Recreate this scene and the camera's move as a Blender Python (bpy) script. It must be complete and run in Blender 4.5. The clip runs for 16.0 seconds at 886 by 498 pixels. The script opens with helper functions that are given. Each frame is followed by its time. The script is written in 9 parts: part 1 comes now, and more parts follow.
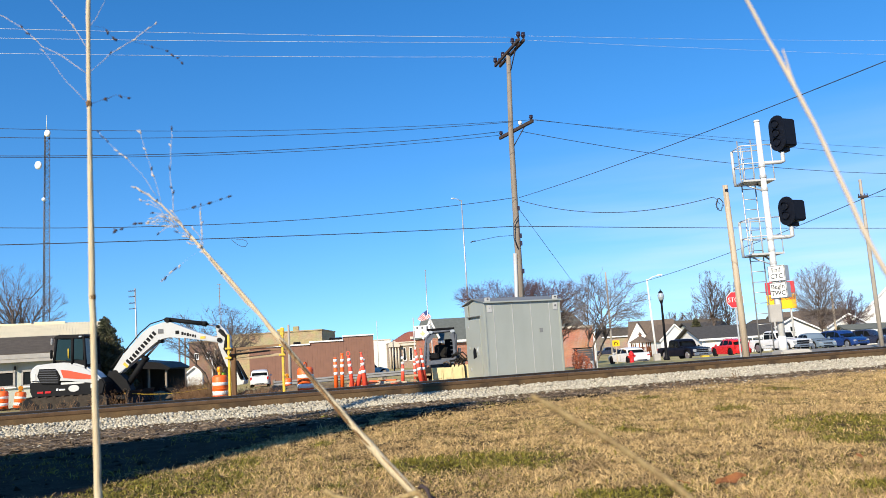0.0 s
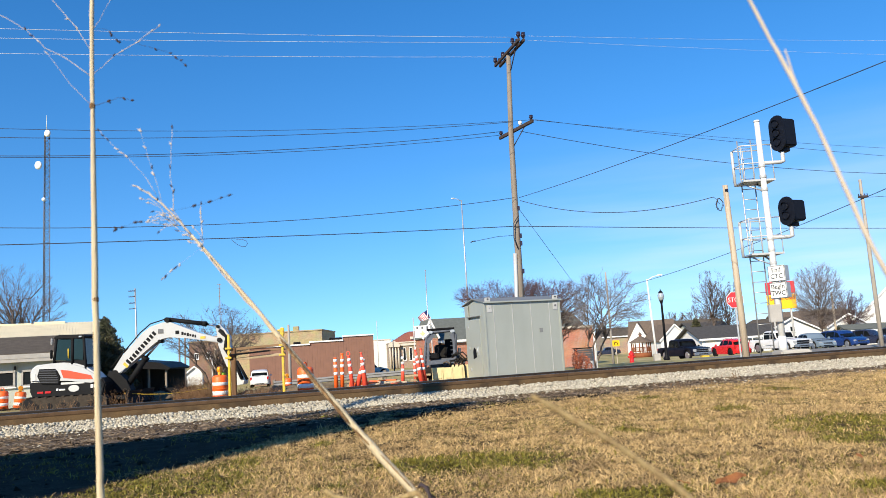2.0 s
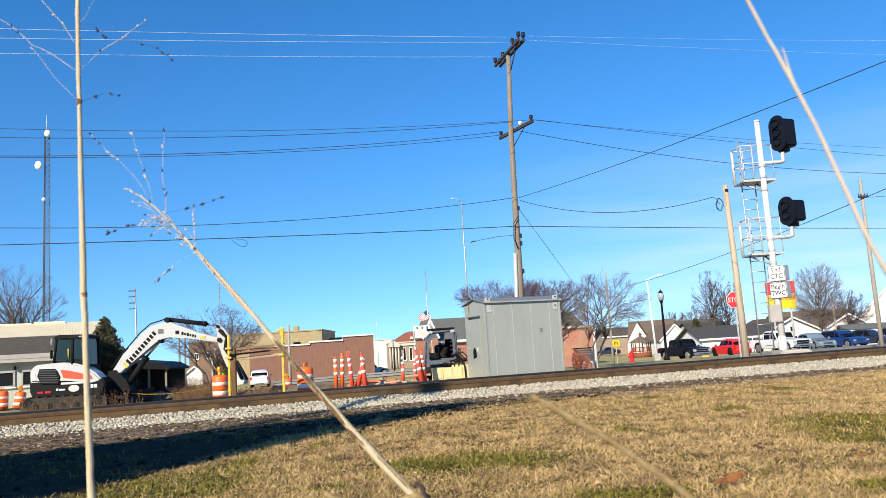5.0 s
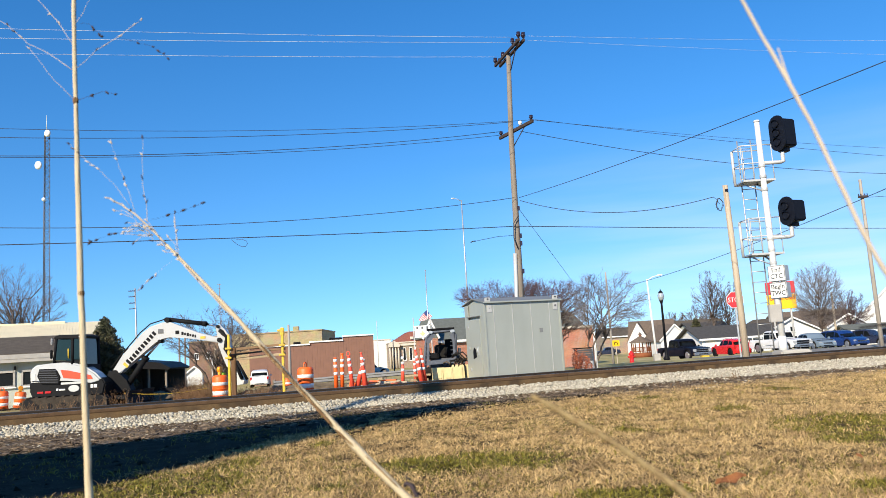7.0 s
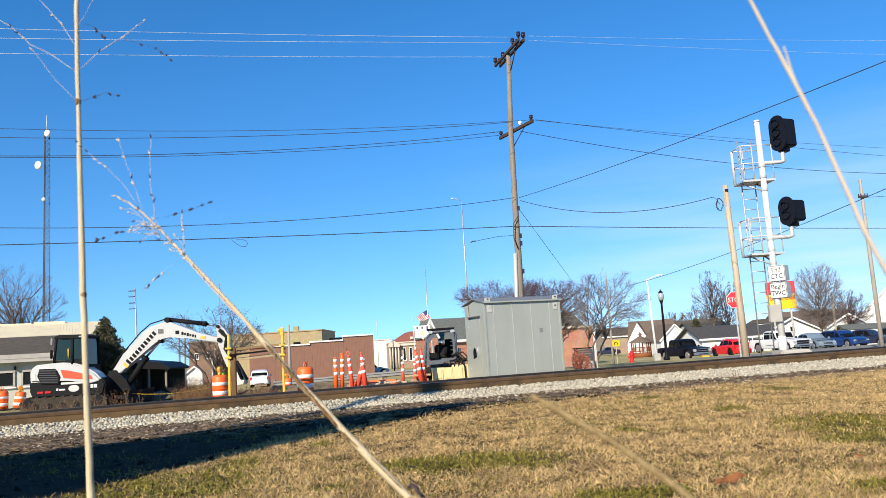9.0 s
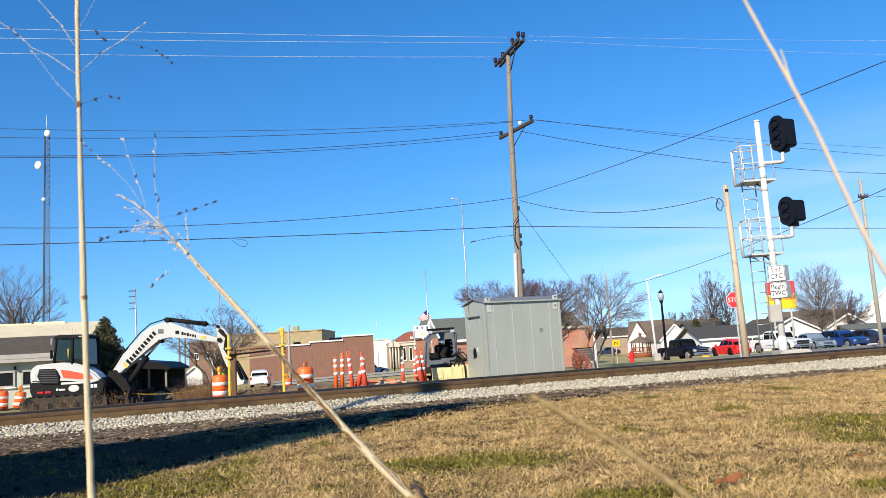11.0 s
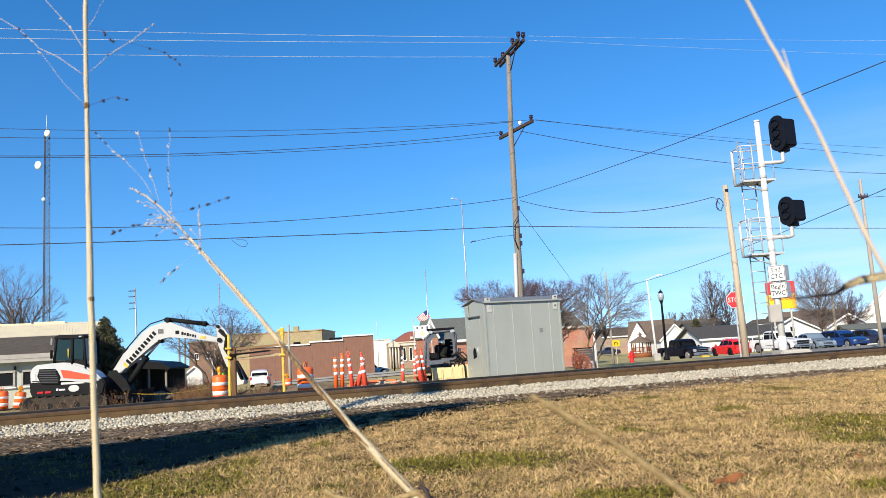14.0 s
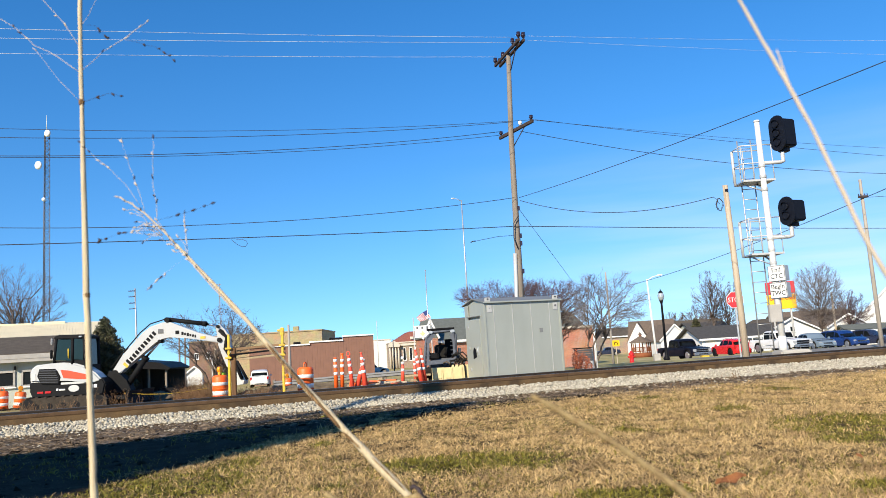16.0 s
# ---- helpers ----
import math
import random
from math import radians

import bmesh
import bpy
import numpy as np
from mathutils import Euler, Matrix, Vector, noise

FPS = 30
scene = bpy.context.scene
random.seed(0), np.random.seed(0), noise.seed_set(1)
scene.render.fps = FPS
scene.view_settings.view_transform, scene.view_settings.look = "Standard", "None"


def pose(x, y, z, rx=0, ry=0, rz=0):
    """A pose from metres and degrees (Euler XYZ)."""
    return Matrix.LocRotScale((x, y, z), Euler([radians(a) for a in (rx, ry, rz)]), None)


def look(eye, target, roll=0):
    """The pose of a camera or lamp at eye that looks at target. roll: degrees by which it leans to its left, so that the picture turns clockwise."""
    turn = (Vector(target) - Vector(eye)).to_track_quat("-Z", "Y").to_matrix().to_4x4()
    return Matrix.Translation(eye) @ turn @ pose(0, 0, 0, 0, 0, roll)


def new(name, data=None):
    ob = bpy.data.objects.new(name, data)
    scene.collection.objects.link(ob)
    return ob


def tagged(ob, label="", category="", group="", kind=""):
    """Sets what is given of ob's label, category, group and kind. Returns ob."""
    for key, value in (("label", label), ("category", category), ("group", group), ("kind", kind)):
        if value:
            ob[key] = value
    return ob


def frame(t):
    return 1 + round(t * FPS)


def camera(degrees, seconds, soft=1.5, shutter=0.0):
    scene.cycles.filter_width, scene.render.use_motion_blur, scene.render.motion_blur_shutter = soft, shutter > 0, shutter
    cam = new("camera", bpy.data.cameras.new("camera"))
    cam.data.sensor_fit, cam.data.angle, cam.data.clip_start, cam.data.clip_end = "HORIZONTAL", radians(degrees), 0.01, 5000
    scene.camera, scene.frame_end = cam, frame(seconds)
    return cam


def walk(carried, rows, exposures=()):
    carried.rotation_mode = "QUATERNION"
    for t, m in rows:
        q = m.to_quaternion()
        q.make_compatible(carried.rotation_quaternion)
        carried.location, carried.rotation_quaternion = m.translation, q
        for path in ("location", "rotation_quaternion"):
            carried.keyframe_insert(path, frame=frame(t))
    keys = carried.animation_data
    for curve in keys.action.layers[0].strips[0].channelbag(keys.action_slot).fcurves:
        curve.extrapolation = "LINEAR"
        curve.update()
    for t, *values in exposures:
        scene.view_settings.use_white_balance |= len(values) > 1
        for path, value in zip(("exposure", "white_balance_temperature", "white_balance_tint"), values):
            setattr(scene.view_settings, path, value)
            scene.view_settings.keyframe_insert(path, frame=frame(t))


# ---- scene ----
# The world: x to the viewer's right, y away, z up; z = 0 is the lawn before the track.
# ---- camera ----
EYE = (0.0, 0.0, 0.72)
TILT = radians(7.45)
cam = camera(60.0, 16.0, soft=0.75)
HELD = look(EYE, (0, math.cos(TILT), 0.72 + math.sin(TILT)), -3.55)
walk(cam, [(0.0, HELD), (16.0, HELD)], [(0.0, 0.5), (16.0, 0.5)])
# a small phone lens focused past the lawn: only the nearest stalks are soft
cam.data.dof.use_dof = True
cam.data.dof.focus_distance = 8.0
cam.data.dof.aperture_fstop = 16.0

# ---- sky and sun ----
SUN_AZ = radians(180 + 27)      # the sun stands behind the camera, 27 degrees to its left
SUN_EL = radians(27)
world = bpy.data.worlds.new("sky")
scene.world = world
world.use_nodes = True
wn = world.node_tree.nodes
wl = world.node_tree.links
wn.clear()
w_out = wn.new("ShaderNodeOutputWorld")
w_bg = wn.new("ShaderNodeBackground")
w_sky = wn.new("ShaderNodeTexSky")
w_sky.sky_type = "NISHITA"
w_sky.sun_disc = False
w_sky.sun_elevation = SUN_EL
w_sky.sun_rotation = SUN_AZ
w_sky.altitude = 200
w_sky.air_density = 1.0
w_sky.dust_density = 0.0
w_sky.ozone_density = 4.0
w_bg.inputs["Strength"].default_value = 0.118
# thin streaks of cirrus low in the sky
w_tc = wn.new("ShaderNodeTexCoord")
w_map = wn.new("ShaderNodeMapping")
w_map.inputs["Rotation"].default_value = (0.0, radians(-9), 0.0)
w_map.inputs["Scale"].default_value = (2.2, 2.2, 26.0)
w_noise = wn.new("ShaderNodeTexNoise")
w_noise.inputs["Scale"].default_value = 1.5
w_noise.inputs["Detail"].default_value = 5.0
w_ramp = wn.new("ShaderNodeValToRGB")
w_ramp.color_ramp.elements[0].position = 0.36
w_ramp.color_ramp.elements[0].color = (0.30, 0.30, 0.30, 1)
w_ramp.color_ramp.elements[1].position = 0.80
w_sep = wn.new("ShaderNodeSeparateXYZ")
w_low = wn.new("ShaderNodeMapRange")
w_low.inputs["From Min"].default_value = 0.27
w_low.inputs["From Max"].default_value = 0.06
w_low.inputs["To Min"].default_value = 0.0
w_low.inputs["To Max"].default_value = 0.62
w_side = wn.new("ShaderNodeMapRange")
w_side.inputs["From Min"].default_value = -0.02
w_side.inputs["From Max"].default_value = 0.40
w_mul = wn.new("ShaderNodeMath")
w_mul.operation = "MULTIPLY"
w_mul2 = wn.new("ShaderNodeMath")
w_mul2.operation = "MULTIPLY"
w_mix = wn.new("ShaderNodeMix")
w_mix.data_type = "RGBA"
w_mix.inputs[7].default_value = (6.0, 6.3, 6.6, 1)
wl.new(w_tc.outputs["Generated"], w_map.inputs["Vector"])
wl.new(w_map.outputs[0], w_noise.inputs["Vector"])
wl.new(w_noise.outputs["Fac"], w_ramp.inputs[0])
wl.new(w_tc.outputs["Generated"], w_sep.inputs[0])
wl.new(w_sep.outputs["Z"], w_low.inputs["Value"])
wl.new(w_sep.outputs["X"], w_side.inputs["Value"])
wl.new(w_low.outputs[0], w_mul.inputs[0])
wl.new(w_ramp.outputs[0], w_mul.inputs[1])
wl.new(w_mul.outputs[0], w_mul2.inputs[0])
wl.new(w_side.outputs[0], w_mul2.inputs[1])
wl.new(w_mul2.outputs[0], w_mix.inputs[0])
# the low haze of the model lifted, and the clear winter blue deepened
w_up = wn.new("ShaderNodeVectorMath")
w_up.operation = "MULTIPLY_ADD"
w_up.inputs[1].default_value = (1.0, 1.0, 0.85)
w_up.inputs[2].default_value = (0.0, 0.0, 0.10)
w_nrm = wn.new("ShaderNodeVectorMath")
w_nrm.operation = "NORMALIZE"
w_hue = wn.new("ShaderNodeHueSaturation")
w_hue.inputs["Hue"].default_value = 0.503
w_hue.inputs["Saturation"].default_value = 1.28
w_hue.inputs["Value"].default_value = 1.13
wl.new(w_tc.outputs["Generated"], w_up.inputs[0])
wl.new(w_up.outputs[0], w_nrm.inputs[0])
wl.new(w_nrm.outputs[0], w_sky.inputs["Vector"])
wl.new(w_sky.outputs[0], w_hue.inputs["Color"])
wl.new(w_hue.outputs[0], w_mix.inputs[6])
wl.new(w_mix.outputs[2], w_bg.inputs["Color"])
wl.new(w_bg.outputs[0], w_out.inputs["Surface"])

sun_data = bpy.data.lights.new("sun", "SUN")
sun_data.energy = 5.0
sun_data.angle = radians(0.5)
sun_data.color = (1.0, 0.88, 0.68)
sun = new("sun", sun_data)
TO_SUN = Vector((math.sin(SUN_AZ) * math.cos(SUN_EL), math.cos(SUN_AZ) * math.cos(SUN_EL), math.sin(SUN_EL)))
sun.matrix_world = look(TO_SUN * 50, (0, 0, 0))


# ---- materials ----
def material(name, color, rough=0.7, metal=0.0, vary=0.15, scale=6.0, bump=0.0, bump_scale=60.0, spread=0.0, second=None, stretch=None, coat=0.0, second_lo=0.45, second_hi=0.65):
    """A surface with a slow stain, a fine grain, relief, and a shift of tone from piece to piece (spread)."""
    m = bpy.data.materials.new(name)
    m.use_nodes = True
    nt = m.node_tree
    n, l = nt.nodes, nt.links
    b = n["Principled BSDF"]
    b.inputs["Metallic"].default_value = metal
    b.inputs["Coat Weight"].default_value = coat
    if rough >= 0.85 and not metal:
        b.inputs["Specular IOR Level"].default_value = 0.12
    tc = n.new("ShaderNodeTexCoord")
    src = tc.outputs["Object"]
    if stretch:
        mp = n.new("ShaderNodeMapping")
        mp.inputs["Scale"].default_value = stretch
        l.new(src, mp.inputs[0])
        src = mp.outputs[0]
    big = n.new("ShaderNodeTexNoise")
    big.inputs["Scale"].default_value = scale
    big.inputs["Detail"].default_value = 4
    fine = n.new("ShaderNodeTexNoise")
    fine.inputs["Scale"].default_value = bump_scale
    fine.inputs["Detail"].default_value = 6
    l.new(src, big.inputs["Vector"])
    l.new(src, fine.inputs["Vector"])
    mix = n.new("ShaderNodeMix")
    mix.data_type = "RGBA"
    c = Vector(color)
    mix.inputs[6].default_value = (*(c * (1 - vary)), 1)
    mix.inputs[7].default_value = (*(c * (1 + vary)), 1)
    add = n.new("ShaderNodeMath")
    add.operation = "MULTIPLY_ADD"
    add.inputs[1].default_value = 0.5
    half = n.new("ShaderNodeMath")
    half.operation = "MULTIPLY"
    half.inputs[1].default_value = 0.5
    l.new(big.outputs["Fac"], half.inputs[0])
    l.new(fine.outputs["Fac"], add.inputs[0])
    l.new(half.outputs[0], add.inputs[2])
    sharp = n.new("ShaderNodeMapRange")
    sharp.inputs["From Min"].default_value = 0.35
    sharp.inputs["From Max"].default_value = 0.65
    l.new(add.outputs[0], sharp.inputs["Value"])
    l.new(sharp.outputs[0], mix.inputs[0])
    out = mix.outputs[2]
    if second:
        mx = n.new("ShaderNodeMix")
        mx.data_type = "RGBA"
        r = n.new("ShaderNodeMapRange")
        r.inputs["From Min"].default_value = second_lo
        r.inputs["From Max"].default_value = second_hi
        l.new(big.outputs["Fac"], r.inputs["Value"])
        l.new(r.outputs[0], mx.inputs[0])
        l.new(out, mx.inputs[6])
        mx.inputs[7].default_value = (*second, 1)
        out = mx.outputs[2]
    if spread:
        geo = n.new("ShaderNodeNewGeometry")
        info = n.new("ShaderNodeObjectInfo")
        sm = n.new("ShaderNodeMath")
        sm.operation = "ADD"
        l.new(geo.outputs["Random Per Island"], sm.inputs[0])
        l.new(info.outputs["Random"], sm.inputs[1])
        fr = n.new("ShaderNodeMath")
        fr.operation = "FRACT"
        l.new(sm.outputs[0], fr.inputs[0])
        rng = n.new("ShaderNodeMapRange")
        rng.inputs["To Min"].default_value = 1 - spread
        rng.inputs["To Max"].default_value = 1 + spread
        l.new(fr.outputs[0], rng.inputs["Value"])
        hs = n.new("ShaderNodeHueSaturation")
        l.new(rng.outputs[0], hs.inputs["Value"])
        l.new(out, hs.inputs["Color"])
        out = hs.outputs[0]
    l.new(out, b.inputs["Base Color"])
    rr = n.new("ShaderNodeMapRange")
    rr.inputs["To Min"].default_value = max(0.02, rough - 0.12)
    rr.inputs["To Max"].default_value = min(1, rough + 0.12)
    l.new(fine.outputs["Fac"], rr.inputs["Value"])
    l.new(rr.outputs[0], b.inputs["Roughness"])
    if bump:
        bp = n.new("ShaderNodeBump")
        bp.inputs["Strength"].default_value = min(1.0, bump)
        bp.inputs["Distance"].default_value = 0.02
        l.new(fine.outputs["Fac"], bp.inputs["Height"])
        l.new(bp.outputs[0], b.inputs["Normal"])
    return m


def glass_mat(name, tint=(0.05, 0.06, 0.07), rough=0.05):
    """Dark tinted glazing of vehicles and far windows: a glossy dark surface."""
    m = material(name, tint, rough, 0.0, 0.1, 3.0)
    m.node_tree.nodes["Principled BSDF"].inputs["Specular IOR Level"].default_value = 0.8
    return m


M_steel_rust = material("rusty rail steel", (0.135, 0.088, 0.045), 0.9, 0.0, 0.3, 3.0, 0.3, 90, second=(0.065, 0.045, 0.028))
M_rail_head = material("worn rail head", (0.12, 0.115, 0.11), 0.35, 0.8, 0.2, 5.0, 0.1, 60)
M_rail_dark = material("dark rail side", (0.10, 0.062, 0.036), 0.9, 0.0, 0.3, 5.0, 0.2, 60)
M_rail_far = material("near-black far rail side", (0.030, 0.024, 0.020), 0.9, 0.0, 0.3, 5.0, 0.2, 60)
M_tie = material("creosoted timber tie", (0.05, 0.038, 0.03), 0.9, 0, 0.3, 4, 0.6, 40, spread=0.2)
M_ballast = material("limestone ballast", (0.49, 0.445, 0.350), 0.95, 0, 0.16, 14, 0.4, 80, spread=0.30)
M_ballast_dirty = material("dirty ballast fines", (0.19, 0.165, 0.135), 1.0, 0, 0.35, 3.5, 0.8, 45, second=(0.08, 0.062, 0.048), spread=0.55)
M_soil = material("dark soil and dead leaves", (0.10, 0.070, 0.046), 1.0, 0, 0.5, 5, 1.0, 40, second=(0.23, 0.18, 0.13), second_lo=0.52, second_hi=0.68, spread=0.4)
# ditch soil: the cast shade is put into its near-black base colour
M_ditch_shade = material("ditch soil with shade in its colour", (0.017, 0.011, 0.0055), 1.0, 0, 0.5, 6, 1.0, 40, second=(0.022, 0.020, 0.012), spread=0.3)
M_ditch_shade.node_tree.nodes["Principled BSDF"].inputs["Specular IOR Level"].default_value = 0.1
M_litter = material("dead grass litter on the soil", (0.215, 0.160, 0.105), 0.9, 0, 0.3, 4, 0, 80, spread=0.65)
M_straw = material("dormant straw grass", (0.55, 0.382, 0.178), 0.85, 0, 0.22, 3.2, 0, 80, spread=0.56, second=(0.31, 0.208, 0.100))
M_green = material("olive winter grass", (0.160, 0.138, 0.015), 0.8, 0, 0.25, 3.0, 0, 80, spread=0.55)
M_turf = material("dark thatch under the grass", (0.062, 0.042, 0.017), 1.0, 0, 0.4, 5, 1.0, 70, second=(0.125, 0.086, 0.036), second_lo=0.35, second_hi=0.8)
M_far_lawn = material("far dormant lawn", (0.36, 0.31, 0.13), 1.0, 0, 0.3, 0.3, 0.1, 20, second=(0.46, 0.37, 0.19))
M_asphalt = material("worn asphalt", (0.24, 0.225, 0.20), 0.9, 0, 0.2, 0.6, 0.2, 90, second=(0.29, 0.27, 0.24))
M_concrete = material("weathered concrete", (0.40, 0.38, 0.35), 0.9, 0, 0.15, 2.0, 0.3, 60)
M_pole = material("weathered grey utility pole", (0.235, 0.20, 0.165), 0.9, 0, 0.25, 2.0, 0.5, 30, stretch=(8, 8, 0.6))
M_pole_lot = material("pale grey utility pole", (0.36, 0.32, 0.27), 0.9, 0, 0.22, 2.0, 0.5, 30, stretch=(8, 8, 0.6))
M_pole_tan = material("tan wooden pole", (0.50, 0.42, 0.32), 0.9, 0, 0.22, 2.0, 0.5, 30, stretch=(8, 8, 0.35), second=(0.36, 0.28, 0.19), second_lo=0.5, second_hi=0.66)
M_crossarm = material("dark crossarm timber", (0.06, 0.045, 0.042), 0.9, 0, 0.25, 4, 0.4, 40)
M_insul = material("dark porcelain insulator", (0.022, 0.014, 0.024), 0.3, 0, 0.1, 6)
M_insul_w = material("white porcelain insulator", (0.75, 0.75, 0.72), 0.3, 0, 0.05, 6)
M_wire = material("weathered overhead conductor", (0.045, 0.045, 0.05), 0.7, 0.3, 0.1, 4)
M_wire_al = material("bare aluminium conductor", (0.80, 0.81, 0.82), 0.5, 0.1, 0.06, 4)
M_galv = material("galvanised steel", (0.48, 0.49, 0.49), 0.45, 0.6, 0.12, 5, 0.15, 50)
M_weathered_zinc = material("weathered zinc", (0.27, 0.27, 0.265), 0.7, 0.2, 0.15, 4, 0.15, 50)
M_silver = material("aluminium-painted steel", (0.50, 0.50, 0.485), 0.5, 0.15, 0.08, 4, 0.1, 50)
M_shed = material("galvanised shelter panel", (0.41, 0.43, 0.38), 0.45, 0.35, 0.07, 0.9, 0.12, 40, second=(0.42, 0.44, 0.39), stretch=(2.2, 2.2, 0.8))
M_shed_roof = material("dull grey shelter roof", (0.22, 0.225, 0.22), 0.6, 0.25, 0.1, 2, 0.1, 40)
M_black = material("matt black paint", (0.009, 0.009, 0.011), 0.5, 0, 0.2, 6, 0.1, 60)
M_black.node_tree.nodes["Principled BSDF"].inputs["Specular IOR Level"].default_value = 0.08
M_machine_black = material("satin black machine paint", (0.010, 0.0105, 0.012), 0.72, 0, 0.25, 3, 0.1, 40)
M_machine_black.node_tree.nodes["Principled BSDF"].inputs["Specular IOR Level"].default_value = 0.14
M_rubber = material("black rubber", (0.018, 0.017, 0.016), 0.85, 0, 0.25, 8, 0.3, 60)
M_dusty = material("dusty black track rubber", (0.052, 0.043, 0.034), 0.95, 0, 0.35, 8, 0.4, 60)
M_white = material("white machine paint", (0.47, 0.48, 0.48), 0.35, 0, 0.05, 3, 0.05, 50, coat=0.3)
M_orange = material("red-orange machine stripe", (0.62, 0.052, 0.010), 0.5, 0, 0.06, 4)
M_cone = material("fluorescent orange plastic", (0.90, 0.14, 0.02), 0.5, 0, 0.08, 5)
M_cone_red = material("red-orange tube plastic", (0.88, 0.10, 0.055), 0.5, 0, 0.08, 5)
M_reflect = material("white reflective sheeting", (0.78, 0.78, 0.76), 0.4, 0, 0.06, 8)
M_yellow = material("yellow painted post", (0.70, 0.46, 0.03), 0.6, 0, 0.12, 6, 0.2, 40, second=(0.5, 0.32, 0.04))
M_lime = material("lime safety cloth", (0.36, 0.62, 0.06), 0.8, 0, 0.1, 8)
M_amber = material("amber beacon plastic", (0.9, 0.33, 0.02), 0.25, 0, 0.05, 6)
M_tan_paint = material("tan equipment paint", (0.60, 0.50, 0.26), 0.5, 0, 0.1, 4, 0.1, 40)
M_gunmetal = material("dull grey machine frame", (0.10, 0.105, 0.115), 0.55, 0.4, 0.15, 6, 0.1, 50)
M_glass = glass_mat("tinted glazing", (0.015, 0.018, 0.02))
M_glass.node_tree.nodes["Principled BSDF"].inputs["Specular IOR Level"].default_value = 0.35
M_glass_cab = glass_mat("greenish cab glazing", (0.012, 0.026, 0.026))
M_glass_cab.node_tree.nodes["Principled BSDF"].inputs["Specular IOR Level"].default_value = 0.3
M_blade = material("tan dry leaf blade", (0.66, 0.54, 0.33), 0.8, 0, 0.2, 40, 0.2, 300)
M_chrome = material("dull chrome", (0.7, 0.7, 0.7), 0.2, 1.0, 0.05, 4)
M_red_lamp = material("red lamp lens", (0.45, 0.015, 0.015), 0.25, 0, 0.1, 4)
M_lamp_clear = material("clear headlamp lens", (0.42, 0.44, 0.46), 0.15, 0.2, 0.05, 4)
M_bark = material("grey-brown bark", (0.13, 0.10, 0.082), 0.95, 0, 0.3, 4, 0.6, 40, spread=0.2)
M_twig = material("brown winter twigs", (0.135, 0.108, 0.098), 0.9, 0, 0.2, 4, spread=0.3)
M_twig_red = material("reddish winter twigs", (0.135, 0.088, 0.095), 0.9, 0, 0.2, 4, spread=0.3)
M_stalk = material("dry pale grass stalk", (0.62, 0.51, 0.325), 0.75, 0, 0.2, 30, 0.25, 60, stretch=(32, 32, 1.6), second=(0.46, 0.345, 0.20), second_lo=0.48, second_hi=0.70)
M_streak = material("dark brown weathered streak", (0.20, 0.115, 0.055), 0.9, 0, 0.4, 30, 0.3, 60, stretch=(24, 24, 3), second=(0.36, 0.23, 0.11), second_lo=0.5, second_hi=0.6)
M_stalk_low = material("tan weathered grass stem", (0.36, 0.265, 0.125), 0.9, 0, 0.3, 30, 0.2, 60, stretch=(20, 20, 3), second=(0.24, 0.16, 0.075), second_lo=0.5, second_hi=0.62)
M_stalk_dark = material("brown seed husk", (0.040, 0.026, 0.028), 0.8, 0, 0.3, 60)
M_stalk_pale = material("pale dry branchlet", (0.52, 0.44, 0.34), 0.7, 0, 0.15, 40)


# ---- mesh helpers ----
def xf(bm, verts, m):
    bmesh.ops.transform(bm, matrix=m, verts=verts)
    return verts


def box(bm, cx, cy, cz, sx, sy, sz, m=None, bevel=0.0):
    r = bmesh.ops.create_cube(bm, size=1.0)["verts"]
    xf(bm, r, Matrix.Translation((cx, cy, cz)) @ Matrix.Diagonal((sx, sy, sz, 1)))
    if bevel:
        es = list({e for v in r for e in v.link_edges})
        r = list({v for f in bmesh.ops.bevel(bm, geom=es, offset=bevel, segments=2, affect="EDGES")["faces"] for v in f.verts} | {v for v in r if v.is_valid})
    if m is not None:
        xf(bm, [v for v in r if v.is_valid], m)
    return r


def tube(bm, p0, p1, r0, r1=None, seg=8, caps=True):
    """A round bar from p0 to p1."""
    p0, p1 = Vector(p0), Vector(p1)
    r1 = r0 if r1 is None else r1
    d = p1 - p0
    q = d.to_track_quat("Z", "Y").to_matrix()
    ring = []
    for p, r in ((p0, r0), (p1, r1)):
        ring.append([bm.verts.new(p + q @ Vector((r * math.cos(a), r * math.sin(a), 0))) for a in (2 * math.pi * i / seg for i in range(seg))])
    for i in range(seg):
        j = (i + 1) % seg
        f = bm.faces.new((ring[0][i], ring[0][j], ring[1][j], ring[1][i]))
        f.smooth = seg > 5
    if caps:
        bm.faces.new(ring[0][::-1])
        bm.faces.new(ring[1])
    return ring[0] + ring[1]


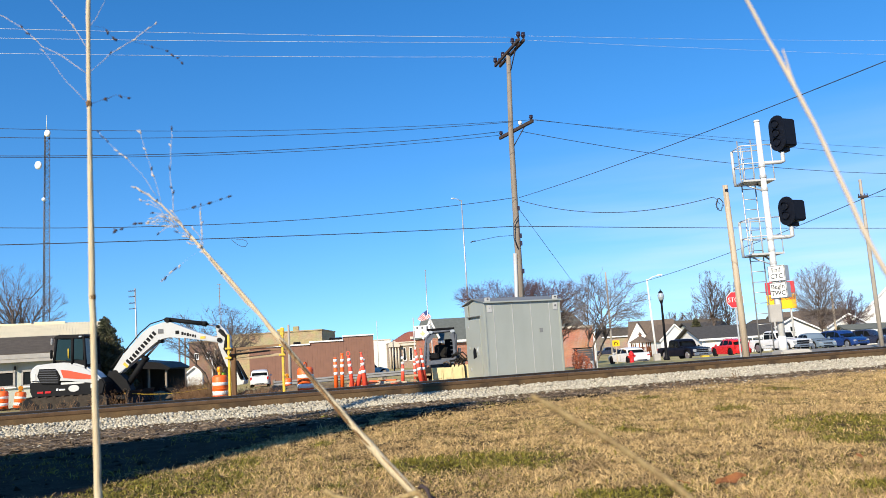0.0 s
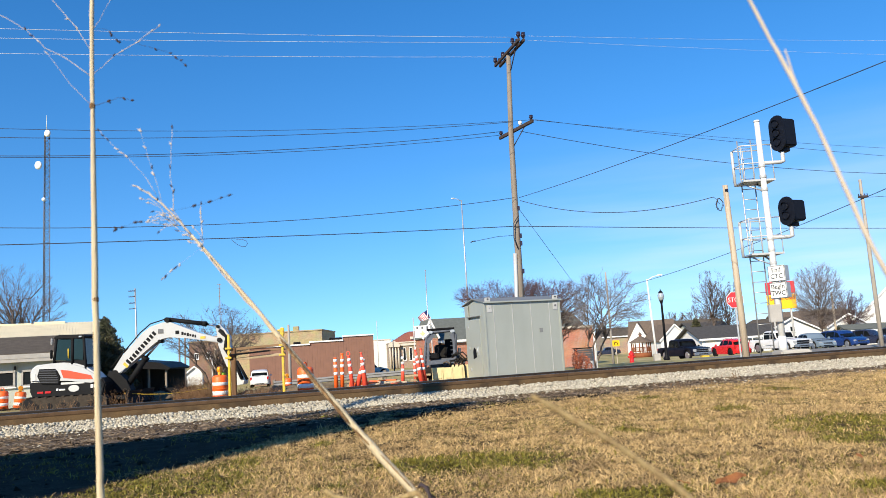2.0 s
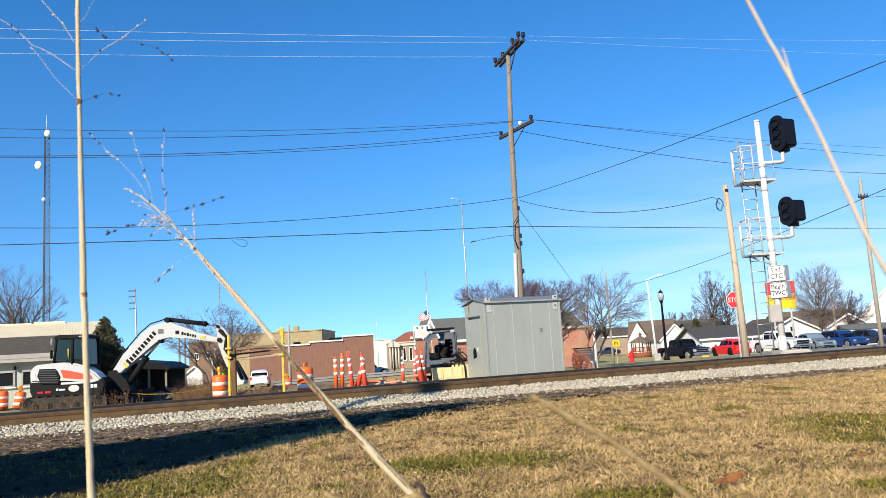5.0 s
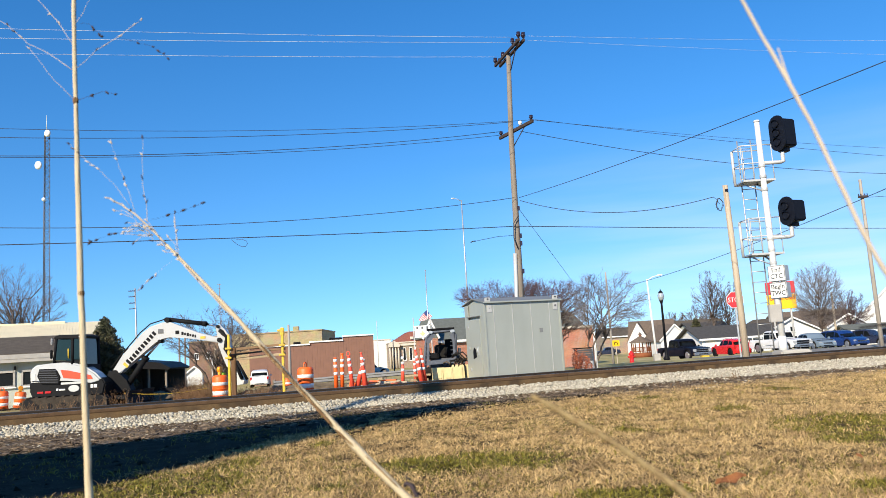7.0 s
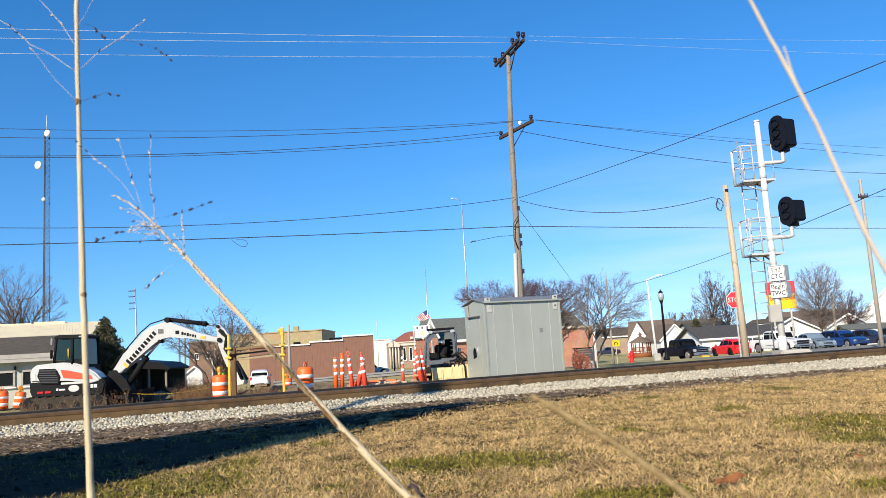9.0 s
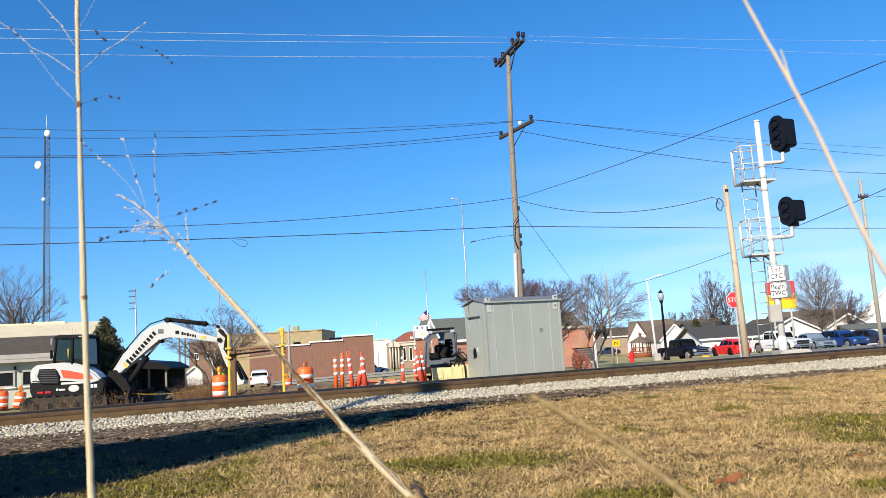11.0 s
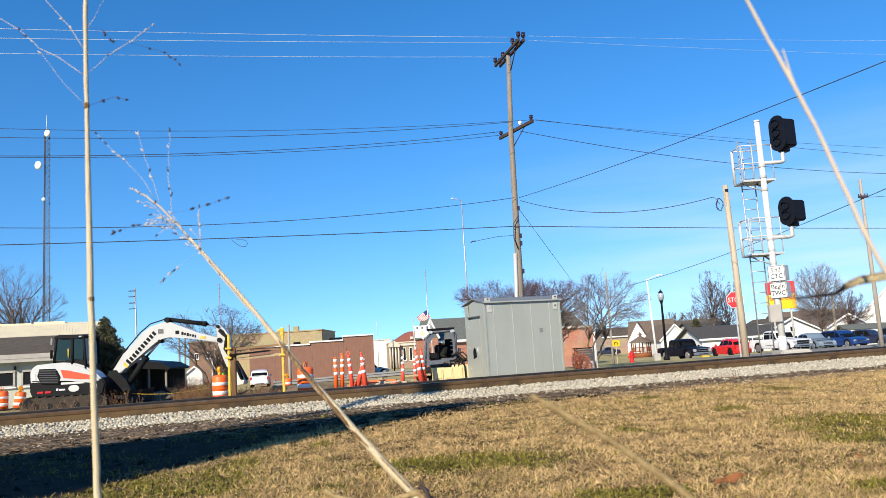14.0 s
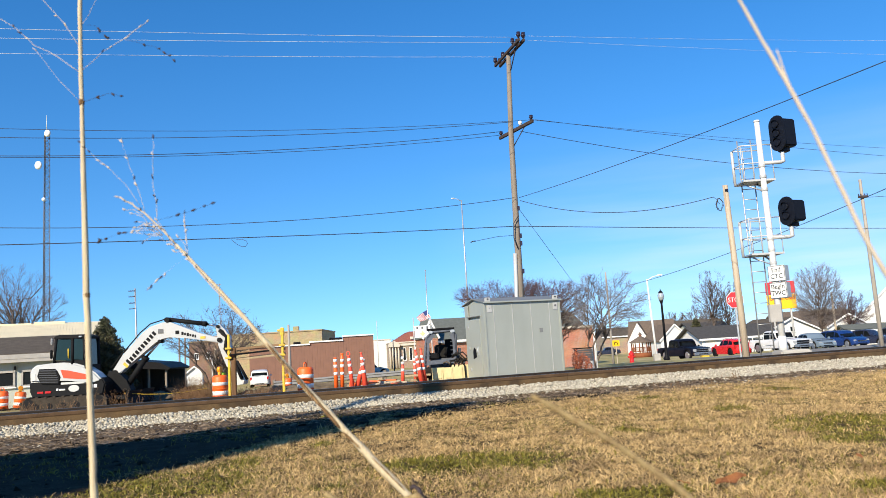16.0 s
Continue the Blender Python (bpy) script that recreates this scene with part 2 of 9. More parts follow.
def bent(bm, pts, radii, seg=6):
    """A round bar along a bent line with a radius for each point."""
    pts = [Vector(p) for p in pts]
    rings = []
    for k, p in enumerate(pts):
        d = pts[min(k + 1, len(pts) - 1)] - pts[max(k - 1, 0)]
        q = d.to_track_quat("Z", "Y").to_matrix()
        r = radii[k] if isinstance(radii, (list, tuple)) else radii
        rings.append([bm.verts.new(p + q @ Vector((r * math.cos(a), r * math.sin(a), 0))) for a in (2 * math.pi * i / seg for i in range(seg))])
    for a, b in zip(rings, rings[1:]):
        best = min(range(seg), key=lambda o: sum((a[i].co - b[(i + o) % seg].co).length for i in range(seg)))
        for i in range(seg):
            j = (i + 1) % seg
            f = bm.faces.new((a[i], a[j], b[(j + best) % seg], b[(i + best) % seg]))
            f.smooth = True
    bm.faces.new(rings[0][::-1])
    bm.faces.new(rings[-1])


def prism(bm, outline, y0, y1, plane="xz", m=None):
    """An outline in the xz plane (or xy, yz) drawn out from y0 to y1."""
    def at(a, b, c):
        return {"xz": (a, c, b), "xy": (a, b, c), "yz": (c, a, b)}[plane]
    lo = [bm.verts.new(at(a, b, y0)) for a, b in outline]
    hi = [bm.verts.new(at(a, b, y1)) for a, b in outline]
    k = len(outline)
    bm.faces.new(lo)
    bm.faces.new(hi[::-1])
    for i in range(k):
        j = (i + 1) % k
        bm.faces.new((lo[j], lo[i], hi[i], hi[j]))
    if m is not None:
        xf(bm, lo + hi, m)
    return lo + hi


def lathe(bm, profile, seg=20, m=None):
    """A turned shape from (radius, height) pairs, from the bottom up."""
    rings = [[bm.verts.new((r * math.cos(2 * math.pi * i / seg), r * math.sin(2 * math.pi * i / seg), z)) for i in range(seg)] for r, z in profile]
    for a, b in zip(rings, rings[1:]):
        for i in range(seg):
            j = (i + 1) % seg
            f = bm.faces.new((a[i], a[j], b[j], b[i]))
            f.smooth = True
    bm.faces.new(rings[0][::-1])
    bm.faces.new(rings[-1])
    vs = [v for r in rings for v in r]
    if m is not None:
        xf(bm, vs, m)
    return vs


def finish(bm, name, mat):
    bmesh.ops.recalc_face_normals(bm, faces=bm.faces)
    me = bpy.data.meshes.new(name)
    bm.to_mesh(me)
    bm.free()
    me.materials.append(mat)
    return me


def part(name, bm, mat, parent, label=""):
    ob = new(name, finish(bm, name, mat))
    ob.parent = parent
    return tagged(ob, label)


def thing(name, m, label, category, group="", kind=""):
    ob = new(name)
    ob.empty_display_size = 0.2
    ob.matrix_basis = m
    return tagged(ob, label, category, group, kind)


def solo(name, bm, mat, label, category, group="", kind="", m=None):
    ob = new(name, finish(bm, name, mat))
    if m is not None:
        ob.matrix_basis = m
    return tagged(ob, label, category, group, kind)


def raw_mesh(name, verts, faces, mat, smooth=False):
    """A large joined mesh straight from arrays: verts (n, 3), faces (k, 3 or 4)."""
    me = bpy.data.meshes.new(name)
    verts = np.asarray(verts, dtype=np.float32)
    faces = np.asarray(faces, dtype=np.int32)
    k = faces.shape[1]
    me.vertices.add(len(verts))
    me.vertices.foreach_set("co", verts.ravel())
    me.loops.add(faces.size)
    me.loops.foreach_set("vertex_index", faces.ravel())
    me.polygons.add(len(faces))
    me.polygons.foreach_set("loop_start", np.arange(0, faces.size, k, dtype=np.int32))
    if smooth:
        me.polygons.foreach_set("use_smooth", np.ones(len(faces), dtype=bool))
    me.update(calc_edges=True)
    me.validate()
    me.materials.append(mat)
    return me


# ---- the lie of the land ----
RAIL_X, RAIL_Y = 0.0, 12.05           # a point on the near rail
RAIL_AZ = radians(19.3)               # the track's heading from the x axis
AX, AY = math.cos(RAIL_AZ), math.sin(RAIL_AZ)
FALL = ((-400, 0.0), (2.8, 0.0), (5.0, -0.12), (12, -0.36), (18, -0.64), (32, -0.85), (50, -1.65), (90, -2.2), (6000, -2.2))


def beyond(x, y):
    """Metres past the near rail, square to the track."""
    return -(x - RAIL_X) * AY + (y - RAIL_Y) * AX


def gz(x, y):
    """Height of the ground."""
    s = beyond(x, y)
    for (a, za), (b, zb) in zip(FALL, FALL[1:]):
        if a <= s <= b:
            return za + (zb - za) * (s - a) / (b - a)
    return 0.0


TRACK = pose(RAIL_X, RAIL_Y, 0, 0, 0, math.degrees(RAIL_AZ))   # x along the rails, y away from the camera


def strip(name, s0, s1, mat, lift, label, category, u0=-120.0, u1=260.0, du=10.0, kind="structure"):
    """A band of ground along the track between two distances past the near rail, draped on the ground."""
    cuts = sorted({s0, s1, *[a for a, z in FALL if s0 < a < s1]})
    us = np.arange(u0, u1 + du, du)
    v, f = [], []
    for u in us:
        for s in cuts:
            x, y = RAIL_X + AX * u - AY * s, RAIL_Y + AY * u + AX * s
            v.append((x, y, gz(x, y) + lift))
    k = len(cuts)
    for i in range(len(us) - 1):
        for j in range(k - 1):
            f.append((i * k + j, (i + 1) * k + j, (i + 1) * k + j + 1, i * k + j + 1))
    ob = new(name, raw_mesh(name, v, f, mat))
    return tagged(ob, label, category, kind=kind)


# one sheet of ground out to the horizon
strip("ground", -400.0, 6000.0, M_far_lawn, 0.0, "dormant lawn and open ground reaching to the horizon", "ground", -3000.0, 3000.0, 100.0)


M_bed = material("stone dust and fines", (0.42, 0.375, 0.30), 1.0, 0, 0.3, 6, 0.8, 45, second=(0.28, 0.245, 0.195))
M_dirt = material("trodden yard dirt", (0.20, 0.155, 0.105), 1.0, 0, 0.4, 1.5, 0.5, 30, second=(0.12, 0.09, 0.06))
# ---- ground before and behind the track ----
strip("turf", -60.0, -2.35, M_turf, 0.004, "thin mown turf between dead grass blades", "ground", -60, 80, 4)
strip("verge_soil", -3.0, -1.1, M_soil, 0.008, "dark damp soil strip beside the ballast", "soil", -60, 90, 2)
strip("ballast_bed", -0.85, 3.3, M_bed, 0.014, "grey stone bed under the track", "ballast", -120, 260, 5)
strip("work_yard", 3.3, 25.0, M_dirt, 0.006, "bare dirt construction yard behind the track", "ground", -60, 11, 5)
strip("gravel_lot", 3.3, 30.0, M_asphalt, 0.006, "worn grey asphalt lot behind the track", "ground", 26, 120, 5)
strip("road", 44.0, 56.0, M_asphalt, 0.010, "worn grey asphalt street", "road", -150, 260, 10)
strip("parking_lot", 30.0, 44.0, M_asphalt, 0.008, "grey asphalt car park", "road", 34, 160, 6)

# sheet of shade-coloured soil, outlined after the shadow beside the track
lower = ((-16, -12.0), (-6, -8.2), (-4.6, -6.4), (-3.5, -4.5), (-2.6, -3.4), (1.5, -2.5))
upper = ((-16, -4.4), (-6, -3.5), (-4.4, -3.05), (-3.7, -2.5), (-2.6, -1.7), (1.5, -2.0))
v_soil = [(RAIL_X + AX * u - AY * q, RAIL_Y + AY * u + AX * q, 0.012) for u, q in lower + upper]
soil_ob = new("ditch_soil", raw_mesh("ditch_soil", v_soil, [(k, k + 1, k + 7, k + 6) for k in range(5)], M_ditch_shade))
tagged(soil_ob, "soil in the shallow ditch beside the track, coloured near black as shade", "soil", kind="structure")


def stones(name, n, u0, u1, s_of, size, lift, mat, label, seed):
    """Many broken stones scattered along the track in one mesh."""
    rng = np.random.default_rng(seed)
    base = np.array([(-1, -1, -1), (1, -1, -1), (1, 1, -1), (-1, 1, -1), (-1, -1, 1), (1, -1, 1), (1, 1, 1), (-1, 1, 1)]) * 0.72
    tri = np.array([(0, 2, 1), (0, 3, 2), (4, 5, 6), (4, 6, 7), (0, 1, 5), (0, 5, 4), (1, 2, 6), (1, 6, 5), (2, 3, 7), (2, 7, 6), (3, 0, 4), (3, 4, 7)])
    u = rng.uniform(u0, u1, n)
    s, h = s_of(rng, n, u)
    r = size * rng.uniform(0.55, 1.25, (n, 1, 1))
    v = base[None] * r * rng.uniform(0.45, 1.2, (n, 8, 3)) * rng.uniform(0.7, 1.25, (n, 1, 3))
    tip = rng.uniform(-0.9, 0.9, n)
    ct, st = np.cos(tip)[:, None], np.sin(tip)[:, None]
    v = np.stack([v[:, :, 0] * ct - v[:, :, 2] * st, v[:, :, 1], v[:, :, 0] * st + v[:, :, 2] * ct], -1)
    a = rng.uniform(0, 6.28, n)
    c, d = np.cos(a)[:, None], np.sin(a)[:, None]
    x = v[:, :, 0] * c - v[:, :, 1] * d
    y = v[:, :, 0] * d + v[:, :, 1] * c
    z = v[:, :, 2] * 0.8 + (h + lift)[:, None]
    x, y = x + u[:, None], y + s[:, None]
    wx, wy = RAIL_X + AX * x - AY * y, RAIL_Y + AY * x + AX * y
    verts = np.stack([wx, wy, z], -1).reshape(-1, 3)
    faces = (tri[None] + 8 * np.arange(n)[:, None, None]).reshape(-1, 3)
    ob = new(name, raw_mesh(name, verts, faces, mat))
    return tagged(ob, label, "ballast", kind="stuff")


def toe(u):
    """How far the pale ballast reaches out from the near rail."""
    return np.interp(u, [-6, 1.5, 4, 6.5, 20], [0.88, 0.90, 1.2, 1.5, 1.6]) + 0.07 * np.sin(u * 3.1) + 0.05 * np.sin(u * 7.7 + 1) + 0.03 * np.sin(u * 17.3)


def shoulder(rng, n, u):
    edge = toe(u)
    s = -0.02 - (edge - 0.02) * rng.random(n)
    s -= np.where(rng.random(n) < 0.07, rng.random(n) ** 2 * 0.6, 0)
    h = np.interp(-s / edge, [-0.1, 0.4, 0.95, 1.2], [0.09, 0.075, 0.012, 0.0])
    return s, h * rng.uniform(0.35, 1.0, n)


def scattered(rng, n, u):
    return -toe(u) + 0.1 - 1.9 * rng.random(n) ** 1.6, np.zeros(n)


def clods(rng, n, u):
    return -toe(u) - np.interp(u, [-6, 0, 4], [2.6, 1.6, 0.9]) * rng.random(n), np.zeros(n)


def ditch(rng, n, u):
    return -2.4 - 3.6 * rng.random(n) * np.clip(-u / 4.5, 0.1, 1.2), np.zeros(n)


def between(rng, n, u):
    return rng.uniform(0.05, 3.0, n), np.full(n, 0.05)


stones("ballast_stones", 48000, -12, 19, shoulder, 0.0195, 0.01, M_ballast, "pale broken limestone ballast heaped against the rail", 3)
stones("ballast_stones", 900, -12, 8, scattered, 0.024, 0.0, M_ballast, "stray pale stones on the soil strip", 14)
stones("ballast_stones", 8500, -11, 14, scattered, 0.017, 0.0, M_ballast_dirty, "small dirty stones strewn on the soil strip", 4)
stones("soil_clods", 4200, -11, 15, clods, 0.032, -0.004, M_soil, "dark clods of soil and dead leaves", 6)
# clods here carry the same painted shade
stones("soil_clods", 2600, -11, 1, ditch, 0.05, -0.02, M_ditch_shade, "clods lying in the ditch, near black for the shade there", 7)
stones("ballast_stones", 2500, -14, 24, between, 0.04, 0.0, M_ballast, "pale broken stone between the rails", 5)


def rail(name, s, label, side=None):
    """One rail: a head, a web and a foot drawn out along the track."""
    t = thing(name, TRACK @ pose(0, s, -0.025 if side else 0), label, "rail", "rails of the track")
    for lo, hi in ((-60, -22), (-22, 2), (2, 27), (27, 160)):
        bm = bmesh.new()
        prism(bm, [(-0.068, 0.045), (0.068, 0.045), (0.068, 0.055), (0.030, 0.08), (0.026, 0.165), (-0.026, 0.165), (-0.030, 0.08), (-0.068, 0.055)], lo, hi - 0.006, "yz")
        part("web", bm, side or M_steel_rust, t)
        bm = bmesh.new()
        prism(bm, [(-0.026, 0.165), (0.026, 0.165), (0.034, 0.178), (0.036, 0.208), (0.028, 0.22), (-0.028, 0.22), (-0.036, 0.208), (-0.034, 0.178)], lo, hi - 0.006, "yz")
        part("head", bm, side or M_rail_dark, t)
        bm = bmesh.new()
        box(bm, (lo + hi) / 2, 0, 0.2215, hi - lo - 0.01, 0.05, 0.003)
        part("running_band", bm, M_rail_head, t, "polished running surface")
    return t


rail("rail", 0.0, "rusty brown steel rail bedded in pale ballast")
# web and head of the far rail are darker than the near rail's
rail("rail", 1.51, "near-black steel rail on the far side of the track", M_rail_far)
bm_tie = bmesh.new()
box(bm_tie, 0, 0, 0, 0.23, 2.6, 0.17, None, 0.01)
tie_me = finish(bm_tie, "tie", M_tie)
for i in range(64):
    tie = new("railway_tie", tie_me)
    tie.matrix_basis = TRACK @ pose(-14 + i * 0.55, 0.755, -0.035)
    tagged(tie, "dark creosoted timber tie bedded in ballast", "railway tie", "ties of the track")


def on_lawn(x, y, rng):
    s = -(x - RAIL_X) * AY + (y - RAIL_Y) * AX
    # blades stop along the outline of the shade-coloured sheet
    ditch_side = np.interp(x, [-4.0, -2.4, -2.2, -2.0, -1.9, -1.44, -0.66, 0.0, 0.7], [6.2, 4.15, 3.6, 3.1, 2.6, 1.5, 0.9, 0.7, 0.1])
    return s < -2.15 - 0.6 * rng.random(len(x)) ** 2 - ditch_side + 0.25 * np.sin(x * 9 + y * 4) * (x < 0)


def on_verge(x, y, rng):
    u = (x - RAIL_X) * AX + (y - RAIL_Y) * AY
    s = -(x - RAIL_X) * AY + (y - RAIL_Y) * AX
    return (s < -toe(u) + 0.1 * rng.random(len(x))) & (s > -toe(u) - np.interp(u, [-6, 0, 4], [2.7, 1.7, 1.1])) & (rng.random(len(x)) < 0.35 + 0.5 * np.sin(u * 2.3 + s * 5) ** 2)


def grass(name, n, region, height, width, lean, mat, label, seed, keep=None, where=on_lawn, tuft=0.0, half=None):
    """Blades of grass: each a bent, pointed strip, standing or lying in loose tufts, joined in one mesh."""
    rng = np.random.default_rng(seed)
    y0, y1 = region
    per = 9 if tuft else 1
    m = n // per
    y = y0 + (y1 - y0) * rng.random(m) ** 1.15
    x = rng.uniform(-1, 1, m) * (half or 0.62 * y + 0.5)
    swirl = np.repeat(rng.uniform(0, 2 * np.pi, m), per)
    flat = np.repeat(rng.random(m), per)
    x, y = np.repeat(x, per), np.repeat(y, per)
    x, y = x + rng.normal(0, 1, m * per) * tuft, y + rng.normal(0, 1, m * per) * tuft
    ok = where(x, y, rng)
    if keep is not None:
        ok &= keep(x, y, rng)
    x, y, swirl, flat = x[ok], y[ok], swirl[ok], flat[ok]
    n = len(x)
    lump = 0.78 + 0.4 * np.sin(x * 5.3 + 2.1 * np.sin(y * 3.7)) * np.sin(y * 6.1 + 1.7 * np.sin(x * 4.3))
    h = height * rng.uniform(0.35, 1.5, n) * lump
    w = width * rng.uniform(0.6, 1.35, n) * (0.7 + 0.11 * y)
    az = swirl + rng.normal(0, 0.9, n)
    th = np.radians(lean[0] + (lean[1] - lean[0]) * np.clip(0.6 * flat + 0.5 * rng.random(n), 0, 1))
    bend = np.radians(rng.uniform(-15, 38, n))
    face = az + np.pi / 2 + rng.normal(0, 0.6, n)
    px, py = np.cos(face) * w / 2, np.sin(face) * w / 2
    twist = rng.normal(0, 0.35, n) * w
    pts = []
    cx, cy, cz = x.copy(), y.copy(), rng.random(n) ** 2 * height * 0.3
    for k in range(3):
        if k < 2:
            f = (0.9, 1.0)[k]
            pts.append(np.stack([cx - px * f, cy - py * f, cz - twist * k], -1))
            pts.append(np.stack([cx + px * f, cy + py * f, cz + twist * k], -1))
        else:
            pts.append(np.stack([cx, cy, cz], -1))
        a = th + bend * k
        cx = cx + np.sin(a) * np.cos(az) * h / 2
        cy = cy + np.sin(a) * np.sin(az) * h / 2
        cz = np.maximum(cz + np.cos(a) * h / 2, 0.008)
    v = np.stack(pts, 1).reshape(-1, 3)
    q = np.array([(0, 1, 3), (0, 3, 2), (2, 3, 4)])
    f = (q[None] + 5 * np.arange(n)[:, None, None]).reshape(-1, 3)
    ob = new(name, raw_mesh(name, v, f, mat))
    return tagged(ob, label, "grass", kind="stuff")


def patchy(x, y):
    """Where the green patches lie."""
    return (np.sin(x * 1.7 + 1.3 * np.sin(y * 0.9)) * np.cos(y * 1.9 + 0.8 * np.sin(x * 1.1 + 2)) + 0.5 * np.sin(x * 4.1 + y * 3.3))


PATCHES = ((-1.85, 4.75, 0.75, 0.6), (-1.55, 5.5, 0.22, 0.4), (-0.25, 5.0, 0.3, 0.3), (0.1, 5.0, 0.4, 0.45), (0.42, 4.95, 0.3, 0.4), (0.8, 3.65, 0.28, 0.14), (1.36, 6.1, 0.13, 0.2), (2.95, 5.7, 0.6, 0.7), (2.5, 5.0, 0.3, 0.3), (3.9, 9.3, 0.16, 0.3), (3.04, 9.6, 0.14, 0.25), (2.31, 9.2, 0.14, 0.25), (1.9, 3.45, 0.3, 0.18), (2.62, 7.3, 0.2, 0.3), (-1.1, 6.5, 0.12, 0.2), (-0.7, 4.3, 0.15, 0.1))


def green_here(x, y, rng):
    best = np.full(len(x), -9.0)
    for a, b, rx, ry in PATCHES:
        best = np.maximum(best, 1 - ((x - a) / rx) ** 2 - ((y - b) / ry) ** 2)
    return rng.random(len(x)) < np.clip(0.10 + 0.10 * patchy(x, y) + 0.9 * np.clip(1.1 * best + 0.25 + 0.3 * patchy(x * 2.3, y * 2.3), 0, 0.92), 0, 1)


def not_green(x, y, rng):
    return ~green_here(x, y, rng) | (rng.random(len(x)) < 0.05)


grass("straw_grass", 620000, (2.9, 12.5), 0.044, 0.0020, (15, 88), M_straw, "matted tan dormant grass blades on the lawn", 11, not_green, tuft=0.022)
grass("straw_grass", 56000, (-6.0, 12.0), 0.075, 0.007, (35, 90), M_straw, "tan dormant grass on the rest of the lawn", 21, lambda x, y, rng: (np.abs(x) > 0.6 * y + 0.5) | (y < 0.3), tuft=0.04, half=11.0)
grass("straw_grass", 14000, (5.0, 13.8), 0.058, 0.0019, (5, 60), M_straw, "upright tan grass at the lawn's edge", 13)
grass("green_grass", 420000, (2.9, 12.0), 0.033, 0.0048, (10, 85), M_green, "olive winter grass and clover in patches on the lawn", 12, green_here, tuft=0.016)
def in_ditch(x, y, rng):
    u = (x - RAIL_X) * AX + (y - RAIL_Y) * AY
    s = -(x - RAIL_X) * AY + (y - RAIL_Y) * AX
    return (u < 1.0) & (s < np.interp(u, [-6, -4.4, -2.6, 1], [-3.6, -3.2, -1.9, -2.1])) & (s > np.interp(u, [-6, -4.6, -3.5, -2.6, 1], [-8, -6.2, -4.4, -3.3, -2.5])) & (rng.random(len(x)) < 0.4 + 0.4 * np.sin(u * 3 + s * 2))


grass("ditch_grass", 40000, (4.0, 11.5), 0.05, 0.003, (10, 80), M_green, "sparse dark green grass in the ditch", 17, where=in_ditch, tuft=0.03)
def near_lawn(x, y, rng):
    return np.hypot(x, y) < 3.6


grass("straw_grass", 16000, (0.4, 3.0), 0.06, 0.0035, (35, 94), M_straw, "matted tan dormant grass close by", 18, where=near_lawn, tuft=0.022)
grass("dead_litter", 330000, (6.0, 15.5), 0.065, 0.0036, (70, 95), M_litter, "dead grass and leaf litter on the soil strip", 15, where=on_verge, tuft=0.02)

# dry leaves lying on the lawn
for k, (x, y, rz, sz) in enumerate(((1.25, 3.62, 12, 0.16), (2.05, 4.05, 80, 0.07), (1.02, 3.62, 140, 0.06))):
    bm = bmesh.new()
    rows = []
    for i in range(9):
        a = i / 8 - 0.5
        wdt = 0.5 * math.cos(a * 2.8) ** 0.8 * (0.42 + 0.06 * math.sin(i * 2.1))
        rows.append([bm.verts.new((a * sz, b * wdt * sz, 0.018 + 0.05 * sz * (abs(b) ** 2) + 0.04 * sz * math.sin(i * 1.3) + 0.02)) for b in (-1, -0.5, 0, 0.5, 1)])
    for r0, r1 in zip(rows, rows[1:]):
        for i in range(4):
            bm.faces.new((r0[i], r0[i + 1], r1[i + 1], r1[i])).smooth = True
    bmesh.ops.solidify(bm, geom=bm.faces, thickness=0.0015)
    solo("dry_leaf", bm, material("russet dry leaf", (0.46, 0.185, 0.065), 0.8, 0, 0.25, 20, 0.3, 90), "curled russet dry leaf lying on the grass", "leaf", m=pose(x, y, 0.016, 14, -10, rz))


